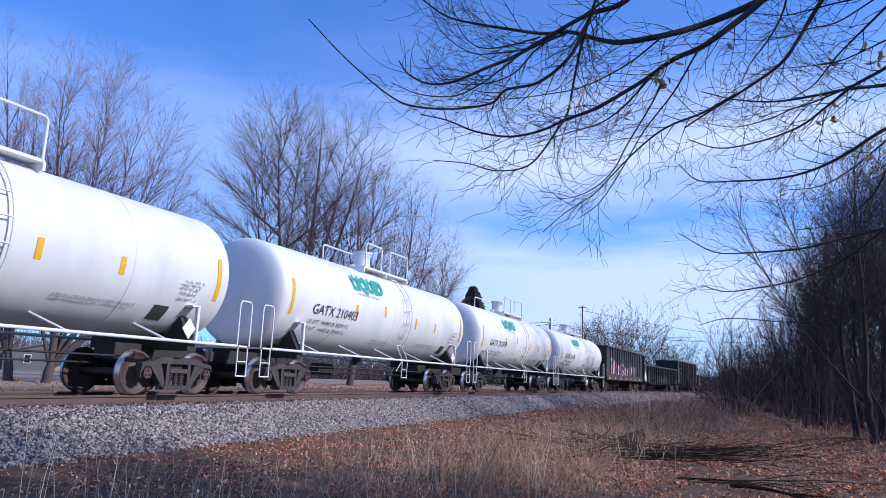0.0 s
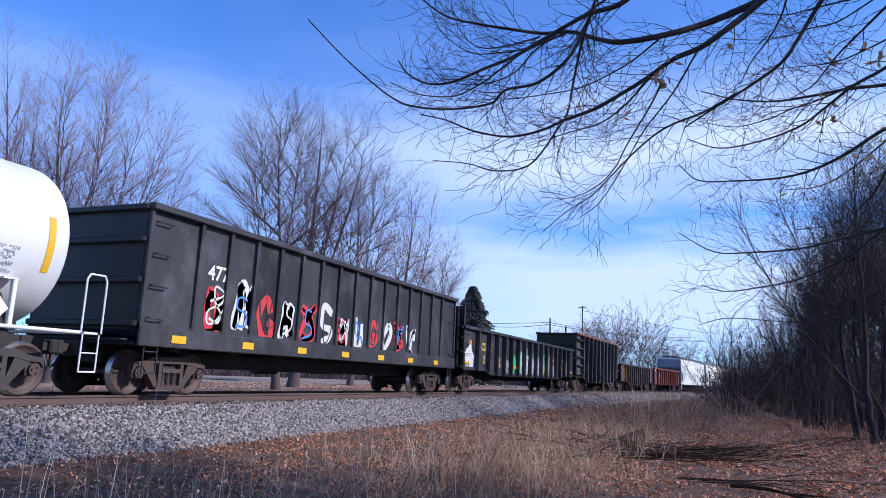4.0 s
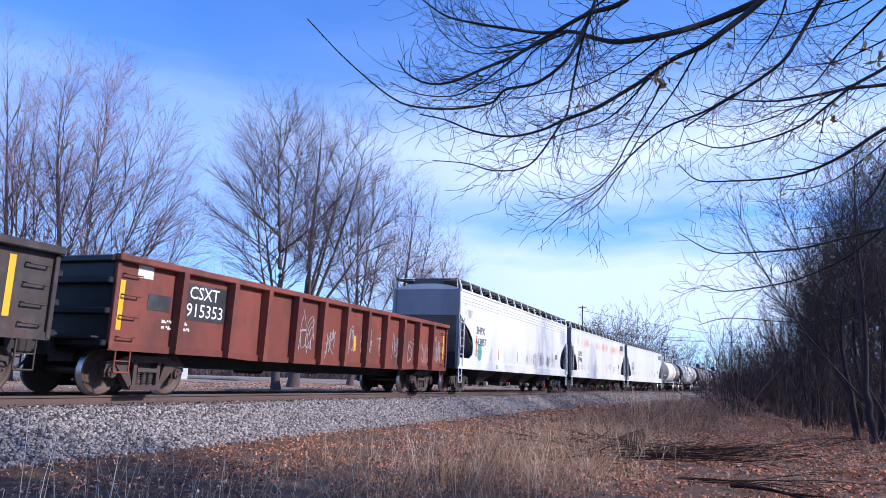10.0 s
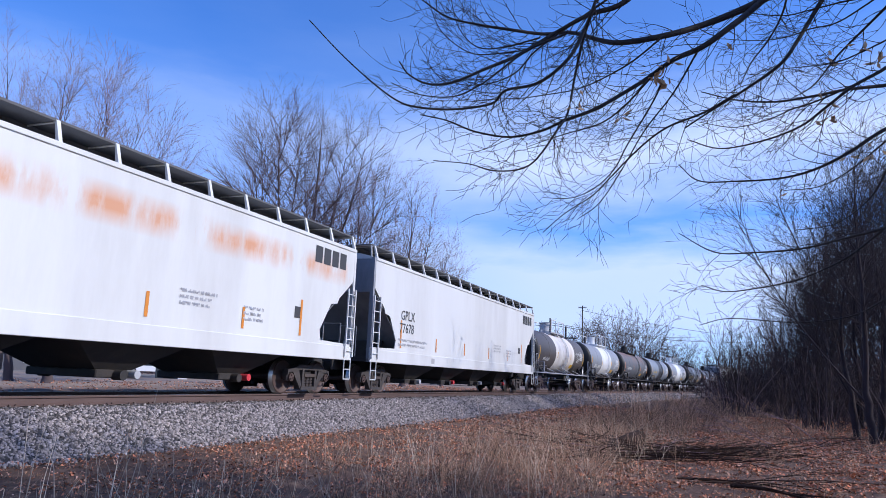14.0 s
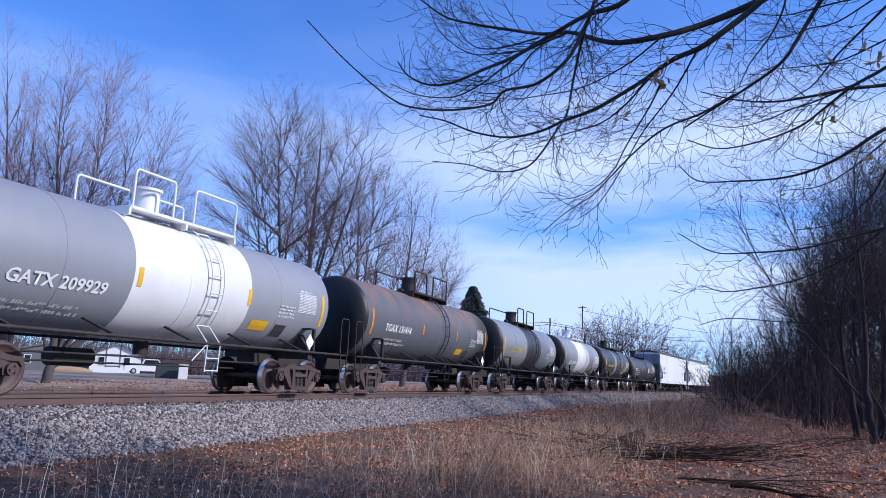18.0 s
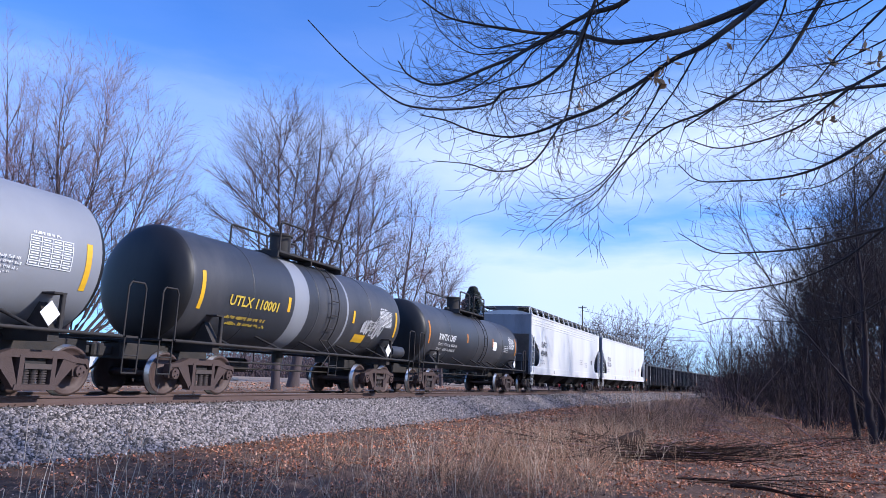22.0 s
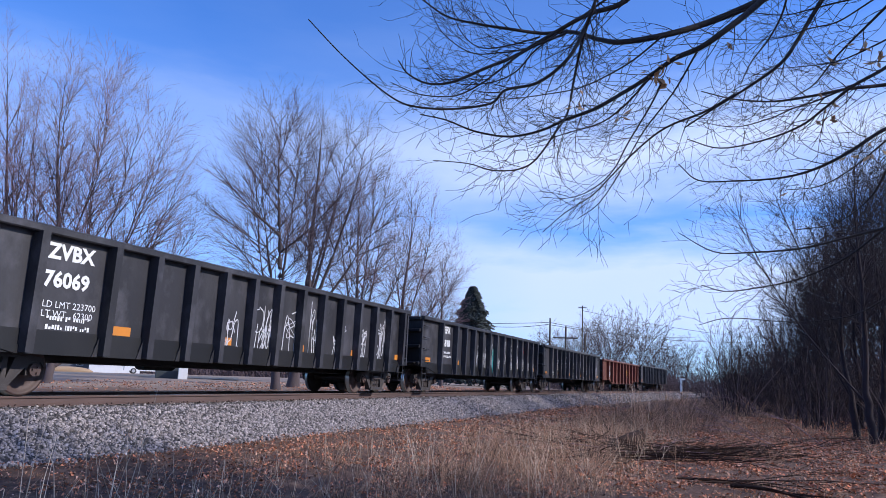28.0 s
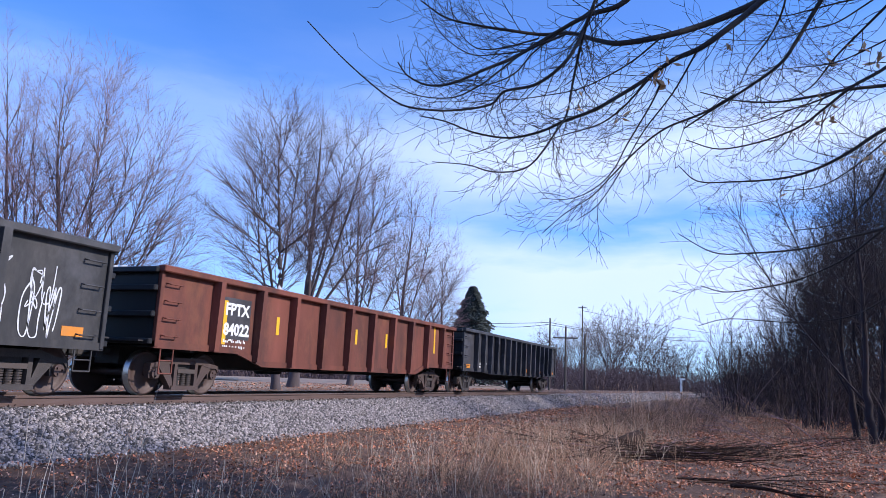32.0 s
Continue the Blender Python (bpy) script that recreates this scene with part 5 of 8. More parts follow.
    for i in range(9):
        graffiti(skin, -2.2 + i * 1.15, 1.15, 0.8, rng.uniform(0.6, 1.05), LETTER_GREY, rng, "line", 0.012, 2)
        graffiti(skin, -2.1 + i * 1.15, 1.2, 0.7, rng.uniform(0.5, 0.9), LETTER_GREY, rng, "line", 0.010, 2, 0.012)
    # three white covered hoppers
    for k, (number, mark, m, cut) in enumerate((("463857", "SHPX", HOPPER_WHITE, "round"), ("77990", "GPLX", HOPPER_STAINED, "angular"), ("77678", "GPLX", HOPPER_GREY, "angular"))):
        car, skin = couple(9 + k, hopper(dict(label="long pale covered hopper car with rust-stained streaks on its side" if k == 1 else "long white covered hopper car with faint scrawls and dark end openings", mat=m, cut=cut, brackets=16), length_of(9 + k)))
        dress_hopper(car, skin, mark, number, length_of(9 + k) / 2 - 0.6, k)
    # six acid tank cars and a small one
    acid = [
        (dict(ACID, label="dark brown-black tank car with a wide dirty white band", mats=[TANK_BROWN, BLACK, CREAM], bands=[(-2.0, 3.0, 2)], trim=LETTER_GREY, platform=LETTER_GREY, railing=WHITE, ladder=WHITE), "PPAX 6187", LETTER_WHITE),
        (dict(ACID, label="grey tank car with a white band and black end", mats=[TANK_GREY, BLACK, WHITE], bands=[(-1.7, 2.0, 2)], railing=WHITE, ladder=WHITE, trim=UNDER, dome=WHITE, platform=WHITE), "209929", LETTER_WHITE),
        (dict(ACID, label="rust-stained dark grey tank car with black ends", mats=[TANK_GREY_RUST, BLACK]), "TGAX 131414", LETTER_WHITE),
        (dict(ACID, label="light grey tank car with a dark grey band", mats=[TANK_LIGHT, BLACK, TANK_DARK], bands=[(-1.1, 1.8, 2)]), "UTLX 110047", LETTER_YELLOW),
        (dict(ACID, label="grey tank car with a white middle band", mats=[TANK_GREY, BLACK, WHITE], bands=[(-1.8, 1.8, 2)], railing=WHITE, ladder=WHITE, dome=WHITE, platform=WHITE), "209909", LETTER_WHITE),
        (dict(ACID, label="charcoal tank car with yellow lettering", mats=[TANK_DARK, BLACK, TANK_GREY], bands=[(-1.3, -0.6, 2), (1.5, 1.6, 2)]), "UTLX 110001", LETTER_YELLOW),
        (dict(ACID, label="small charcoal tank car with orange marks", mats=[TANK_DARK, BLACK], truck="brown", rad=1.3, cz=2.3), "RWTX 1307", LETTER_WHITE),
    ]
    for k, (spec, number, ink) in enumerate(acid):
        car, skin = couple(12 + k, tank_car(spec, length_of(12 + k)))
        h = length_of(12 + k) / 2
        rng = random.Random(60 + k)
        size = 0.25
        start = -h + 2.5
        zn = 1.9 if number[0].isdigit() or k == 0 else 2.1
        if number[0].isdigit():
            skin.text("GATX " + number, start, zn, size, ink, 0.008)
        else:
            skin.text(number, start, zn, size * (0.85 if k == 0 else 1), ink, 0.008)
        if k == 6:
            for i, body in enumerate(("LD LMT  197700 LB  89700 KG", "LT WT    65300 LB  29600 KG", "NEW 11-81")):
                skin.text(body, start, zn - 0.22 - 0.19 * i, 0.115, ink)
        else:
            data_block(skin, start, zn - 0.45, ink, k + 80, 1.9, 0.34, 2)
        skin.table(h - 2.75, 2.2, 0.85, 0.5, 4, 6, LETTER_WHITE)
        skin.bars(h - 2.7, 2.74, 0.6, 0.09, 1, LETTER_WHITE, rng)
        skin.bars(h - 3.6, 2.0, 0.75, 0.36, 4, LETTER_WHITE, rng)
        m = ORANGE if k in (2, 6) else YELLOW
        for x, z, hh in ((-h + 1.5, 1.9, 0.85), (h - 1.6, 1.9, 0.85), (-1.6, 2.15, 0.38), (1.9, 2.15, 0.38)):
            skin.patch(x, z, 0.12, hh, m)
        if k in (0, 1, 2, 4, 5):
            skin.patch(2.3, 1.6, 0.7, 0.24, YELLOW, "warning_label")
            skin.patch(3.3 if h > 6.8 else 3.1, 1.5, 0.5, 0.3, LETTER_BLACK, "data_panel")
        if k == 0:
            skin.text("PHOSPHORIC", 3.3, 2.55, 0.15, LETTER_WHITE)
            skin.text("ACID", 3.6, 2.34, 0.15, LETTER_WHITE)
        if k == 6:
            skin.patch(2.0, 2.0, 0.55, 0.4, LETTER_WHITE, "notice_label")
        if k == 5:
            graffiti(skin, h - 3.9, 1.9, 0.5, 0.5, SPRAY_WHITE, rng, "line", 0.02, 3)
            graffiti(skin, h - 3.3, 1.8, 0.7, 0.8, SPRAY_WHITE, rng, "line", 0.02, 3)
        x = h - 2.3
        g = Geo()
        g.add([(x, -1.475, 1.2), (x + 0.2, -1.475, 1.42), (x, -1.475, 1.64), (x - 0.2, -1.475, 1.42)], [(0, 1, 2, 3)])
        part("hazard_placard", g, LETTER_WHITE, car)
        if k in (3, 5):
            g = Geo()
            g.rod((h - 1.75, -1.2, 1.42), (h - 0.85, -1.2, 1.42), 0.2, n=18)
            part("air_reservoir", g, TANK_DARK, car)
    # two white covered hoppers
    for k, (number, mark) in enumerate((("458480", "SHPX"), ("201304", "FPAX"))):
        car, skin = couple(19 + k, hopper(dict(label="bright white covered hopper car with black stencilled lettering", mat=HOPPER_WHITE, cut="round" if k == 0 else "angular", brackets=16), length_of(19 + k)))
        dress_hopper(car, skin, mark, number, length_of(19 + k) / 2 - 0.6, 5 + k)
    # five gondolas at the rear
    rear = [
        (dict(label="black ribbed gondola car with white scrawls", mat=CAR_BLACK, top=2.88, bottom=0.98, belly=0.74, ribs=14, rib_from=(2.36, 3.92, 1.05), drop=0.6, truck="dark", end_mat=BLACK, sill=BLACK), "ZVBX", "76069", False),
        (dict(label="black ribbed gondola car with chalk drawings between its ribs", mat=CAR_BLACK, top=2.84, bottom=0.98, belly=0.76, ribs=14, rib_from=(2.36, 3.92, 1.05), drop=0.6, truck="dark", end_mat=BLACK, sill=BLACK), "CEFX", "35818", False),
        (dict(label="dark grey gondola car with white graffiti, scrap showing above its rim", mat=CAR_GREY, top=2.80, bottom=0.86, belly=0.86, ribs=13, rib_from=(2.1, 3.2, 1.04), drop=2.6, truck="dark"), "", "802669", True),
        (dict(label="rust-red gondola car heaped with pale scrap", mat=CAR_RUST_DARK, top=2.64, bottom=0.98, belly=0.70, ribs=10, rib_from=(2.34, 3.9, 1.46), drop=2.6, truck="brown"), "FPTX", "84022", True),
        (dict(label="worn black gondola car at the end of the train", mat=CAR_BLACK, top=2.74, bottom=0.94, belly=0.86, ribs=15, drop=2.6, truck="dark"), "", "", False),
    ]
    for k, (spec, mark, number, scrap) in enumerate(rear):
        car, skin = couple(21 + k, gondola(spec, length_of(21 + k)))
        hx = length_of(21 + k) / 2 - 0.62
        rng = random.Random(90 + k)
        if mark:
            skin.text(mark, -hx + (1.98 if k != 3 else 2.1), 2.36 if k != 3 else 1.84, 0.27, LETTER_WHITE, 0.014)
        if k == 3:
            skin.patch(-hx + 2.05, 1.28, 0.98, 0.95, CAR_BLACK, "repaint_panel", lift=0.004)
        if k == 2:
            for body, x, z in (("CE", -4.95, 1.76), ("GX", -4.22, 1.75), ("802", -5.16, 1.40), ("669", -4.24, 1.39)):
                skin.text(body, x, z, 0.28, LETTER_WHITE, 0.006)
        elif number:
            skin.text(number, -hx + (1.95, 1.95, 3.1, 2.08, 2)[k], (1.88, 1.84, 1.37, 1.38, 1.4)[k], 0.27 if k != 2 else 0.34, LETTER_WHITE, 0.014)
        if k == 0:
            skin.text("LD LMT 223700", -hx + 1.98, 1.52, 0.12, LETTER_WHITE)
            skin.text("LT WT   62300", -hx + 1.98, 1.36, 0.12, LETTER_WHITE)
        data_block(skin, -hx + 2.1, (1.15, 1.4, 1.02, 1.05, 1.1)[k], LETTER_WHITE, k + 11, 1.0, 0.3, 2)
        if k == 3:
            for i in range(7):
                skin.patch(-hx + 2.05 + i * 2.05, 1.15 + (0.35 if i else 0), 0.13, 1.0 if i in (0, 6) else 0.45, YELLOW)
        else:
            for i in range(6):
                skin.patch(-hx + 0.5 + i * (2 * hx - 1.4) / 5, spec["belly"] + (0.4 if k < 2 else 0.2), 0.45, 0.17, ORANGE)
        if k in (0, 1, 2):
            m = SPRAY_WHITE
            for i in range((7, 3, 10)[k]):
                x = (-2.2 if k else -1.8) + i * (0.95 if k else 1.25)
                if x < hx - 1.0:
                    graffiti(skin, x, 1.0, 0.75, rng.uniform(0.7, 1.2), m, rng, "line", 0.014, 2 + i % 2)
                    graffiti(skin, x + 0.1, 1.5, 0.6, rng.uniform(0.4, 0.7), m, rng, "line", 0.012, 1 + i % 2, 0.012)
            if k == 2:
                for i in range(4):
                    graffiti(skin, -0.4 + i * 0.72, 1.0, 0.68, 1.2, SPRAY_WHITE, rng, "line", 0.036, 1, 0.012)
                    graffiti(skin, -2.9 + i * 0.6, 1.5, 0.55, 0.7, SPRAY_WHITE, rng, "line", 0.03, 1, 0.012)
            if k == 1:
                graffiti(skin, 0.0, 1.0, 0.4, 0.95, SPRAY_TEAL, rng, "line", 0.045, 3, 0.018)
        if k in (0, 1):
            # thin black box just proud of the panels, drawn in place of a recess
            g = Geo()
            g.box(-hx + 0.7, hx - 0.7, -1.488, -1.474, spec["belly"] - 0.01, 1.13)
            part("lower_web", g, BLACK, car, "dark strip over the lower web")
            for j in range(1, 14):
                xr = -length_of(21 + k) / 2 + 3.92 + 1.05 * (j - 1)
                g = Geo()
                g.prism_y([(xr - 0.08, 1.1), (xr + 0.08, 1.1), (xr - 0.1, spec["belly"] - 0.02), (xr - 0.22, spec["belly"] - 0.02)], -1.53, -1.49)
                part("rib_foot", g, CAR_BLACK, car)
        if k == 1:
            for j in (7, 8, 9):
                doodle(skin, -length_of(22) / 2 + 3.92 + 1.05 * (j - 1) + 0.22, 1.35, 0.62, 1.15, rng)
            for j in (6, 8, 9, 10, 11, 12):
                graffiti(skin, -length_of(22) / 2 + 3.92 + 1.05 * (j - 1) + 0.15, 1.12, 0.72, 0.5, SPRAY_WHITE, rng, "line", 0.017, 4, 0.016)
            graffiti(skin, -length_of(22) / 2 + 3.92 + 1.05 * 9 + 0.2, 2.0, 0.6, 0.35, SPRAY_RED, rng, "line", 0.02, 4, 0.016)
        if scrap:
            rs = np.random.default_rng(k)
            n = 420
            cx = rs.uniform(-hx + 0.3, hx - 0.3, n)
            cy = rs.uniform(-1.25, 1.25, n)
            c = np.stack([cx, cy, np.full(n, spec["top"] - 0.10) + rs.uniform(-0.1, 0.12, n)], -1)
            v, f = rocks(rs, c, rs.uniform(0.07, 0.17, n))
            me = bulk("scrap_load", v, f, SCRAP)
            part("scrap_load", me, None, car, "load of pale crushed scrap heaped to the rim")
            g = Geo()
            g.box(-hx + 0.05, hx - 0.05, -1.38, 1.38, spec["top"] - 0.45, spec["top"] - 0.16)
            part("packed_scrap", g, SCRAP, car)


def stain(m, color, z0, z1, amount, scale=1.2, edge=(0.42, 0.66), stretch=0.5, upto=None):
    """Adds cloudy stains to a paint, gathered between two heights of the body."""
    nodes, links = m.node_tree.nodes, m.node_tree.links
    bsdf = nodes["Principled BSDF"]
    source = bsdf.inputs["Base Color"].links[0].from_socket
    tc = nodes.new("ShaderNodeTexCoord")
    mp = nodes.new("ShaderNodeMapping")
    mp.inputs["Scale"].default_value = (1.0, 1.0, stretch)
    links.new(tc.outputs["Object"], mp.inputs["Vector"])
    nz = nodes.new("ShaderNodeTexNoise")
    nz.inputs["Scale"].default_value, nz.inputs["Detail"].default_value, nz.inputs["Roughness"].default_value = scale, 8.0, 0.62
    links.new(mp.outputs["Vector"], nz.inputs["Vector"])
    cr = nodes.new("ShaderNodeValToRGB")
    cr.color_ramp.elements[0].position, cr.color_ramp.elements[1].position = edge
    links.new(nz.outputs["Fac"], cr.inputs["Fac"])
    sp = nodes.new("ShaderNodeSeparateXYZ")
    links.new(tc.outputs["Object"], sp.inputs["Vector"])
    band = nodes.new("ShaderNodeMapRange")
    band.inputs["From Min"].default_value, band.inputs["From Max"].default_value = z0, z1
    band.inputs["To Max"].default_value = amount
    links.new(sp.outputs["Z"], band.inputs["Value"])
    mul = nodes.new("ShaderNodeMath")
    mul.operation = "MULTIPLY"
    links.new(cr.outputs["Color"], mul.inputs[0])
    links.new(band.outputs["Result"], mul.inputs[1])
    if upto:
        over = nodes.new("ShaderNodeMapRange")
        over.inputs["From Min"].default_value, over.inputs["From Max"].default_value = upto
        over.inputs["To Min"].default_value, over.inputs["To Max"].default_value = 1.0, 0.0
        links.new(sp.outputs["Z"], over.inputs["Value"])
        both = nodes.new("ShaderNodeMath")
        both.operation = "MULTIPLY"
        links.new(mul.outputs["Value"], both.inputs[0])
        links.new(over.outputs["Result"], both.inputs[1])
        mul = both
    mix = nodes.new("ShaderNodeMixRGB")
    mix.inputs["Color2"].default_value = (*color, 1)
    links.new(mul.outputs["Value"], mix.inputs["Fac"])
    links.new(source, mix.inputs["Color1"])
    links.new(mix.outputs["Color"], bsdf.inputs["Base Color"])
    return m


SPRAY_HALO = material("dull_green_spray_haze", (0.07, 0.20, 0.15), 0.7, vary=0.4, scale=3, dirt=(0.03, 0.05, 0.045), dirt_amount=0.8, bump=0.02)
PEELED = stain(material("peeled_rust_red_paint", (0.16, 0.035, 0.022), 0.75, vary=0.5, scale=2.5, dirt=(0.05, 0.02, 0.018), dirt_amount=0.8, bump=0.2), (0.42, 0.17, 0.09), -0.5, 0.5, 0.8, 3.2, (0.5, 0.6), 0.7)
SPRAY_GREY = material("grey_spray_paint", (0.35, 0.36, 0.40), 0.6, vary=0.15, scale=5, bump=0.02)
SCRAP = material("pale_scrap", (0.55, 0.54, 0.53), 0.7, vary=0.3, scale=5, dirt=(0.25, 0.22, 0.2), dirt_amount=0.5, bump=0.3, island=0.4)
TANK_BROWN = material("brown_black_tank_paint", (0.085, 0.072, 0.07), 0.5, vary=0.15, scale=0.9, dirt=(0.14, 0.115, 0.105), dirt_amount=0.4, streak=3.0, bump=0.03)


HOPPER_STAINED = stain(material("rust_stained_hopper_paint", (0.66, 0.66, 0.65), 0.55, vary=0.06, scale=0.8, dirt=(0.36, 0.34, 0.32), dirt_amount=0.4, streak=5.0, bump=0.03, bump_scale=6), (0.60, 0.25, 0.10), 3.1, 3.45, 0.85, 0.8, (0.46, 0.62), 0.3, (3.6, 3.95))
stain(CAR_BROWN, (0.15, 0.12, 0.13), 0.5, 1.2, 0.6, 1.3, (0.48, 0.72), 0.7)
stain(CAR_GREY, (0.11, 0.105, 0.115), 0.5, 1.2, 0.5, 1.6, (0.5, 0.72), 0.7)
stain(CAR_RUST, (0.07, 0.03, 0.026), 0.5, 1.2, 0.7, 1.6, (0.5, 0.7), 0.6)
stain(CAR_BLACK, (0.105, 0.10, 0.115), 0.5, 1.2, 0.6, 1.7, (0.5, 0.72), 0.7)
stain(CAR_RUST_DARK, (0.24, 0.09, 0.045), 0.5, 1.2, 0.35, 1.8, (0.52, 0.7), 0.6)
stain(WHITE, (0.45, 0.42, 0.41), 1.0, 1.6, 0.35, 0.7, (0.52, 0.78), 0.4)
stain(TANK_GREY_RUST, (0.30, 0.14, 0.075), 2.5, 3.6, 0.85, 1.1, (0.42, 0.62))


def dress_hopper(car, skin, mark, number, hx, seed):
    rng = random.Random(200 + seed)
    big = seed in (0, 5)
    skin.text(mark, -hx + 2.12, 2.52 if not big else 2.58, 0.34, LETTER_BLACK, 0.002)
    skin.text(number, -hx + 2.06, 2.08, 0.34, LETTER_BLACK, 0.002)
    data_block(skin, -hx + 2.0, 1.62, LETTER_GREY, seed + 300, 2.4 if seed in (1, 2) else 1.0, 0.32, 2)
    for i in range(6):
        x = -hx + (2.15, 5.3, 8.4, 11.6, 14.6, 17.0)[i]
        if x < hx - 1.0 and seed in (0, 1, 2, 6):
            skin.patch(x, 1.55, 0.09, 0.95 if i in (0, 5) else 0.5, ORANGE, lift=0.010)
    if seed in (1, 2):
        for i in range(4):
            skin.patch(hx - 2.3 + i * 0.44, 3.62, 0.36, 0.46, LETTER_BLACK, "letter_block", label="bold black emblem block")
    skin.patch(hx - 3.1, 2.0, 0.34, 0.3, LETTER_BLACK, "data_panel")
    skin.patch(-hx + 4.9, 1.1, 0.3, 0.2, LETTER_GREY, "data_panel", lift=0.03)
    data_block(skin, 2.6, 1.9, LETTER_GREY, seed + 310, 1.2, 0.4, 3)
    data_block(skin, hx - 5.2, 1.75, LETTER_GREY, seed + 320, 0.9, 0.4, 3)
    if seed == 0:
        for i in range(5):
            graffiti(skin, 0.2 + i * 1.35, 1.5, 1.1, 0.7, LETTER_GREY, rng, "line", 0.012, 5)
        graffiti(skin, -hx + 0.5, 3.1, 1.1, 0.6, LETTER_GREY, rng, "line", 0.012, 4)
        graffiti(skin, hx - 1.9, 3.0, 1.3, 0.9, LETTER_GREY, rng, "line", 0.014, 4)
        graffiti(skin, -hx + 2.4, 1.45, 0.5, 0.7, SPRAY_TEAL, rng, "line", 0.015, 4)


build_train()


# ---- vegetation ----
def tubes(p0, p1, r0, r1, sides=4):
    """Tapered sticks between pairs of points."""
    p0, p1 = np.asarray(p0, dtype=np.float64), np.asarray(p1, dtype=np.float64)
    r0, r1 = np.asarray(r0), np.asarray(r1)
    n = len(p0)
    d = p1 - p0
    d /= np.linalg.norm(d, axis=1)[:, None] + 1e-9
    ref = np.where(np.abs(d[:, 2:3]) < 0.9, np.array([[0.0, 0, 1]]), np.array([[1.0, 0, 0]]))
    u = np.cross(d, ref)
    u /= np.linalg.norm(u, axis=1)[:, None] + 1e-9
    w = np.cross(d, u)
    a = 2 * np.pi * np.arange(sides) / sides
    ring = u[:, None] * np.cos(a)[None, :, None] + w[:, None] * np.sin(a)[None, :, None]
    v = np.concatenate([p0[:, None] + ring * r0[:, None, None], p1[:, None] + ring * r1[:, None, None]], 1).reshape(-1, 3)
    k = np.arange(sides)
    f = np.stack([k, (k + 1) % sides, (k + 1) % sides + sides, k + sides], -1)
    f = (f[None] + 2 * sides * np.arange(n)[:, None, None]).reshape(-1, 4)
    return v, f


def stick_mesh(name, segs, mat, sides=4):
    v, f = tubes([s[0] for s in segs], [s[1] for s in segs], np.array([s[2] for s in segs]), np.array([s[3] for s in segs]), sides)
    ends, starts = np.array([tuple(s[1]) for s in segs[:-1]]), np.array([tuple(s[0]) for s in segs[1:]])
    if len(segs) > 1:
        follows = np.abs(ends - starts).max(axis=1) < 1e-6
        f = f.reshape(len(segs), sides, 4)
        for i in np.nonzero(follows)[0]:
            f[i][:, 2:] += sides
        f = f.reshape(-1, 4)
        used, back_ = np.unique(f, return_inverse=True)
        v, f = v[used], back_.reshape(-1, 4)
    return bulk(name, v, f, mat, sides > 4)


def sideways(rng, d, angle):
    u = d.orthogonal().normalized()
    u = Matrix.Rotation(rng.uniform(0, 2 * math.pi), 3, d) @ u
    return (d * math.cos(angle) + u * math.sin(angle)).normalized()


def grow(rng, out, p, d, length, r, level, top, style):
    steps = max(3, int(length / style["step"][min(level, len(style["step"]) - 1)]))
    seg = length / steps
    p, d = Vector(p), Vector(d)
    tip = r * style.get("tip", 0.3)
    for i in range(steps):
        k = (i + 1) / steps
        d = (d + Vector((rng.gauss(0, 1), rng.gauss(0, 1), rng.gauss(0, 1))) * style["wander"] + Vector((0, 0, style["up"]))).normalized()
        q = p + d * seg
        ra, rb = r + (tip - r) * (i / steps), r + (tip - r) * k
        out.append((p.copy(), q.copy(), ra, rb, level))
        if level < top and k > style["bare"][min(level, len(style["bare"]) - 1)]:
            for _ in range(style["kids"][min(level, len(style["kids"]) - 1)]):
                if rng.random() < style["chance"]:
                    a = radians(rng.uniform(*style["angle"]))
                    grow(rng, out, q, sideways(rng, d, a), length * rng.uniform(*style["ratio"]) * (1.15 - 0.55 * k), rb * 0.62, level + 1, top, style)
        p = q


FAR = dict(step=(1.6, 1.5, 1.1, 1.0), wander=0.10, up=0.05, bare=(0.2, 0.2, 0.15), kids=(2, 1, 1), chance=0.8, angle=(20, 48), ratio=(0.45, 0.65))
SHRUB = dict(step=(0.7, 0.6, 0.5), wander=0.11, up=0.03, bare=(0.15, 0.15, 0.1), kids=(1, 2, 1), chance=0.8, angle=(20, 58), ratio=(0.35, 0.55))


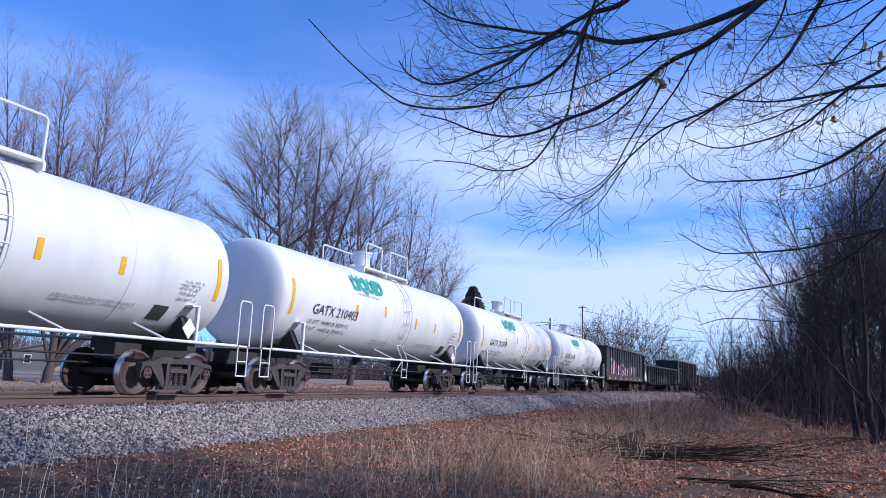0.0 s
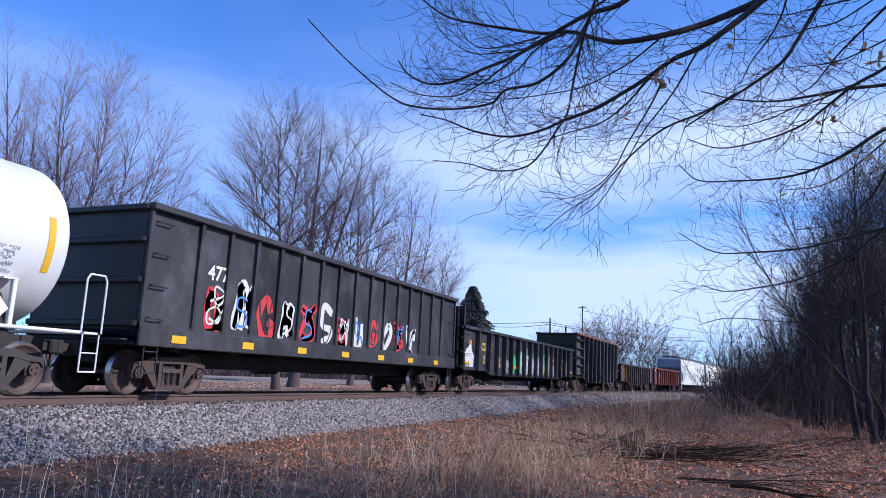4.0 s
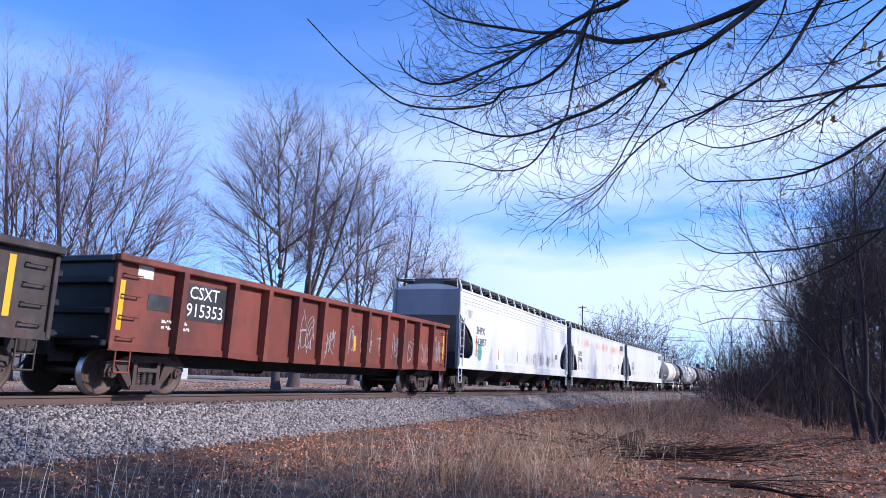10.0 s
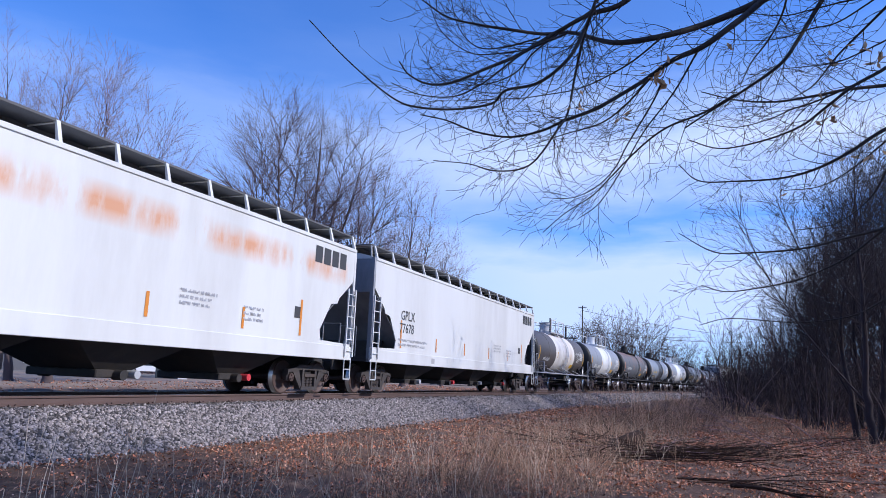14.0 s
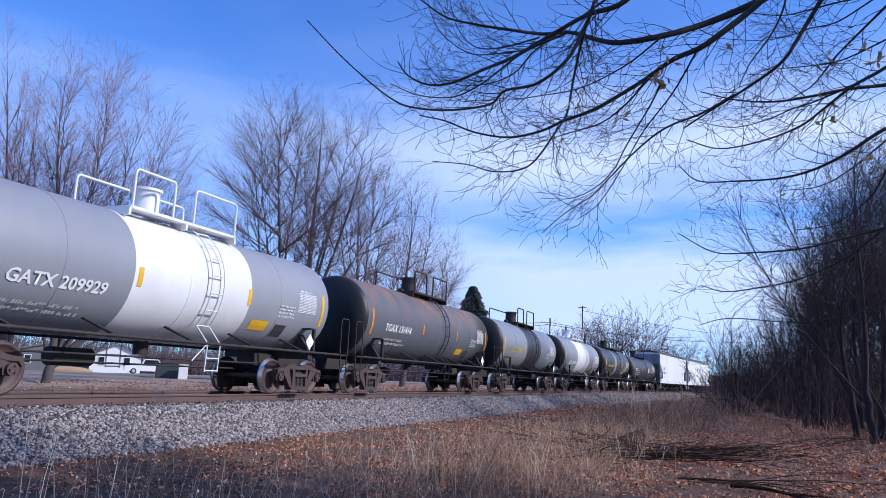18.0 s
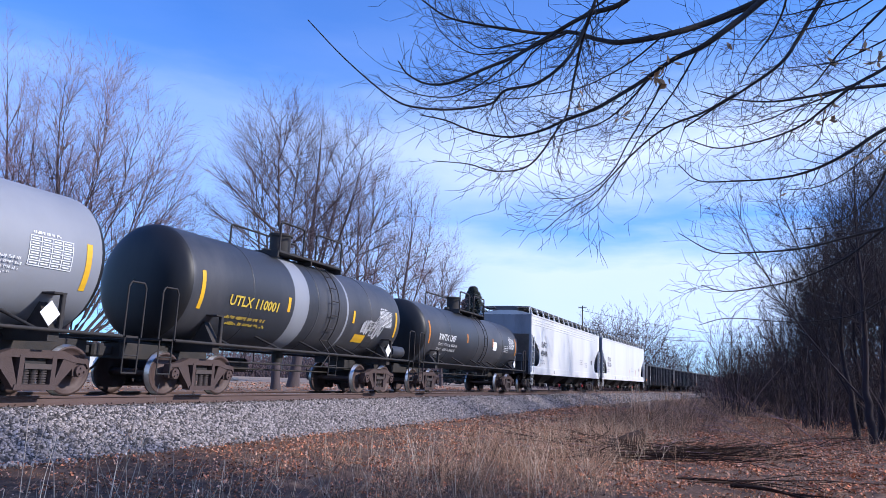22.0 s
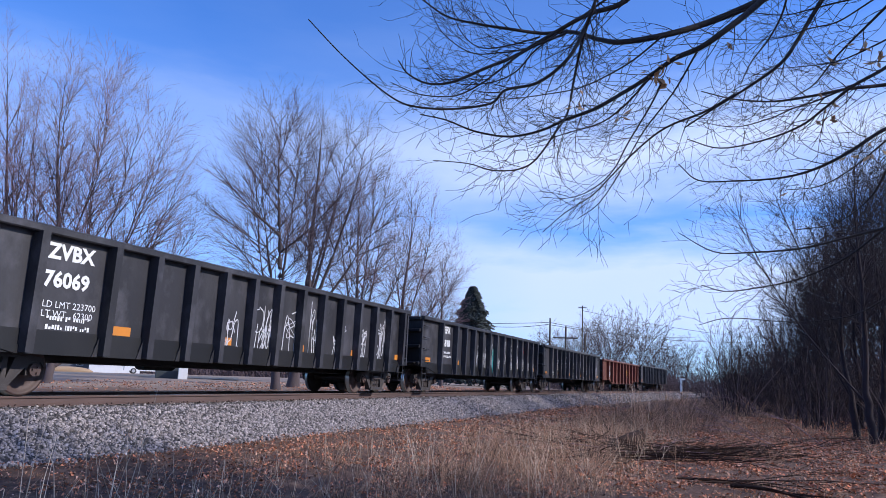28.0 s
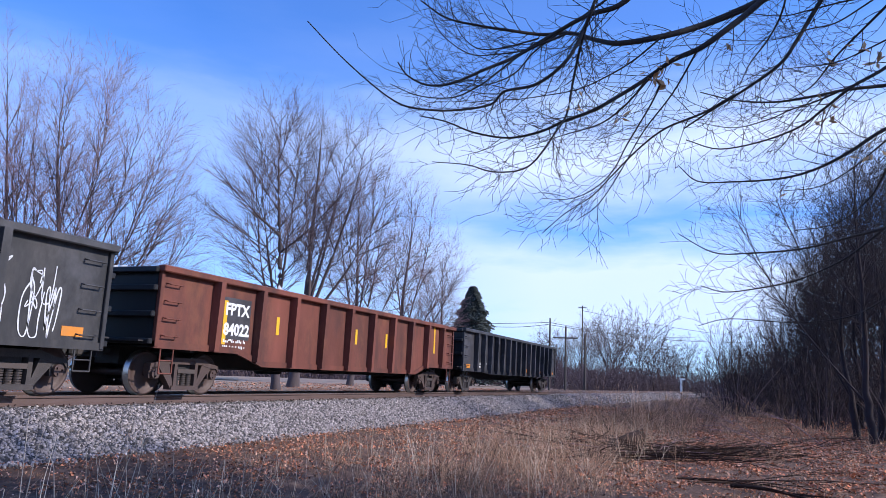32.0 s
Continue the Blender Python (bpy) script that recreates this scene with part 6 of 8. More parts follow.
def bare_tree(seed, height, trunk_r, lean, stems, style, top, fork, mats, label, at, group, thin=1.0):
    rng = random.Random(seed)
    tree = thing("bare_tree", label, "tree", group, at)
    segs = []
    base = Vector((0, 0, -0.15))
    d = Vector((lean[0], lean[1], 1)).normalized()
    p = base
    n = max(2, int(fork / 0.8))
    for i in range(n):
        q = p + d * ((fork + 0.15) / n) + Vector((rng.gauss(0, 0.03), rng.gauss(0, 0.03), 0))
        flare = 1.35 if i == 0 else 1.0
        segs.append((p, q, trunk_r * flare * (1 - 0.25 * i / n), trunk_r * (1 - 0.25 * (i + 1) / n), -1))
        p = q
    for s in range(stems):
        a = radians(rng.uniform(10, 34)) if s else radians(4)
        az = 2 * math.pi * (s + rng.uniform(-0.3, 0.3)) / max(1, stems - 1)
        dd = (d * math.cos(a) + Vector((math.cos(az), math.sin(az), 0)) * math.sin(a)).normalized()
        grow(rng, segs, p - d * rng.uniform(0, fork * 0.35), dd, (height - fork) * rng.uniform(0.78, 1.0) * (1.0 if s == 0 else math.cos(a * 0.6)), trunk_r * rng.uniform(0.3, 0.45) * (1.5 if s == 0 else 1), 0, top, style)
    thick = [s for s in segs if s[4] < 0]
    mid = [s for s in segs if s[4] in (0, 1)]
    fine = [(a, b, max(r0, 0.0075 * thin), max(r1, 0.0052 * thin), l) for a, b, r0, r1, l in segs if l >= 2]
    part("trunk", stick_mesh("trunk", thick, mats[0], 7), None, tree)
    if mid:
        part("crown", stick_mesh("crown", mid, mats[0], 5), None, tree)
    if fine:
        tagged(part("twig_mass", stick_mesh("twig_mass", fine, mats[1], 3), None, tree, "fine bare twigs"), kind="stuff")
    return tree


def on_ground(x, y, turn=0.0):
    return pose(x, y, ground_z(x, y), 0, 0, turn)


def broad_tree(seed, base, goals, trunk_r, fork, reach, label, group, twig_mat, angle=(34, 56), lift=0.022, every=0.5, bark=None, name="bare_tree", thin=1.0, pair=2):
    """A broad winter tree: leaders that rise from the fork to their goals, long laterals that fan out, spray and twigs."""
    rng = random.Random(seed)
    gz = ground_z(*base)
    tree = thing(name, label, "tree", group, pose(base[0], base[1], gz))
    off = Vector((base[0], base[1], gz))
    thick, mids, fine = [], [], []

    def put(p, q, ra, rb):
        (thick if ra > 0.05 else mids if ra > 0.011 else fine).append((p, q, max(ra, 0.0036 * thin), max(rb, 0.0026 * thin), 0))

    def spray(p, d, length, r0, level):
        """A lateral, a side branch or a twig: bends towards the sky, thins out, bears the next order on both sides."""
        step = (0.42, 0.34, 0.26)[level]
        n = max(2, int(length / step + 0.5))
        side = Matrix.Rotation(rng.uniform(0, 2 * math.pi), 3, d) @ d.orthogonal().normalized()
        w = (0.028, 0.036, 0.05)[level]
        for i in range(n):
            k, k1 = i / n, (i + 1) / n
            d = (d + Vector((rng.gauss(0, w), rng.gauss(0, w), rng.gauss(0, w) + lift))).normalized()
            q = p + d * step
            put(p, q, r0 * (1 - k) ** 0.8, r0 * (1 - k1) ** 0.8)
            if level < 2 and k1 > (0.16, 0.1)[level]:
                left = length * (1 - k1)
                for _ in range(2 if rng.random() < (0.5, 0.45)[level] else 1):
                    side = Matrix.Rotation(math.pi + rng.gauss(0, 0.6), 3, d) @ side
                    a = radians(rng.uniform(18, 38))
                    s = (side - d * side.dot(d)).normalized()
                    far = min(left * rng.uniform(0.45, 0.95) + (0.4, 0.3)[level], (2.8, 1.0)[level])
                    spray(q, (d * math.cos(a) + s * math.sin(a)).normalized(), far, min(r0 * (1 - k1) * 0.75, 0.0074 * far) + 0.0025, level + 1)
            p = q

    mean = sum((Vector(g) for g in goals), Vector()) / len(goals) - off
    top = Vector((mean.x * fork / mean.z * 0.7, mean.y * fork / mean.z * 0.7, fork))
    p = Vector((0, 0, -0.2))
    for k in range(1, 6):
        q = Vector((0, 0, -0.2)).lerp(top, k / 5) + Vector((rng.gauss(0, 0.015), rng.gauss(0, 0.015), 0))
        thick.append((p, q, trunk_r * (1.4 if k == 1 else 1.08 - 0.03 * k), trunk_r * (1.05 - 0.03 * k), 0))
        p = q
    for s, g in enumerate(goals):
        goal = Vector(g) - off
        start = p - Vector((0, 0, 0 if s == 0 else rng.uniform(0, 0.25) * fork))
        span = (goal - start).length
        out = (Vector((goal.x, goal.y, 0)) - Vector((start.x, start.y, 0))) * (0.14 if s else 0.03)
        sway = Vector((rng.gauss(0, 0.012), rng.gauss(0, 0.012), 0)) * span
        n = max(8, int(span / every))
        r0 = trunk_r * (0.72 if s == 0 else rng.uniform(0.26, 0.4))
        az = rng.uniform(0, 2 * math.pi)
        last = start
        for i in range(n):
            k = (i + 1) / n
            q = start.lerp(goal, k) + out * math.sin(math.pi * k) + sway * math.sin(2 * math.pi * k) + Vector((rng.gauss(0, 0.012), rng.gauss(0, 0.012), 0))
            put(last, q, r0 * (1 - k + 1 / n) ** 1.1 + 0.004, r0 * (1 - k) ** 1.1 + 0.004)
            d = (q - last).normalized()
            if k > 0.16 and q.z > 2.2:
                for _ in range(pair):
                    az += 2.4 + rng.gauss(0, 0.3)
                    a = radians(angle[1] + (angle[0] - angle[1]) * k + rng.gauss(0, 5))
                    e = d * math.cos(a) + (Matrix.Rotation(az, 3, d) @ d.orthogonal().normalized()) * math.sin(a)
                    far = (reach * (1.0 if s == 0 else 0.8) * (1 - k) ** 0.6 * min(1.0, 0.4 + 1.6 * k) + 0.9) * rng.uniform(0.55, 1.1)
                    spray(q, e.normalized(), far, min(r0 * (1 - k) * 0.7 + 0.005, 0.0115 * far + 0.003), 0)
            last = q
    part("trunk", stick_mesh("trunk", thick, bark or BARK_TRUNK, 8), None, tree)
    part("crown", stick_mesh("crown", mids, bark or BARK_TRUNK, 5), None, tree)
    tagged(part("twig_mass", stick_mesh("twig_mass", fine, twig_mat, 3), None, tree, "fine bare twigs"), kind="stuff")
    return tree


def build_trees():
    g = "bare trees behind the track"
    lab = "tall bare grey-brown winter tree with a round crown of fine twigs"
    wide = "bare many-stemmed winter tree with a wide mauve crown"
    broad_tree(1, (22.5, 15.2), [(21.8, 15.7, 13.6), (22.8, 16.7, 14.6), (22.4, 13.9, 13.6), (24.0, 15.0, 14.0), (23.8, 12.9, 12.4), (25.7, 13.0, 11.8), (25.6, 11.7, 9.8), (27.2, 11.9, 7.8), (21.4, 17.0, 11.8), (24.9, 16.1, 13.9), (26.3, 12.3, 8.8), (24.8, 12.2, 11.2), (27.4, 12.6, 6.4)], 0.22, 0.8, 3.6, wide, g, BARK_TWIG, (20, 46), 0.008, 0.45, thin=1.25, pair=1)
    broad_tree(2, (22.2, 17.1), [(20.6, 18.2, 14.5), (21.8, 18.6, 14.2), (21.3, 16.5, 12.8), (20.1, 19.1, 14.3), (18.8, 18.2, 12.5), (20.8, 16.3, 11.0), (19.6, 20.0, 10.7)], 0.2, 1.0, 3.2, "bare many-stemmed winter tree beside the drive", g, BARK_TWIG, (18, 42), 0.008, 0.62, pair=1)
    broad_tree(3, (30.3, 8.9), [(29.8, 9.6, 14.3), (30.0, 10.9, 13.9), (29.7, 8.3, 13.2), (28.4, 10.2, 12.2)], 0.22, 3.0, 5.6, lab, g, BARK_TWIG_GREY, (34, 64), 0.028, 0.42, pair=1)
    broad_tree(4, (37.4, 12.7), [(37.7, 12.2, 17.4), (39.9, 11.3, 18.0), (38.5, 9.2, 16.2), (35.8, 11.7, 15.2), (40.5, 8.3, 13.6), (40.5, 12.4, 15.6)], 0.32, 4.6, 5.4, lab, g, BARK_TWIG_GREY, (28, 60), 0.016, 0.6, pair=1)
    broad_tree(5, (49.7, 15.7), [(49.6, 15.8, 17.0), (52.0, 14.4, 16.4), (47.5, 16.4, 16.0), (51.7, 11.7, 12.6), (48.4, 13.8, 16.1)], 0.28, 2.4, 5.0, wide, g, BARK_TWIG, (26, 54), 0.018, 0.55, thin=1.1, pair=1)
    broad_tree(6, (55.1, 13.8), [(55.0, 14.0, 17.3), (56.7, 12.7, 16.5), (55.6, 10.3, 12.1), (57.7, 10.4, 10.3), (52.8, 14.1, 14.4)], 0.28, 2.0, 5.0, wide, g, BARK_TWIG, (26, 54), 0.018, 0.55, thin=1.1, pair=1)
    broad_tree(7, (68.5, 15.7), [(67.4, 15.7, 12.7), (69.6, 18.2, 12.5), (66.8, 17.4, 11.0), (68.8, 16.4, 9.6)], 0.22, 1.4, 3.4, "low spreading bare tree near the conifer", g, BARK_TWIG, (24, 50), 0.02, 0.8)
    # two unseen trees, added to throw branch shade over the left foreground
    shade = "bare trees of the clearing"
    for seed, x, y in ((31, 9.4, -19.0), (35, 6.2, -22.5)):
        rng = random.Random(seed)
        tips = [(x + 2.9 * math.cos(k * 1.05) * rng.uniform(0.4, 1), y + 2.6 * math.sin(k * 1.05) * rng.uniform(0.4, 1), rng.uniform(7.5, 14.0)) for k in range(7)]
        broad_tree(seed, (x, y), tips, 0.3, 2.4, 3.6, "tall bare tree out of view, added to shade the foreground", shade, BARK_TWIG_GREY, (24, 56), 0.01, 0.6, None, "bare_tree", 2.0)


build_trees()


BARK_FAR = material("dark_mauve_far_twigs", (0.10, 0.07, 0.078), 0.9, vary=0.25, scale=2.0, bump=0)


def build_far_trees():
    rng = random.Random(12)
    variants = []
    for k in range(5):
        variants.append(bare_tree(100 + k, rng.uniform(10, 13), 0.2, (0, 0), 6, FAR, 3, 1.5, (BARK_SHRUB, BARK_FAR), "distant bare winter tree among brush", pose(0, 0, 0), "distant trees", thin=2.4))
    spots = []
    for i in range(46):
        az = radians(rng.uniform(-2.5, 14.5))
        dist = rng.uniform(120, 210)
        spots.append((EYE[0] + dist * math.cos(az), EYE[1] + dist * math.sin(az)))
    for i in range(12):
        az = radians(rng.uniform(15, 50))
        dist = rng.uniform(190, 260)
        spots.append((EYE[0] + dist * math.cos(az), EYE[1] + dist * math.sin(az)))
    for i, (x, y) in enumerate(spots):
        if abs(y - track_y(x)) < 6:
            y += 14
        k = rng.choice((0.45, 0.6, 0.75, 0.9, 1.15)) if i < 46 else rng.uniform(0.4, 0.65)
        m = on_ground(x, y, rng.uniform(0, 360)) @ Matrix.Scale(k, 4)
        if i < 5:
            variants[i].matrix_basis = m
        else:
            src = variants[i % 5]
            c = copy_thing(src, m)
            c.matrix_basis = m
    # low brush in front of them
    tmp = []
    rng2 = random.Random(4)
    for i in range(1300):
        az, dist = radians(rng2.uniform(-1, 15)), rng2.uniform(95, 190)
        x, y = EYE[0] + dist * math.cos(az), EYE[1] + dist * math.sin(az)
        if abs(y - track_y(x)) < 5:
            continue
        z = ground_z(x, y)
        for _ in range(5):
            d = Vector((rng2.gauss(0, 0.35), rng2.gauss(0, 0.35), 1)).normalized()
            a = Vector((x + rng2.uniform(-1, 1), y + rng2.uniform(-1, 1), z - 0.1))
            b = a + d * rng2.uniform(1.2, 4.6)
            tmp.append((a, b, 0.035, 0.012, 0))
            for _ in range(4):
                q = a + (b - a) * rng2.uniform(0.3, 0.95)
                e = (d + Vector((rng2.gauss(0, 0.7), rng2.gauss(0, 0.7), 0.3))).normalized()
                tmp.append((q, q + e * rng2.uniform(0.5, 1.4), 0.022, 0.01, 1))
    for i in range(2400):
        az, dist = radians(rng2.uniform(13, 60)), rng2.uniform(135, 190)
        x, y = EYE[0] + dist * math.cos(az), EYE[1] + dist * math.sin(az)
        z = ground_z(x, y)
        for _ in range(4):
            d = Vector((rng2.gauss(0, 0.3), rng2.gauss(0, 0.3), 1)).normalized()
            a = Vector((x + rng2.uniform(-1.5, 1.5), y + rng2.uniform(-1.5, 1.5), z - 0.1))
            tmp.append((a, a + d * (2.0 + 6.5 * rng2.random()), 0.08, 0.02, 0))
    for i in range(2000):
        az, dist = radians(rng2.uniform(-34, -2)), rng2.uniform(58, 105)
        x, y = EYE[0] + dist * math.cos(az), EYE[1] + dist * math.sin(az)
        if abs(y - track_y(x)) < 7:
            continue
        z = ground_z(x, y)
        for _ in range(6):
            d = Vector((rng2.gauss(0, 0.35), rng2.gauss(0, 0.35), 1)).normalized()
            a = Vector((x + rng2.uniform(-1.2, 1.2), y + rng2.uniform(-1.2, 1.2), z - 0.1))
            tmp.append((a, a + d * (1.0 + 9.0 * rng2.random() ** 1.8), 0.04, 0.012, 0))
    tagged(new("distant_brush", stick_mesh("distant_brush", tmp, BARK_FAR, 3)), "low brown brush along the far side of the line", "brush", kind="stuff")


build_far_trees()


def build_conifer():
    x, y = CONIFER_AT
    tree = thing("conifer", "dark green conical conifer behind the train", "tree", at=on_ground(x, y))
    part("trunk", stick_mesh("trunk", [(Vector((0, 0, -0.2)), Vector((0, 0, 12.4)), 0.22, 0.03, 0)], BARK_TRUNK, 7), None, tree)
    rng = np.random.default_rng(9)
    n = 14000
    h = rng.random(n) ** 0.8 * 11.9 + 0.7
    a0 = rng.uniform(0, 2 * np.pi, n)
    lobe = 0.82 + 0.16 * np.sin(h * 4.3 + 2.5 * np.sin(a0 * 2 + h * 0.8)) + 0.14 * np.sin(5 * a0 + 1.7 * h)
    rad = ((12.9 - h) / 12.2) ** 0.85 * 5.4 * (0.3 + 0.7 * np.sqrt(rng.random(n))) * lobe * rng.uniform(0.8, 1.12, n)
    a = a0
    c = np.stack([rad * np.cos(a), rad * np.sin(a), h - rad * 0.18], -1)
    out = np.stack([np.cos(a), np.sin(a), np.full(n, -0.25)], -1)
    side = np.stack([-np.sin(a), np.cos(a), rng.normal(0, 0.3, n)], -1)
    s = rng.uniform(0.16, 0.34, n)[:, None]
    v = np.stack([c - side * s * 0.5, c + side * s * 0.5, c + out * s * 1.5, c + np.array([0, 0, 1.0]) * s * 0.5], 1).reshape(-1, 3)
    f = (np.array([(0, 1, 2), (0, 2, 3), (1, 3, 2)])[None] + 4 * np.arange(n)[:, None, None]).reshape(-1, 3)
    part("crown", bulk("crown", v, f, NEEDLE), None, tree)


CONIFER_AT = (86.5, 19.2)
build_conifer()


def build_thicket():
    rng = random.Random(23)
    variants = []
    for k in range(6):
        segs = []
        r2 = random.Random(500 + k)
        for s in range(8):
            a = radians(r2.uniform(2, 40))
            az = r2.uniform(0, 2 * math.pi)
            d = Vector((math.cos(az) * math.sin(a), math.sin(az) * math.sin(a), math.cos(a)))
            b = Vector((r2.gauss(0, 0.5), r2.gauss(0, 0.5), -0.1))
            grow(r2, segs, b, d, r2.uniform(3.2, 6.2), r2.uniform(0.025, 0.05), 0, 2, SHRUB)
        shrub = thing("shrub", "dense leafless shrub with many dark stems", "shrub", "thicket beside the track")
        tagged(part("stem_clump", stick_mesh("stem_clump", [s for s in segs if s[4] == 0], BARK_STEM, 5), None, shrub), kind="stuff")
        tagged(part("twig_mass", stick_mesh("twig_mass", [(a, b, max(r0, 0.009), max(r1, 0.006), l) for a, b, r0, r1, l in segs if l > 0], BARK_SHRUB, 3), None, shrub), kind="stuff")
        variants.append(shrub)
    poles = []
    for k in range(5):
        r3 = random.Random(610 + k)
        foot = Vector((40.0, -30.0))
        tips = [(foot.x + r3.gauss(0, 0.5 + 0.5 * j), foot.y + r3.gauss(0, 0.5 + 0.5 * j), 8.6 - 0.5 * j) for j in range(3)]
        poles.append(broad_tree(610 + k, foot, tips, r3.uniform(0.09, 0.15), 1.6, 2.4, "slender bare tree with upright branches", "thicket beside the track", BARK_SHRUB, (20, 44), 0.02, 0.85, BARK_SHRUB, "sapling", 1.2))
    used = set()
    for i in range(270):
        x = 25 + 62 * rng.random() ** 1.1
        edge = -15.9 - (x - 25) * 0.02 - (1.6 if x < 34 else 0) + (3.4 * (x - 25) / 45 if x < 70 else 3.4)
        y = edge - rng.random() ** 1.4 * 15
        m = on_ground(x, y, rng.uniform(0, 360)) @ Matrix.Scale(rng.choice((0.38, 0.45, 0.52, 0.6, 0.68, 0.8)), 4)
        k = rng.randrange(6)
        if k not in used:
            used.add(k)
            variants[k].matrix_basis = m
        else:
            copy_thing(variants[k], m).matrix_basis = m
    for i in range(14):
        az, dist = radians(rng.uniform(-1.2, 0.9)), rng.uniform(46, 84)
        m = on_ground(EYE[0] + dist * math.cos(az), EYE[1] + dist * math.sin(az), rng.uniform(0, 360)) @ Matrix.Scale(rng.uniform(0.6, 0.95), 4)
        copy_thing(variants[rng.randrange(6)], m).matrix_basis = m
    for k, (x, y, tall) in enumerate(((28.0, -16.4, 1.05), (30.4, -16.9, 1.1), (31.0, -16.3, 0.95))):
        m = on_ground(x, y, 70 * k) @ Matrix.Scale(tall, 4)
        copy_thing(poles[k], m).matrix_basis = m
    used = set()
    for i in range(34):
        az = radians(-15 + 17.5 * rng.random() ** 0.8)
        dist = rng.uniform(27, 62)
        x, y = EYE[0] + dist * math.cos(az), EYE[1] + dist * math.sin(az)
        if y > -15.9 + 0.085 * (x - 25) - 0.4:
            continue
        tall = 0.62 + 0.8 * min(1.0, max(0.0, (-15.0 - y) / 6 + (0.25 if dist > 40 else 0)))
        m = on_ground(x, y, rng.uniform(0, 360)) @ Matrix.Scale(tall * rng.uniform(0.85, 1.1), 4)
        k = rng.randrange(5)
        if k not in used:
            used.add(k)
            poles[k].matrix_basis = m
        else:
            copy_thing(poles[k], m).matrix_basis = m


build_thicket()

# ---- the tree beside the camera whose limbs hang into view ----
LIMB_A = [(7.04, -12.95, 4.54), (7.36, -12.56, 4.52), (7.42, -12.10, 4.40), (7.13, -11.70, 4.18), (6.88, -11.29, 4.04), (7.00, -11.04, 4.16), (7.23, -10.69, 4.41), (7.15, -10.39, 4.40), (6.76, -10.13, 4.30), (6.52, -9.89, 4.27), (6.59, -9.48, 4.46), (6.71, -9.11, 4.79)]
LIMB_B = [(6.43, -11.61, 4.41), (6.29, -11.35, 4.13), (6.48, -11.02, 4.18), (6.64, -10.65, 4.12), (6.43, -10.33, 3.83), (6.05, -10.14, 3.55), (5.90, -9.86, 3.38), (6.06, -9.53, 3.47), (6.15, -9.27, 3.64), (5.94, -9.26, 3.69)]
LIMB_C = [(7.12, -12.86, 4.64), (6.99, -12.55, 4.30), (6.71, -12.29, 3.96), (6.69, -12.04, 3.79), (6.97, -11.77, 3.83), (7.11, -11.51, 3.73), (6.87, -11.29, 3.49), (6.56, -11.07, 3.23), (6.56, -10.79, 3.15), (6.80, -10.48, 3.15), (6.81, -10.15, 3.12), (6.46, -9.90, 3.08), (6.14, -9.72, 3.10), (6.14, -9.43, 3.19)]
LIMB_D = [(6.23, -11.30, 4.50), (6.34, -11.13, 4.24), (6.10, -11.04, 3.78), (5.82, -10.96, 3.41), (5.83, -10.70, 3.24), (6.04, -10.34, 3.30), (6.08, -10.19, 3.20), (5.71, -9.95, 3.03), (5.38, -9.74, 2.95), (5.42, -9.51, 3.06), (5.56, -9.14, 3.36), (5.43, -8.89, 3.60), (5.02, -8.80, 3.74)]
LIMB_E = [(7.70, -13.32, 4.85), (7.78, -13.14, 4.58), (7.53, -12.93, 4.14), (7.34, -12.75, 3.82), (7.51, -12.44, 3.67), (7.80, -12.11, 3.59), (7.78, -11.82, 3.40)]
LIMB_F = [(7.75, -12.33, 3.71), (7.53, -12.02, 3.46), (7.24, -11.68, 3.23), (7.29, -11.40, 3.05), (7.55, -11.08, 2.85), (7.60, -10.87, 2.66), (7.29, -10.64, 2.40), (7.02, -10.47, 2.14)]
LIMB_G = [(7.77, -14.05, 3.68), (7.90, -13.73, 3.71), (7.68, -13.36, 3.62), (7.51, -13.05, 3.52), (7.70, -12.70, 3.57), (8.00, -12.33, 3.75), (7.99, -11.98, 3.88)]
LIMB_H = [(8.25, -14.13, 3.47), (8.10, -13.74, 3.32), (7.90, -13.36, 3.03), (8.01, -13.06, 2.91), (8.34, -12.76, 2.93), (8.43, -12.30, 2.95), (8.17, -11.93, 2.91), (7.93, -11.74, 3.04)]
LIMB_I = [(8.77, -14.17, 2.47), (8.90, -13.82, 2.45), (8.68, -13.42, 2.32), (8.52, -12.96, 2.18), (8.71, -12.46, 2.18), (9.00, -12.05, 2.25), (8.97, -11.65, 2.49)]
LIMB_J = [(7.47, -13.92, 3.97), (7.31, -13.64, 3.66), (7.09, -13.33, 3.42), (7.20, -13.10, 3.27), (7.52, -12.91, 3.22), (7.63, -12.58, 3.14), (7.38, -12.18, 3.01), (7.14, -11.88, 3.05)]
LIMB_K = [(6.18, -11.26, 4.42), (6.05, -11.14, 3.98), (6.28, -11.00, 3.77), (6.49, -10.89, 3.54), (6.36, -10.86, 3.15), (6.05, -10.83, 2.86), (5.95, -10.62, 2.53), (6.13, -10.25, 2.55), (6.22, -9.93, 2.67), (5.92, -9.69, 2.63)]
LIMB_L = [(7.13, -11.64, 3.65), (7.18, -11.52, 3.44), (6.89, -11.34, 2.97), (6.67, -11.24, 2.65), (6.79, -11.03, 2.51), (7.03, -10.75, 2.49), (6.96, -10.48, 2.49)]
LIMB_M = [(7.02, -12.00, 3.92), (7.29, -11.74, 3.61), (7.24, -11.46, 3.22), (6.91, -11.28, 2.72), (6.75, -11.09, 2.35), (6.93, -10.84, 2.24)]
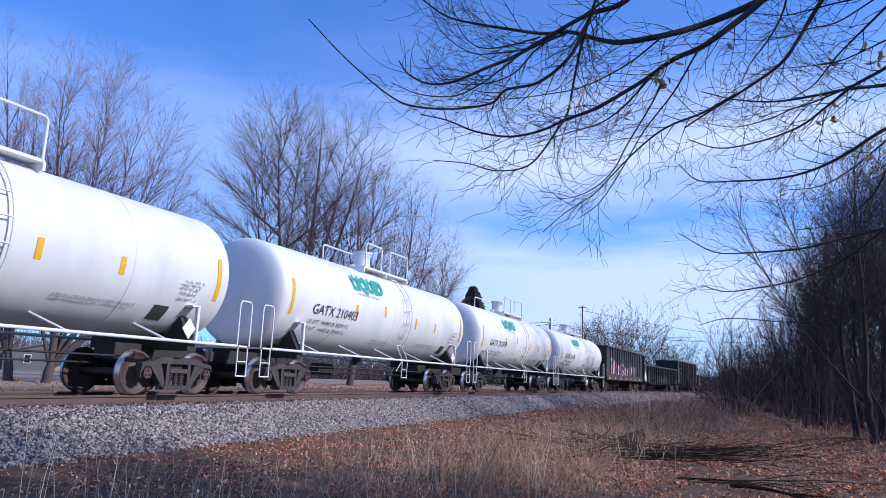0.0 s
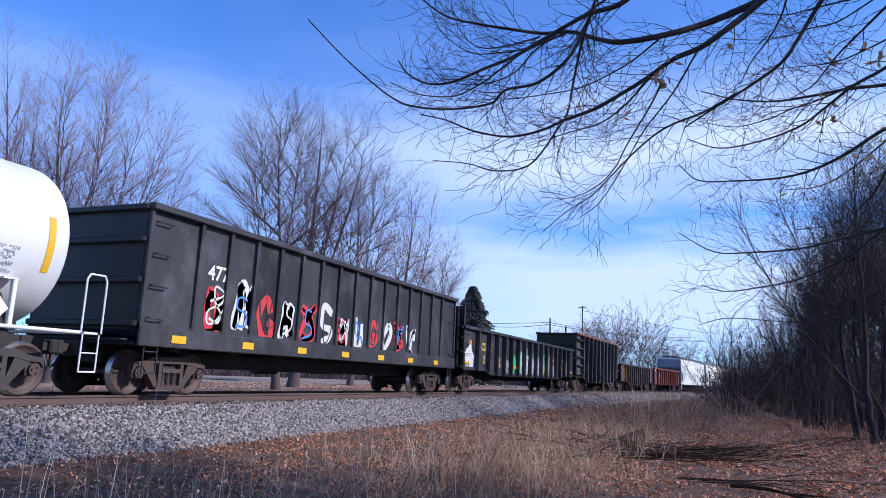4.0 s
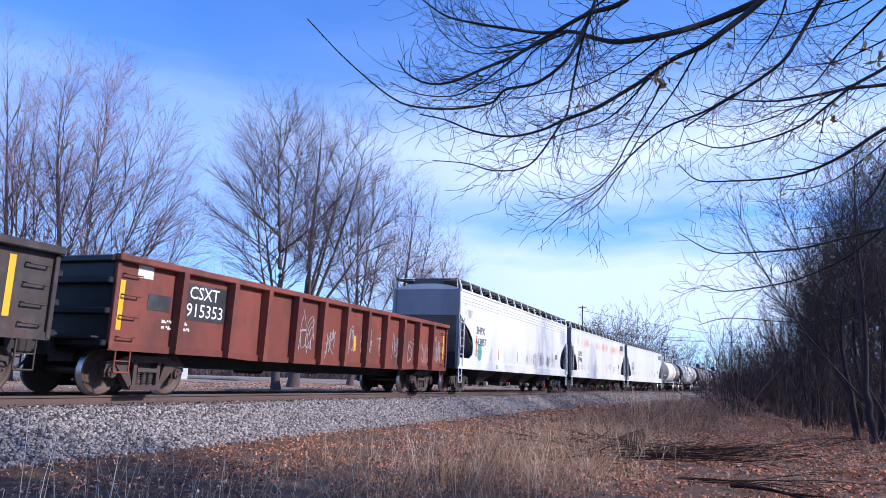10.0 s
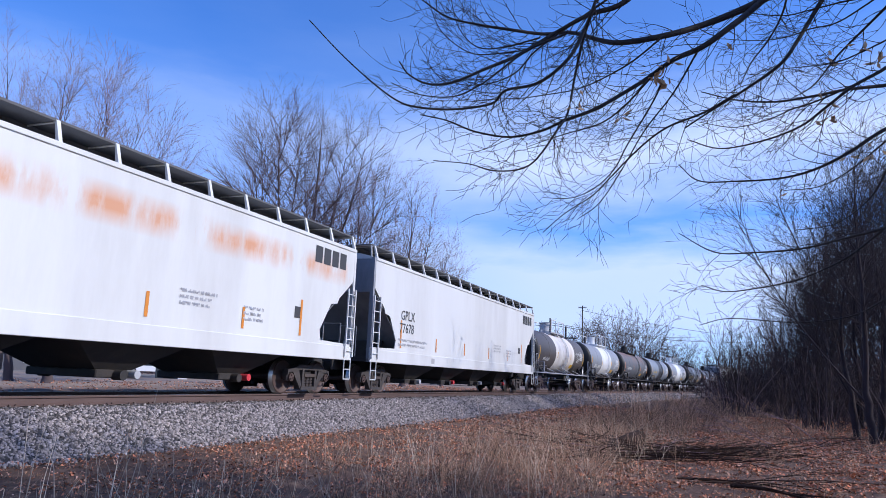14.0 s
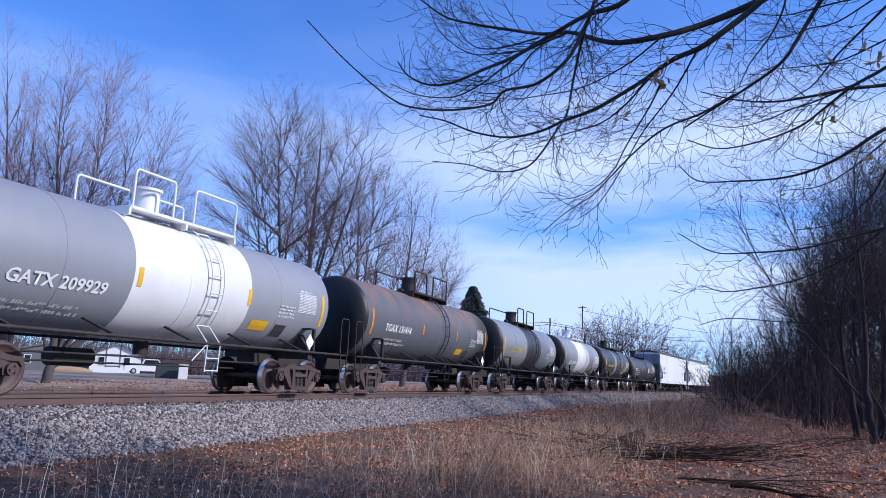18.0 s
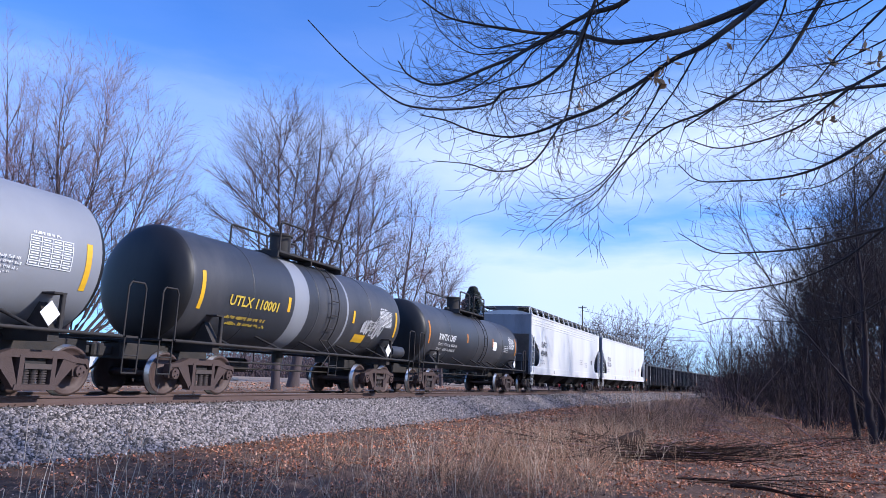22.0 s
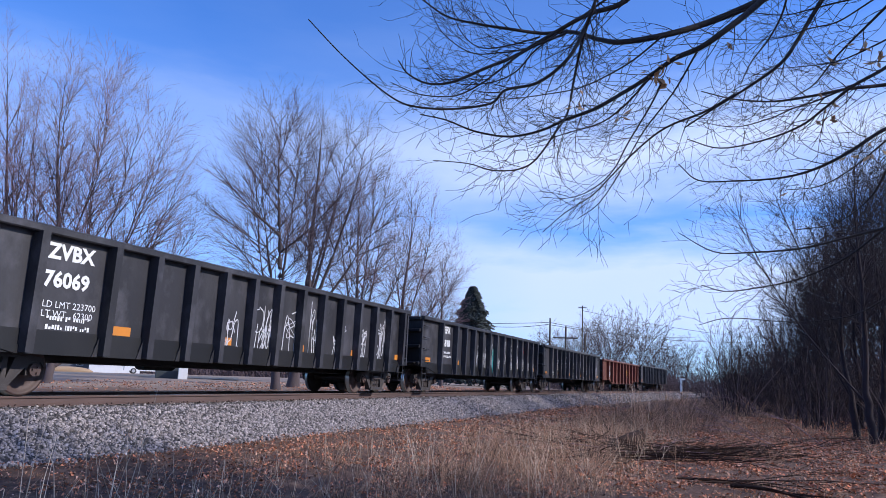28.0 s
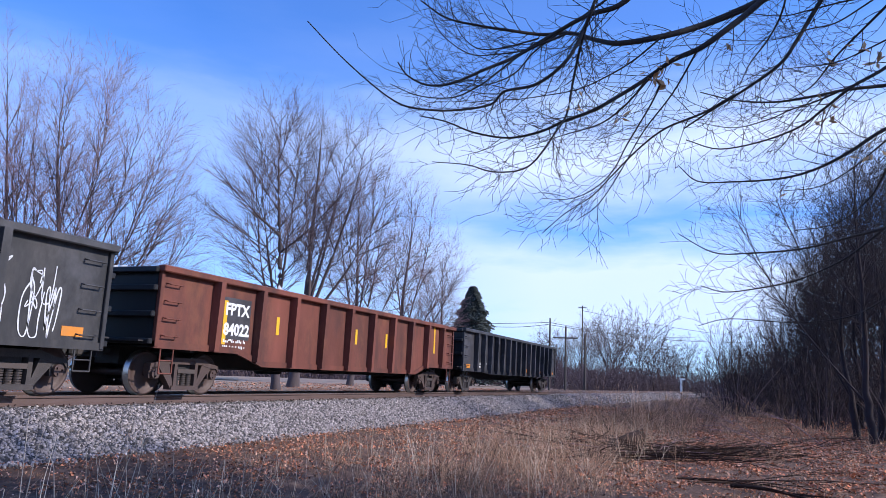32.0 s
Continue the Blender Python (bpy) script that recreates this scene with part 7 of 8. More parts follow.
LIMB_O = [(6.49, -10.80, 4.02), (6.46, -10.41, 3.88), (6.12, -10.23, 3.53), (5.87, -10.15, 3.31), (5.93, -9.86, 3.25), (6.06, -9.44, 3.37), (5.93, -9.19, 3.47)]
LIMB_P = [(7.30, -13.82, 4.41), (7.60, -13.58, 4.26), (7.88, -13.31, 4.07), (7.79, -13.08, 3.75), (7.50, -12.84, 3.51)]
LIMB_Q = [(7.04, -12.86, 4.62), (7.29, -12.79, 4.35), (7.53, -12.66, 4.18), (7.42, -12.49, 3.91), (7.12, -12.38, 3.56)]

LIMB_R = [(6.85, -10.62, 4.21), (6.78, -10.31, 4.06), (6.67, -10.04, 4.0), (6.55, -9.82, 3.97), (6.39, -9.65, 4.04), (6.2, -9.53, 4.18), (5.93, -9.49, 4.49)]
LIMB_S = [(6.82, -10.45, 4.19), (6.73, -10.17, 4.1), (6.63, -9.92, 4.05), (6.51, -9.78, 4.09), (6.34, -9.69, 4.24), (6.11, -9.68, 4.53)]
LIMB_T = [(6.97, -11.67, 4.09), (6.94, -11.39, 3.86), (6.87, -11.13, 3.69), (6.77, -10.87, 3.55), (6.62, -10.56, 3.46), (6.46, -10.27, 3.39), (6.26, -10.02, 3.38)]
LIMB_U = [(6.59, -10.69, 4.08), (6.53, -10.47, 3.89), (6.49, -10.3, 3.68), (6.39, -10.07, 3.55), (6.22, -9.8, 3.5), (6.02, -9.63, 3.55)]
LIMB_V = [(6.94, -11.55, 3.65), (6.95, -11.3, 3.39), (6.92, -11.07, 3.22), (6.83, -10.79, 3.12), (6.75, -10.59, 3.04), (6.66, -10.37, 2.94)]
LIMB_W = [(7.42, -13.76, 4.52), (7.49, -13.52, 4.39), (7.55, -13.28, 4.28), (7.55, -13.04, 4.25), (7.56, -12.83, 4.2), (7.54, -12.56, 4.19), (7.48, -12.18, 4.24)]
LIMB_X = [(7.55, -13.68, 4.52), (7.56, -13.34, 4.5), (7.56, -13.05, 4.46), (7.54, -12.79, 4.43), (7.46, -12.35, 4.51)]
LIMB_Y = [(7.6, -13.86, 4.13), (7.63, -13.53, 3.99), (7.63, -13.28, 3.9), (7.59, -13.02, 3.87), (7.54, -12.57, 3.86)]
LIMB_Z = [(7.66, -13.41, 3.65), (7.68, -13.09, 3.53), (7.66, -12.86, 3.46), (7.64, -12.65, 3.37), (7.61, -12.32, 3.3), (7.52, -11.97, 3.36)]
LIMB_AA = [(8.22, -13.92, 3.33), (8.38, -13.78, 2.99), (8.51, -13.62, 2.7), (8.63, -13.31, 2.47), (8.7, -12.9, 2.42)]
LIMB_AB = [(9.34, -14.09, 1.91), (9.45, -13.66, 1.61), (9.5, -13.36, 1.51), (9.55, -12.89, 1.47), (9.56, -12.2, 1.51), (9.56, -11.84, 1.42)]
LIMB_AC = [(8.25, -14.04, 3.49), (8.32, -13.78, 3.27), (8.4, -13.45, 3.0), (8.43, -13.15, 2.84), (8.41, -12.79, 2.81)]
LIMB_AD = [(8.88, -13.83, 2.47), (9.01, -13.48, 2.18), (9.09, -13.18, 2.02), (9.14, -12.89, 1.91), (9.19, -12.53, 1.84), (9.21, -12.16, 1.8), (9.21, -11.89, 1.88)]


def curve_points(ctrl, per=5):
    pts = [Vector(p) for p in ctrl]
    pts = [pts[0] * 2 - pts[1], *pts, pts[-1] * 2 - pts[-2]]
    out = []
    for i in range(1, len(pts) - 2):
        a, b, c, d = pts[i - 1:i + 3]
        for k in range(per):
            t = k / per
            out.append(0.5 * ((2 * b) + (c - a) * t + (2 * a - 5 * b + 4 * c - d) * t * t + (3 * b - a - 3 * c + d) * t ** 3))
    return out + [pts[-2]]


def build_overhang():
    root = Vector((7.6, -16.4, 0))
    tree = thing("overhanging_tree", "dark bare tree with long drooping branches and a few dead leaves", "tree", at=on_ground(root.x, root.y))
    off = -Vector(tree.matrix_basis.translation)
    rng = random.Random(8)
    fork = Vector((7.7, -16.0, 6.2))
    trunk = [(root + Vector((0, 0, -1.2)), root + Vector((0.05, 0.1, 1.5)), 0.30, 0.24, 0), (root + Vector((0.05, 0.1, 1.5)), fork, 0.24, 0.19, 0), (fork, fork + Vector((0.3, 0.3, 4.5)), 0.19, 0.08, 0)]
    part("trunk", stick_mesh("trunk", [(a + off, b + off, r0, r1, l) for a, b, r0, r1, l in trunk], BARK_NEAR, 10), None, tree)
    limbs = [(LIMB_A, 0.055, 0.010, fork), (LIMB_B, 0.038, 0.008, None), (LIMB_C, 0.046, 0.007, fork), (LIMB_D, 0.026, 0.006, None), (LIMB_E, 0.036, 0.010, fork), (LIMB_F, 0.018, 0.005, None), (LIMB_G, 0.030, 0.007, fork), (LIMB_H, 0.030, 0.006, fork), (LIMB_I, 0.026, 0.006, fork), (LIMB_J, 0.026, 0.006, fork), (LIMB_K, 0.022, 0.005, None), (LIMB_L, 0.013, 0.004, None), (LIMB_M, 0.013, 0.004, None), (LIMB_O, 0.017, 0.005, None), (LIMB_P, 0.020, 0.006, fork), (LIMB_Q, 0.016, 0.006, None), (LIMB_R, 0.012, 0.004, None), (LIMB_S, 0.012, 0.004, None), (LIMB_T, 0.013, 0.004, None), (LIMB_U, 0.014, 0.004, None), (LIMB_V, 0.014, 0.004, None), (LIMB_W, 0.013, 0.004, None), (LIMB_X, 0.015, 0.005, None), (LIMB_Y, 0.013, 0.004, fork), (LIMB_Z, 0.014, 0.004, None), (LIMB_AA, 0.022, 0.006, fork), (LIMB_AB, 0.014, 0.005, fork), (LIMB_AC, 0.016, 0.005, fork), (LIMB_AD, 0.020, 0.006, fork)]
    twigs = []
    toward = Vector((0.86, 0.12, 0.3)).normalized()

    def shoot(p, d, length, r0, level, flip):
        """A long soft twig that sweeps on with its limb, with shorter ones on both sides in turn."""
        step = (0.075, 0.06, 0.05)[level]
        n = max(3, int(length / step))
        turn = rng.gauss(0, 0.075)
        for k in range(n):
            d = (d + Vector((rng.gauss(0, 0.07), rng.gauss(0, 0.07), rng.gauss(0, 0.07) + 0.016)) + toward.cross(d) * turn).normalized()
            q = p + d * step
            twigs.append((p, q, r0 * (1 - 0.75 * k / n), r0 * (1 - 0.75 * (k + 1) / n), level))
            if level < 2 and k > 0 and rng.random() < (0.4, 0.3)[level]:
                flip = -flip
                lie = (toward.cross(d) * flip + toward * rng.gauss(0, 0.5)).normalized()
                bend = radians(rng.uniform(25, 55))
                shoot(q, (d * math.cos(bend) + lie * math.sin(bend)).normalized(), (length * (1 - k / n) * 0.5 + 0.06) * rng.uniform(0.5, 1.1), r0 * 0.62, level + 1, flip)
            p = q

    flip = 1
    for i, (ctrl, r0, r1, start) in enumerate(limbs):
        pts = curve_points(ctrl)
        r0, r1 = r0 * 0.8, r1 * 0.8
        segs = []
        if start is None and ctrl[0][2] > 4.2:
            start = fork + Vector((0, 0, 1.0))
        if start is not None:
            a = Vector(start)
            lead = curve_points([a, a * 0.5 + pts[0] * 0.5 + Vector((0, 0, 0.35)), pts[0]], 4)
            segs += [(p, q, r0 * 1.35, r0 * 1.25, 0) for p, q in zip(lead, lead[1:])]
        n = len(pts) - 1
        for k in range(n):
            t = k / n
            ra, rb = r0 + (r1 - r0) * t ** 0.8, r0 + (r1 - r0) * ((k + 1) / n) ** 0.8
            segs.append((pts[k], pts[k + 1], ra, rb, 0))
            d = (pts[k + 1] - pts[k]).normalized()
            if (i == 3 and t > 0.55) or t < 0.08:
                continue
            flip = -flip
            if rng.random() < 0.72:
                lie = (toward.cross(d) * flip + toward * rng.gauss(0, 0.45)).normalized()
                bend = radians(rng.uniform(22, 48))
                shoot(pts[k], (d * math.cos(bend) + lie * math.sin(bend)).normalized(), rng.uniform(0.2, 1.0) * (1 - 0.35 * t), min(rb * 0.55, 0.0062), 0, flip)
        part("limb", stick_mesh("limb", [(a + off, b + off, x, y, l) for a, b, x, y, l in segs], BARK_NEAR, 7), None, tree)
    tagged(part("twig_mass", stick_mesh("twig_mass", [(a + off, b + off, max(x, 0.0022), max(y, 0.0016), l) for a, b, x, y, l in twigs], BARK_NEAR, 3), None, tree, "thin dark drooping twigs"), kind="stuff")
    # a few leaves that still cling
    for c, count in LEAF_CLUSTERS:
        for _ in range(count):
            p = Vector(c) + Vector((rng.gauss(0, 0.05), rng.gauss(0, 0.05), rng.gauss(0, 0.04))) + off
            g = Geo()
            u = Vector((rng.gauss(0, 1), rng.gauss(0, 1), rng.gauss(0, 1))).normalized()
            w = u.orthogonal().normalized()
            s = rng.uniform(0.035, 0.06)
            g.add([p, p + u * s + w * s * 0.5, p + u * s * 2.2, p + u * s - w * s * 0.5, p + u * s + u.cross(w) * s * 0.35], [(0, 1, 4), (1, 2, 4), (2, 3, 4), (3, 0, 4)])
            part("leaf", g, LEAF_HANG, tree, "withered tan leaf")
    return tree


LEAF_CLUSTERS = [((6.92, -11.61, 3.66), 9), ((6.88, -11.77, 3.77), 4), ((6.26, -10.98, 3.18), 4), ((6.92, -11.27, 3.29), 3), ((7.55, -13.17, 3.43), 4), ((7.55, -13.15, 3.28), 4), ((7.64, -13.26, 3.93), 4), ((7.69, -13.62, 3.89), 5), ((7.60, -13.52, 4.03), 3), ((8.10, -13.57, 3.11), 4), ((8.12, -13.43, 3.07), 3), ((8.18, -12.85, 2.76), 1), ((7.00, -12.26, 4.00), 1), ((6.93, -11.33, 3.91), 2), ((6.92, -11.69, 3.61), 3)]
overhang = build_overhang()


# ---- foreground ----
def build_litter():
    """Curled dead leaves: each a folded blade of four faces; thick under the thicket, thin beside the ballast."""
    rng = np.random.default_rng(31)
    n = 330000
    x = 3 + 44 * rng.random(n) ** 2.2
    y = -18 + rng.random(n) * 14.9
    right = np.clip((x * 0.35 - (y + 12.3)) / 6, 0, 1)
    bare = np.clip((9.5 - x) / 4, 0, 1) * np.clip((y + 9.5) / 2, 0, 1)
    patch = np.array([noise.noise((a * 0.8, b * 0.8, 9)) + 0.6 * noise.noise((a * 2.3, b * 2.3, 4)) for a, b in zip(x, y)])
    keep = (rng.random(n) < 0.55 + 0.6 * right - 0.32 * bare) & (rng.random(n) < 0.62 + 1.1 * patch)
    x, y = x[keep], y[keep]
    m = 15000
    x2, y2 = 8 + 60 * rng.random(m), 3.6 + 16 * rng.random(m) ** 1.4
    m3 = 9000
    x3, y3 = rng.uniform(-9, 4, m3), rng.uniform(-19, -3.6, m3)
    x, y = np.concatenate([x3, x, x2]), np.concatenate([y3, y, y2])
    n = len(x)
    z = np.array([ground_z(a, b) for a, b in zip(x, y)])
    big = np.where(np.arange(n) >= n - m, 1.15, 1.0)
    a = rng.uniform(0, 2 * np.pi, n)
    u = np.stack([np.cos(a), np.sin(a), rng.normal(0, 0.45, n)], -1)
    w = np.stack([-np.sin(a), np.cos(a), rng.normal(0, 0.45, n)], -1)
    s = (rng.uniform(0.008, 0.024, n) * big * (1 + np.clip(x, 0, 45) / 32))[:, None]
    c = np.stack([x, y, z + 0.008 + s[:, 0] * 0.3], -1)
    up = np.array([0, 0, 1.0]) * s
    curl, lobe = rng.uniform(-0.2, 0.9, (n, 1)), rng.uniform(0.4, 0.9, (n, 1))
    v = np.stack([c - u * s + up * curl * 0.5, c + w * s * lobe - u * s * 0.25 + up * curl, c + u * s * rng.uniform(0.7, 1.2, (n, 1)) + up * curl * rng.uniform(0, 1, (n, 1)), c - w * s * lobe * 0.8 + u * s * 0.2 + up * curl, c], 1).reshape(-1, 3)
    f = (np.array([(0, 4, 1), (1, 4, 2), (2, 4, 3), (3, 4, 0)])[None] + 5 * np.arange(n)[:, None, None])
    f = f[rng.permutation(n)]
    cut = n * 6 // 10
    for name, rows, mat, label in (("leaf_litter", f[:cut], LEAF, "fallen brown leaves scattered over the ground"), ("bleached_leaf_litter", f[cut:], LEAF_PALE, "bleached tan leaves among the brown ones")):
        used, back_ = np.unique(rows.reshape(-1, 3), return_inverse=True)
        tagged(new(name, bulk(name, v[used], back_.reshape(-1, 3), mat)), label, "leaves", kind="stuff")


build_litter()


def strands(paths, radii):
    """Thin three-sided stems along rows of points, each one connected."""
    n, k = paths.shape[:2]
    d = np.gradient(paths, axis=1)
    d /= np.linalg.norm(d, axis=2)[..., None] + 1e-9
    u = np.cross(d, np.array([0.31, 0.94, 0.13]))
    u /= np.linalg.norm(u, axis=2)[..., None] + 1e-9
    w = np.cross(d, u)
    a = 2 * np.pi * np.arange(3) / 3
    v = paths[:, :, None] + radii[:, :, None, None] * (u[:, :, None] * np.cos(a)[None, None, :, None] + w[:, :, None] * np.sin(a)[None, None, :, None])
    j, q = np.meshgrid(np.arange(k - 1), np.arange(3), indexing="ij")
    f = np.stack([j * 3 + q, j * 3 + (q + 1) % 3, (j + 1) * 3 + (q + 1) % 3, (j + 1) * 3 + q], -1).reshape(-1, 4)
    f = (f[None] + 3 * k * np.arange(n)[:, None, None]).reshape(-1, 4)
    return v.reshape(-1, 3), f


def stems(rng, x, y, h, r, lean, tilt, bend, k=5):
    """Paths of bent stalks: tilt is a shared lean (n, 2), bend droops the tips."""
    n = len(x)
    z = np.array([ground_z(a, b) for a, b in zip(x, y)]) - 0.02
    dirs = np.concatenate([tilt + rng.normal(0, lean, (n, 2)), np.ones((n, 1))], 1)
    dirs /= np.linalg.norm(dirs, axis=1)[:, None]
    curl = np.concatenate([rng.normal(0, 0.6, (n, 2)), -rng.random((n, 1))], 1) * bend
    t = np.linspace(0, 1, k)[None, :, None]
    paths = np.stack([x, y, z], -1)[:, None] + h[:, None, None] * (dirs[:, None] * t + curl[:, None] * t ** 2.4)
    radii = r[:, None] * np.linspace(1, 0.4, k)[None]
    return paths, radii


def build_grass():
    rng = np.random.default_rng(44)
    tan, dark, pale = [], [], []
    for cx, cy, sx, sy, count, lo, hi, r in GRASS_PATCHES:
        clumps = max(6, count // 16)
        px, py = rng.normal(cx, sx, clumps), rng.normal(cy, sy, clumps)
        pt, ph = rng.normal(0, 0.3, (clumps, 2)), rng.uniform(0.45, 1.25, clumps)
        which = rng.integers(0, clumps, count)
        spread = rng.uniform(0.04, 0.2, clumps)[which]
        x, y = px[which] + rng.normal(0, 1, count) * spread, py[which] + rng.normal(0, 1, count) * spread
        h = rng.uniform(lo, hi, count) * ph[which]
        flat = rng.random(count) < 0.34
        tilt = pt[which] + np.where(flat[:, None], rng.normal(0, 1.6, (count, 2)), 0)
        paths, radii = stems(rng, x, y, h, r * rng.uniform(0.6, 1.35, count), 0.2, tilt, rng.uniform(0.0, 0.55, (count, 1)))
        m = rng.random(count) < 0.26
        tan.append((paths[~m], radii[~m]))
        dark.append((paths[m], radii[m]))
    x, y, h = [], [], []
    for a, b, c in TALL_STALKS:
        for _ in range(2):
            x.append(a + rng.normal(0, 0.09))
            y.append(b + rng.normal(0, 0.09))
            h.append(c * rng.uniform(0.7, 1.0))
    n = len(x)
    pale.append(stems(rng, np.array(x), np.array(y), np.array(h), rng.uniform(0.0032, 0.0055, n), 0.16, np.zeros((n, 2)), rng.uniform(0, 0.25, (n, 1))))
    n = 520
    x, y = rng.uniform(5, 26, n), rng.uniform(-10.8, -5.6, n)
    pale.append(stems(rng, x, y, rng.uniform(0.3, 0.95, n), rng.uniform(0.002, 0.004, n), 0.3, np.zeros((n, 2)), rng.uniform(0, 0.4, (n, 1))))
    # loose twigs lying about
    n = 1500
    x, y = 3 + 30 * rng.random(n) ** 1.4, rng.uniform(-16, -4.6, n)
    dark.append(stems(rng, x, y, rng.uniform(0.15, 0.9, n), rng.uniform(0.002, 0.006, n), 0.4, rng.normal(0, 9, (n, 2)), rng.uniform(0, 0.2, (n, 1))))
    for name, rows, mat, label in (("dry_grass", tan, GRASS, "tangled clumps of dry straw-brown grass"), ("weed_stems", dark, WEED, "dark dead weed stems and loose twigs"), ("seed_stalks", pale, STRAW, "tall bleached stalks standing before the track")):
        v, f = strands(np.concatenate([a for a, b in rows]), np.concatenate([b for a, b in rows]))
        tagged(new(name, bulk(name, v, f, mat)), label, "grass", kind="stuff")


WEED = material("dark_weed_stems", (0.10, 0.06, 0.045), 0.9, vary=0.4, scale=2.0, bump=0, island=0.6)
GRASS_PATCHES = [(9.5, -8.9, 1.5, 0.8, 2000, 0.1, 0.5, 0.0028), (12.5, -8.8, 2.0, 0.9, 3200, 0.12, 0.62, 0.003), (17.0, -8.6, 3.0, 1.2, 3800, 0.15, 0.75, 0.0036), (23.0, -8.0, 3.0, 1.2, 2600, 0.2, 0.9, 0.0046), (27.0, -8.9, 1.3, 0.8, 2000, 0.6, 1.75, 0.005), (34.0, -9.0, 3.0, 0.9, 400, 0.4, 1.2, 0.006), (32.0, -11.6, 5.0, 1.4, 1400, 0.2, 0.9, 0.005), (42.0, -10.5, 7.0, 1.6, 1800, 0.3, 1.0, 0.007), (60.0, -10.5, 10.0, 2.2, 1800, 0.5, 1.5, 0.011), (7.5, -5.9, 2.4, 0.8, 900, 0.05, 0.2, 0.0028), (6.5, -8.2, 1.5, 1.0, 1300, 0.06, 0.3, 0.0026), (15.0, -5.0, 5.0, 0.7, 1500, 0.08, 0.3, 0.004), (20.0, -12.5, 5.0, 1.8, 1300, 0.08, 0.4, 0.0034), (30.0, -15.5, 6.0, 1.2, 900, 0.2, 0.7, 0.0045)]
TALL_STALKS = [(3.20, -8.20, 1.38), (3.15, -8.41, 1.39), (3.46, -8.15, 1.35), (3.62, -8.02, 1.38), (2.76, -8.61, 1.31), (2.59, -8.99, 1.01), (5.54, -6.53, 1.45), (5.65, -6.50, 1.30), (6.24, -6.37, 1.21), (6.80, -6.39, 1.20), (4.02, -8.54, 1.09), (4.44, -8.56, 0.99), (4.65, -8.50, 0.93), (4.70, -8.56, 0.97), (5.10, -8.43, 1.02), (5.23, -8.43, 0.99), (5.14, -8.48, 0.93), (5.23, -8.61, 0.89), (3.72, -8.38, 1.10), (3.70, -8.64, 1.01), (5.87, -9.27, 0.89), (6.18, -9.22, 0.92), (9.23, -8.44, 1.28), (9.43, -8.40, 1.16), (10.66, -9.58, 0.87), (11.06, -9.52, 0.98), (11.56, -9.07, 1.02), (23.79, -9.16, 2.32), (21.84, -9.65, 1.61), (10.37, -8.62, 0.99), (9.48, -9.10, 0.90)]
build_grass()


ROTTEN = material("dark_rotten_bark", (0.045, 0.028, 0.022), 0.95, vary=0.4, scale=9.0, dirt=(0.02, 0.013, 0.011), dirt_amount=0.7, bump=0.6, bump_scale=22, spec=0.1)


def build_brush_pile():
    rng = random.Random(71)
    pile = thing("brush_pile", "heap of cut branches and a dark log on leaf litter", "brush pile", at=on_ground(19.5, -11.0))
    o = Vector(pile.matrix_basis.translation)
    g = Geo()
    a, b = Vector(PILE_LOG[0]) - o, Vector(PILE_LOG[1]) - o
    a.z, b.z = 0.04, 0.24
    g.rod(a, a + (b - a) * 0.6, 0.08, 0.16, 9)
    g.rod(a + (b - a) * 0.6, b, 0.16, 0.2, 9)
    part("log", g, ROTTEN, pile, "dark rotting log")
    for k in range(105):
        near_heap = k % 17 == 0
        along = rng.random() ** 1.2 * (3.4 if not near_heap else 1.6)
        x, y = (16.6 + 0.71 * along + rng.gauss(0, 0.5), -9.3 - 0.70 * along + rng.gauss(0, 0.45)) if not near_heap else (12.9 + rng.gauss(0, 0.6), -11.2 - along)
        segs = []
        turn = radians(rng.gauss(-44.5 if not near_heap else -58, 30)) + (math.pi if rng.random() < 0.25 else 0)
        d = Vector((math.cos(turn), math.sin(turn), rng.gauss(0.005, 0.03))).normalized()
        style = dict(step=(0.3, 0.2, 0.15), wander=0.11, up=-0.006, bare=(0.25, 0.2), kids=(1, 1), chance=0.65, angle=(18, 58), ratio=(0.25, 0.55), tip=0.3)
        stout = k % 5 == 1
        grow(rng, segs, Vector((x, y, ground_z(x, y) + rng.uniform(0.02, 0.26))), d, rng.uniform(1.2, 3.6), rng.uniform(0.022, 0.04) if stout else rng.uniform(0.007, 0.017), 0, 1, style)
        flat = ground_z(x, y)
        low = [(Vector((p.x, p.y, flat + 0.03 + abs(p.z - flat) * 0.33)) - o, Vector((q.x, q.y, flat + 0.03 + abs(q.z - flat) * 0.33)) - o, max(r0, 0.005), max(r1, 0.004), l) for p, q, r0, r1, l in segs]
        tagged(part("branch", stick_mesh("branch", low, BARK_TWIG if k % 8 == 3 and not stout else ROTTEN, 5), None, pile), kind="stuff")
    # thin dead saplings leaning out of the heap
    for foot, tip_ in (((21.5, -13.2), (20.3, -11.4, 0.25)), ((22.5, -13.4), (20.6, -11.2, -0.05)), ((24.0, -14.6), (22.0, -12.4, 0.1))):
        a, b = Vector((*foot, ground_z(*foot))), Vector(tip_)
        segs = []
        style = dict(step=(0.25, 0.2), wander=0.1, up=0.01, bare=(0.3, 0.2), kids=(1, 1), chance=0.6, angle=(20, 55), ratio=(0.2, 0.4), tip=0.3)
        grow(rng, segs, a, (b - a).normalized(), (b - a).length, 0.014, 0, 1, style)
        low = [(p - o, q - o, max(r0, 0.004), max(r1, 0.003), l) for p, q, r0, r1, l in segs]
        tagged(part("branch", stick_mesh("branch", low, BARK_TWIG, 5), None, pile, "pale dead sapling"), kind="stuff")


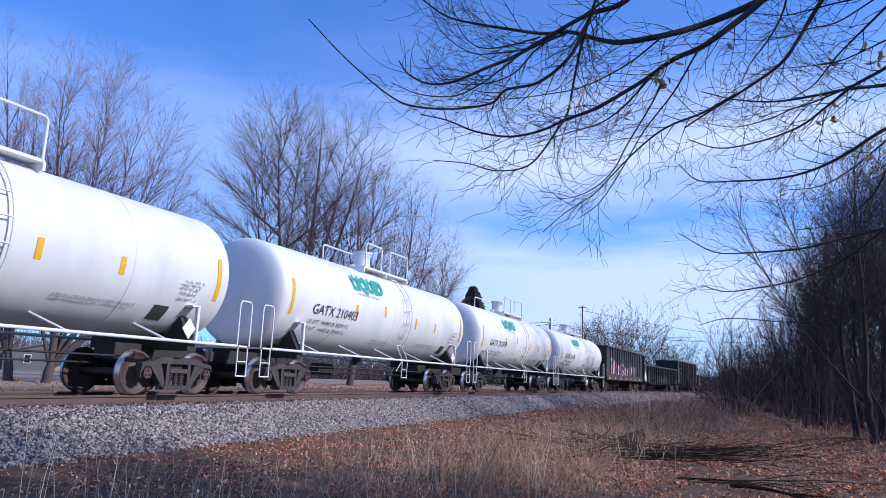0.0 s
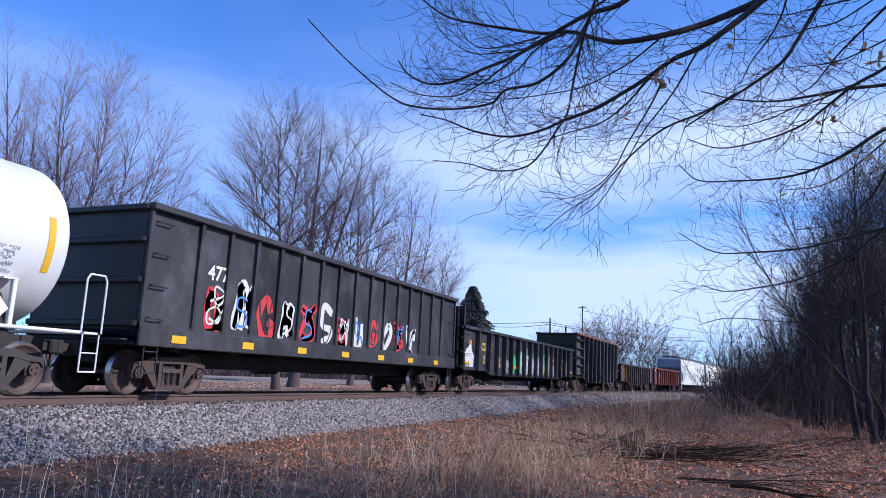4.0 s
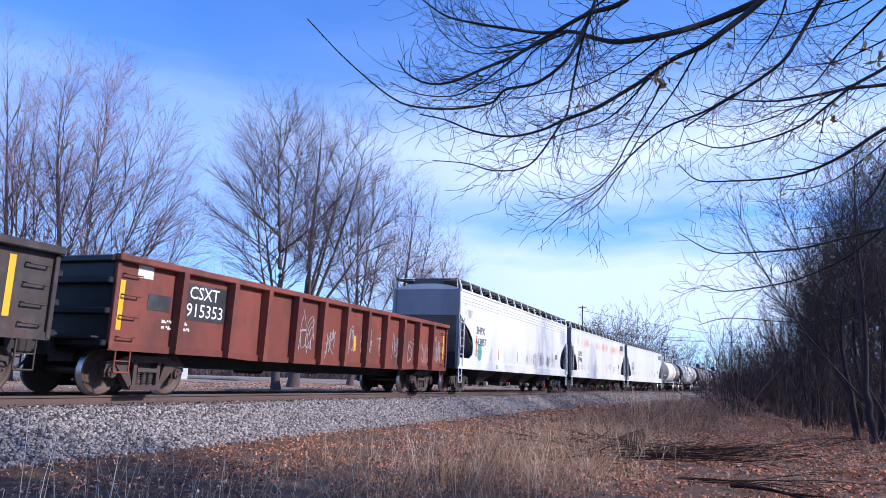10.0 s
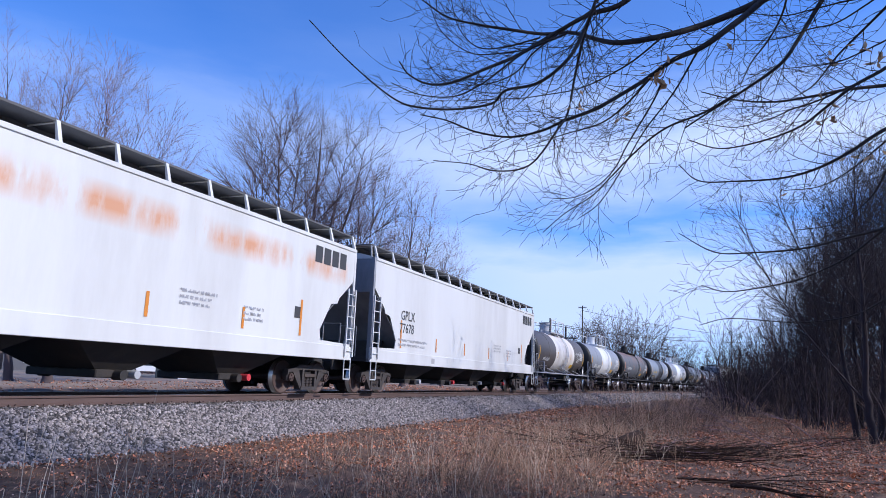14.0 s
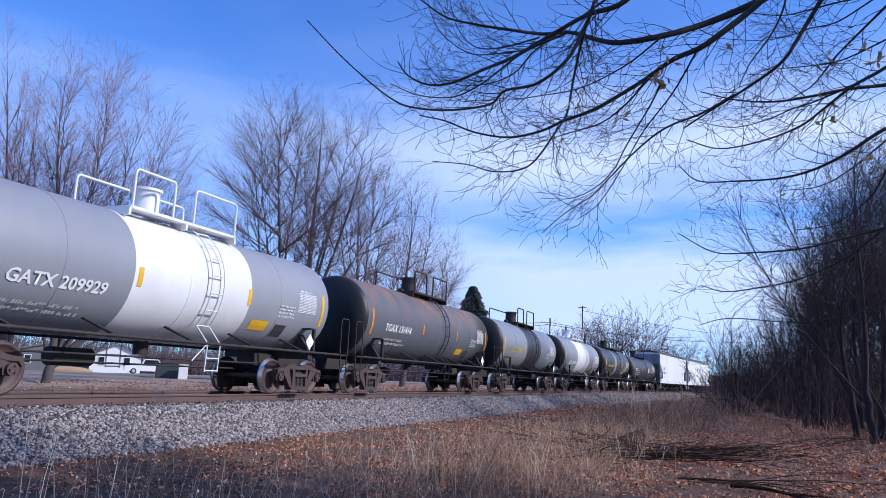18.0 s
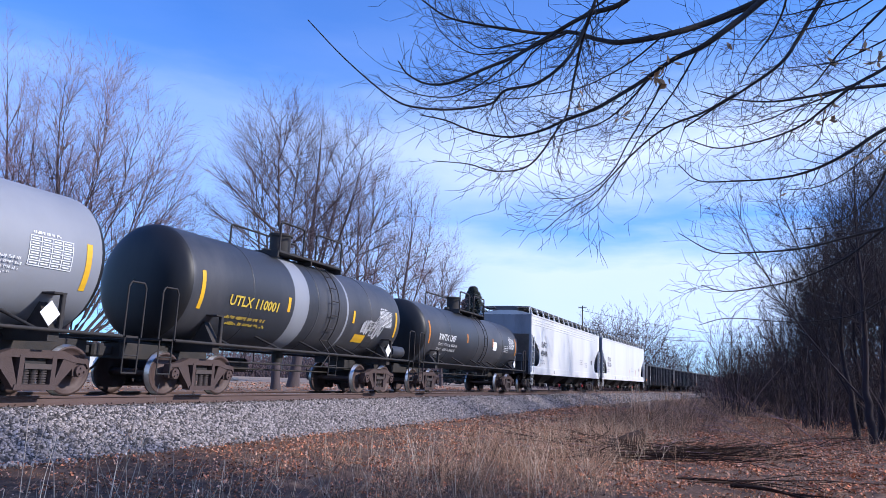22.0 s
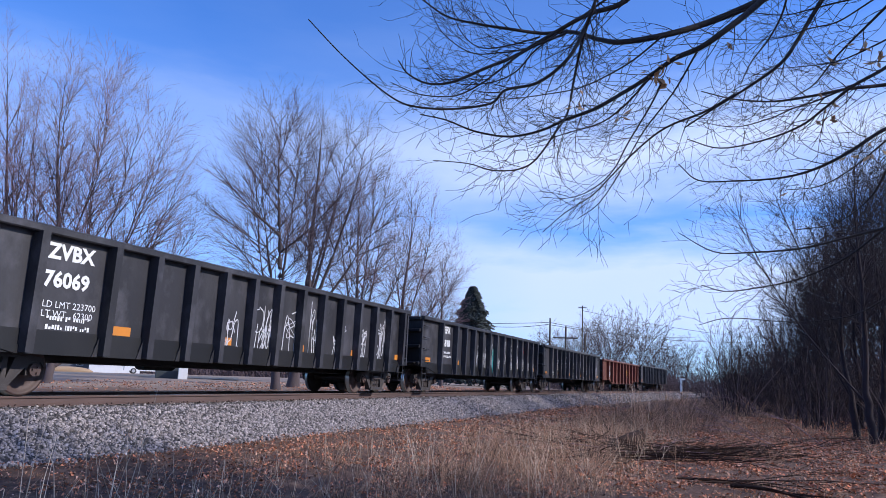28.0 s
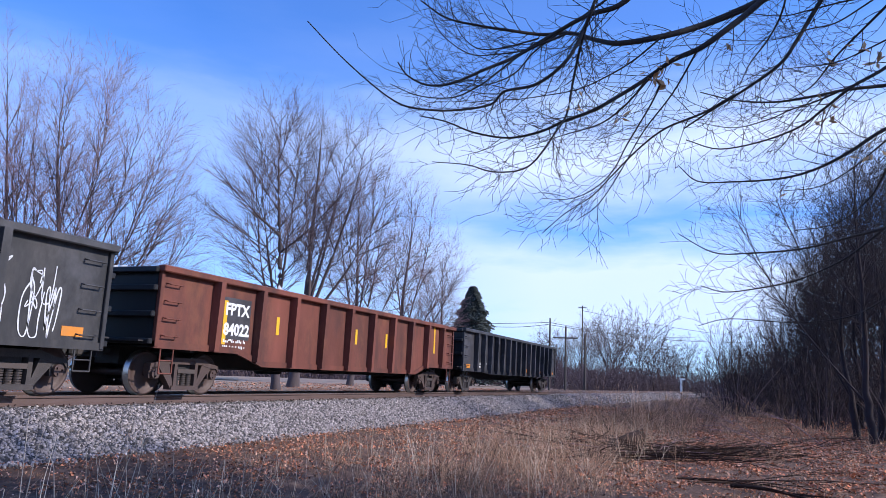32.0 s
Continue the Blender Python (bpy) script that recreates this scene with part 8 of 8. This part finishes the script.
PILE_LOG = ((17.2, -9.2, -0.8), (19.3, -9.9, -0.6))
build_brush_pile()


# ---- far things ----
def utility_pole(x, y, height, arm=None, arm_z=0.4, top_bits=True, turn=0.0, r=0.13):
    p = thing("utility_pole", "weathered wooden utility pole", "utility pole", "poles along the line", on_ground(x, y, turn))
    part("pole", stick_mesh("pole", [(Vector((0, 0, -0.3)), Vector((0, 0, height)), r, r * 0.7, 0)], TIE, 8), None, p)
    if arm:
        g = Geo()
        g.box(-0.06, 0.06, -arm / 2, arm / 2, height - arm_z - 0.12, height - arm_z)
        part("crossarm", g, TIE, p)
        for k in (-0.45, -0.2, 0.2, 0.45):
            g = Geo()
            g.rod((0, k * arm, height - arm_z), (0, k * arm, height - arm_z + 0.18), 0.05, 0.03, 8)
            part("insulator", g, LETTER_GREY, p)
    return p


for x, y, hgt, arm, az_ in [(115.7, 10.9, 13.3, 1.3, 0.3), (81.6, 7.8, 8.2, None, 0), (74.2, 4.3, 6.8, 2.6, 1.15), (68.7, 1.2, 5.5, None, 0)]:
    utility_pole(x, y, hgt, arm, az_)


def build_wires():
    for a, b, sag in [((77.49, 33.47, 7.45), (81.55, 7.83, 7.34), 0.4), ((81.55, 7.83, 7.34), (119.84, -6.02, 8.37), 0.5), ((81.56, 7.82, 7.08), (120.00, -13.38, 7.84), 0.6), ((115.70, 10.88, 12.13), (134.98, -14.43, 9.53), 0.4), ((90.13, 17.74, 7.43), (81.56, 7.82, 7.15), 0.2)]:
        a, b = Vector(a), Vector(b)
        pts = [a + (b - a) * (k / 12) - Vector((0, 0, sag * 4 * (k / 12) * (1 - k / 12))) for k in range(13)]
        tagged(new("overhead_wire", stick_mesh("overhead_wire", [(p, q, 0.03, 0.03, 0) for p, q in zip(pts, pts[1:])], UNDER, 4)), "thin dark overhead wire between poles", "wire", "wires of the line", "structure")


build_wires()


def car_geo(length, height, cab0, cab1, bed):
    """A simple vehicle body outline with rounded shoulders."""
    g = Geo()
    h = length / 2
    low = [(-h, 0.35), (-h, 0.8), (-h + 0.15, 0.95), (cab0 - 0.4, 1.0), (cab1 + 0.9, 0.98), (h - 0.1, 0.82), (h, 0.6), (h, 0.35)]
    g.prism_y(low, -0.88, 0.88)
    cab = [(cab0 - 0.35, 0.98), (cab0, height), (cab1, height), (cab1 + 0.75, 0.98)]
    g.prism_y(cab, -0.76, 0.76)
    return g


CAR_PAINT_WHITE = material("white_vehicle_paint", (0.75, 0.76, 0.78), 0.25, vary=0.03, bump=0)
CAR_PAINT_GREY = material("grey_vehicle_paint", (0.18, 0.19, 0.21), 0.25, vary=0.05, bump=0)
GLASS_DARK = material("dark_window_glass", (0.02, 0.025, 0.03), 0.08, vary=0.1, bump=0, spec=0.6)
TYRE = material("black_tyre_rubber", (0.02, 0.02, 0.02), 0.85, vary=0.2, bump=0.1)
SIDING = material("white_board_siding", (0.74, 0.74, 0.74), 0.6, vary=0.05, scale=3, dirt=(0.5, 0.5, 0.48), dirt_amount=0.3, streak=3, bump=0.1)
ROOFING = material("grey_roof_shingles", (0.16, 0.15, 0.15), 0.9, vary=0.2, scale=4, bump=0.3)
CABINET = material("dark_green_grey_cabinet_paint", (0.045, 0.055, 0.06), 0.5, vary=0.15, scale=2, bump=0.05)
ASPHALT = material("grey_asphalt_drive", (0.20, 0.17, 0.13), 0.95, vary=0.25, scale=1.5, dirt=(0.17, 0.15, 0.12), dirt_amount=0.4, bump=0.4)


def vehicle(name, x, y, turn, length, height, cab0, cab1, paint, label):
    v = thing(name, label, "vehicle", "parked vehicles", on_ground(x, y, turn))
    part("body", car_geo(length, height, cab0, cab1, 0), paint, v)
    for s in (-1, 1):
        g = Geo()
        ys = sorted((s * 0.765, s * 0.775))
        g.prism_y([(cab0 - 0.2, 1.02), (cab0 + 0.06, height - 0.1), (cab1 - 0.04, height - 0.1), (cab1 + 0.55, 1.02)], *ys)
        part("side_window", g, GLASS_DARK, v)
        for wx in (-length * 0.31, length * 0.31):
            g = Geo()
            g.rod((wx, s * 0.70, 0.33), (wx, s * 0.92, 0.33), 0.33, n=16)
            w = part("wheel", g, TYRE, v)
            g = Geo()
            g.rod((wx, s * 0.92, 0.33), (wx, s * 0.93, 0.33), 0.2, n=12)
            part("hubcap", g, LETTER_GREY, w)
    g = Geo()
    g.box(length / 2 - 0.01, length / 2 + 0.02, -0.8, -0.5, 0.6, 0.75)
    part("headlight", g, LETTER_WHITE, v)
    return v


GREY_SIDING = material("grey_board_siding", (0.13, 0.13, 0.14), 0.7, vary=0.1, scale=3, dirt=(0.2, 0.19, 0.18), dirt_amount=0.3, streak=3, bump=0.1)
BROWN_SIDING = material("brown_board_siding", (0.16, 0.11, 0.085), 0.7, vary=0.1, scale=3, dirt=(0.2, 0.17, 0.15), dirt_amount=0.3, streak=3, bump=0.1)


def house(x, y, turn, w, d, h, roof_h, label, paint):
    ho = thing("house", label, "house", at=on_ground(x, y, turn))
    g = Geo()
    g.box(-w / 2, w / 2, -d / 2, d / 2, -0.5, h)
    part("wall", g, paint, ho)
    g = Geo()
    g.prism_y([(-w / 2 - 0.3, h - 0.1), (0, h + roof_h), (w / 2 + 0.3, h - 0.1), (w / 2 + 0.3, h + 0.05), (0, h + roof_h + 0.18), (-w / 2 - 0.3, h + 0.05)][::-1], -d / 2 - 0.3, d / 2 + 0.3)
    part("roof", g, ROOFING, ho)
    g = Geo()
    g.prism_y([(-w / 2, h), (w / 2, h), (0, h + roof_h)], -d / 2 - 0.02, -d / 2 + 0.1)
    part("gable", g, paint, ho)
    for wx in (-w * 0.28, w * 0.22):
        g = Geo()
        g.box(wx - 0.45, wx + 0.45, -d / 2 - 0.06, -d / 2 + 0.02, 1.0, 2.2)
        win = part("window", g, SIDING, ho)
        g = Geo()
        g.box(wx - 0.36, wx + 0.36, -d / 2 - 0.075, -d / 2 - 0.05, 1.08, 2.12)
        part("pane", g, GLASS_DARK, win)
    return ho


house(77.1, 68.9, -42, 6.4, 6.0, 2.3, 1.5, "small white gabled house across the drive", SIDING)
house(75.6, 78.3, -40, 13.0, 7.0, 2.5, 1.6, "long low grey house beside the white one", GREY_SIDING)
house(71.3, 90.4, -40, 11.0, 7.0, 2.6, 1.8, "low brown house at the far end of the drive", BROWN_SIDING)
house(124.9, 70.8, -60, 12.0, 7.0, 2.6, 1.8, "low pale grey house beyond the lawn", GREY_SIDING)


def build_boat():
    b = thing("canoe", "upturned tan canoe lying on the leaves", "canoe", at=on_ground(57.3, 54.5, -45))
    g = Geo()
    prof = [(-2.4, 0.02), (-2.0, 0.24), (-1.2, 0.4), (0, 0.46), (1.2, 0.4), (2.0, 0.24), (2.4, 0.02)]
    g.lathe(prof, 0, 0.12, 16)
    part("hull", g, TAN_HULL, b)


TAN_HULL = material("tan_canoe_hull", (0.42, 0.28, 0.16), 0.5, vary=0.15, scale=2, dirt=(0.25, 0.17, 0.1), dirt_amount=0.5, bump=0.05)
build_boat()
vehicle("pickup_truck", 68.8, 54.7, -40, 5.4, 1.8, -0.5, 1.0, CAR_PAINT_WHITE, "white pickup truck parked by the drive")
vehicle("car", 121.9, 15.3, -70, 4.6, 1.48, -1.3, 0.7, CAR_PAINT_WHITE, "white car waiting near the crossing")


def build_cabinets():
    c = thing("utility_cabinet", "dark metal utility cabinet beside the drive", "utility cabinet", at=on_ground(42.6, 27.1, -45))
    g = Geo()
    g.cbox(-0.95, 0.95, -0.4, 0.4, -0.1, 1.15, 0.03)
    part("housing", g, CABINET, c)
    g = Geo()
    g.cbox(-1.0, 1.0, -0.45, 0.45, 1.15, 1.2, 0.01)
    part("lid", g, CABINET, c)
    m = thing("meter_box", "pale grey meter box standing beside the cabinet", "meter box", at=on_ground(42.5, 25.7, -45))
    g = Geo()
    g.cbox(-0.32, 0.32, -0.25, 0.25, -0.1, 1.1, 0.02)
    part("box", g, SIDING, m)
    p = thing("crossing_post", "short white marker post by the crossing", "post", at=on_ground(111.7, -4.4))
    g = Geo()
    g.cbox(-0.16, 0.16, -0.16, 0.16, -0.2, 2.0, 0.03)
    part("post", g, SIDING, p)
    g = Geo()
    g.box(-0.05, 0.05, -0.6, 0.2, 1.9, 2.1)
    part("arm", g, SIDING, p)
    d = Geo()
    d.add([(34.2, 48.8, ground_z(34.2, 48.8) + 0.05), (49.0, 25.7, ground_z(49.0, 25.7) + 0.05), (63.2, 36.7, ground_z(63.2, 36.7) + 0.05), (46.4, 70.6, ground_z(46.4, 70.6) + 0.05)], [(0, 1, 2, 3)])
    tagged(new("drive", d.mesh("drive", ASPHALT)), "pale worn asphalt drive behind the trees", "drive", kind="structure")


build_cabinets()


# ---- what moves ----
def car_pose(mid, half, t):
    s = mid - SPEED * (t - 16) - SLOW * (t - 16) ** 2 / 2
    a, b = s - half, s + half
    ya, yb = track_y(a), track_y(b)
    return pose(s, (ya + yb) / 2, 0, 0, 0, math.degrees(math.atan2(yb - ya, b - a)))


def motions():
    for car, mid in train:
        walk(car, [(t, car_pose(mid, 6.5, t)) for t in range(0, 33)])
    for sgn, sets in all_wheelsets.items():
        rows = []
        for k in range(0, 32 * FPS + 1):
            t = k / FPS
            roll = (SPEED * (t - 16) + SLOW * (t - 16) ** 2 / 2) / 0.457
            rows.append((t, Matrix.Translation((sgn * 0.889, 0, 0.457)) @ Matrix.Rotation(-roll, 4, "Y")))
        walk(sets[0], rows)
        for w in sets[1:]:
            w.rotation_mode = "QUATERNION"
            w.animation_data_create()
            w.animation_data.action = sets[0].animation_data.action
            w.animation_data.action_slot = sets[0].animation_data.action_slot
    still = overhang.matrix_basis.copy()
    rng = random.Random(6)
    rows = []
    for t in range(0, 33):
        rows.append((t, still @ pose(0, 0, 0, rng.uniform(-0.08, 0.08), rng.uniform(-0.1, 0.1), rng.uniform(-0.1, 0.1))))
    walk(overhang, rows)


motions()
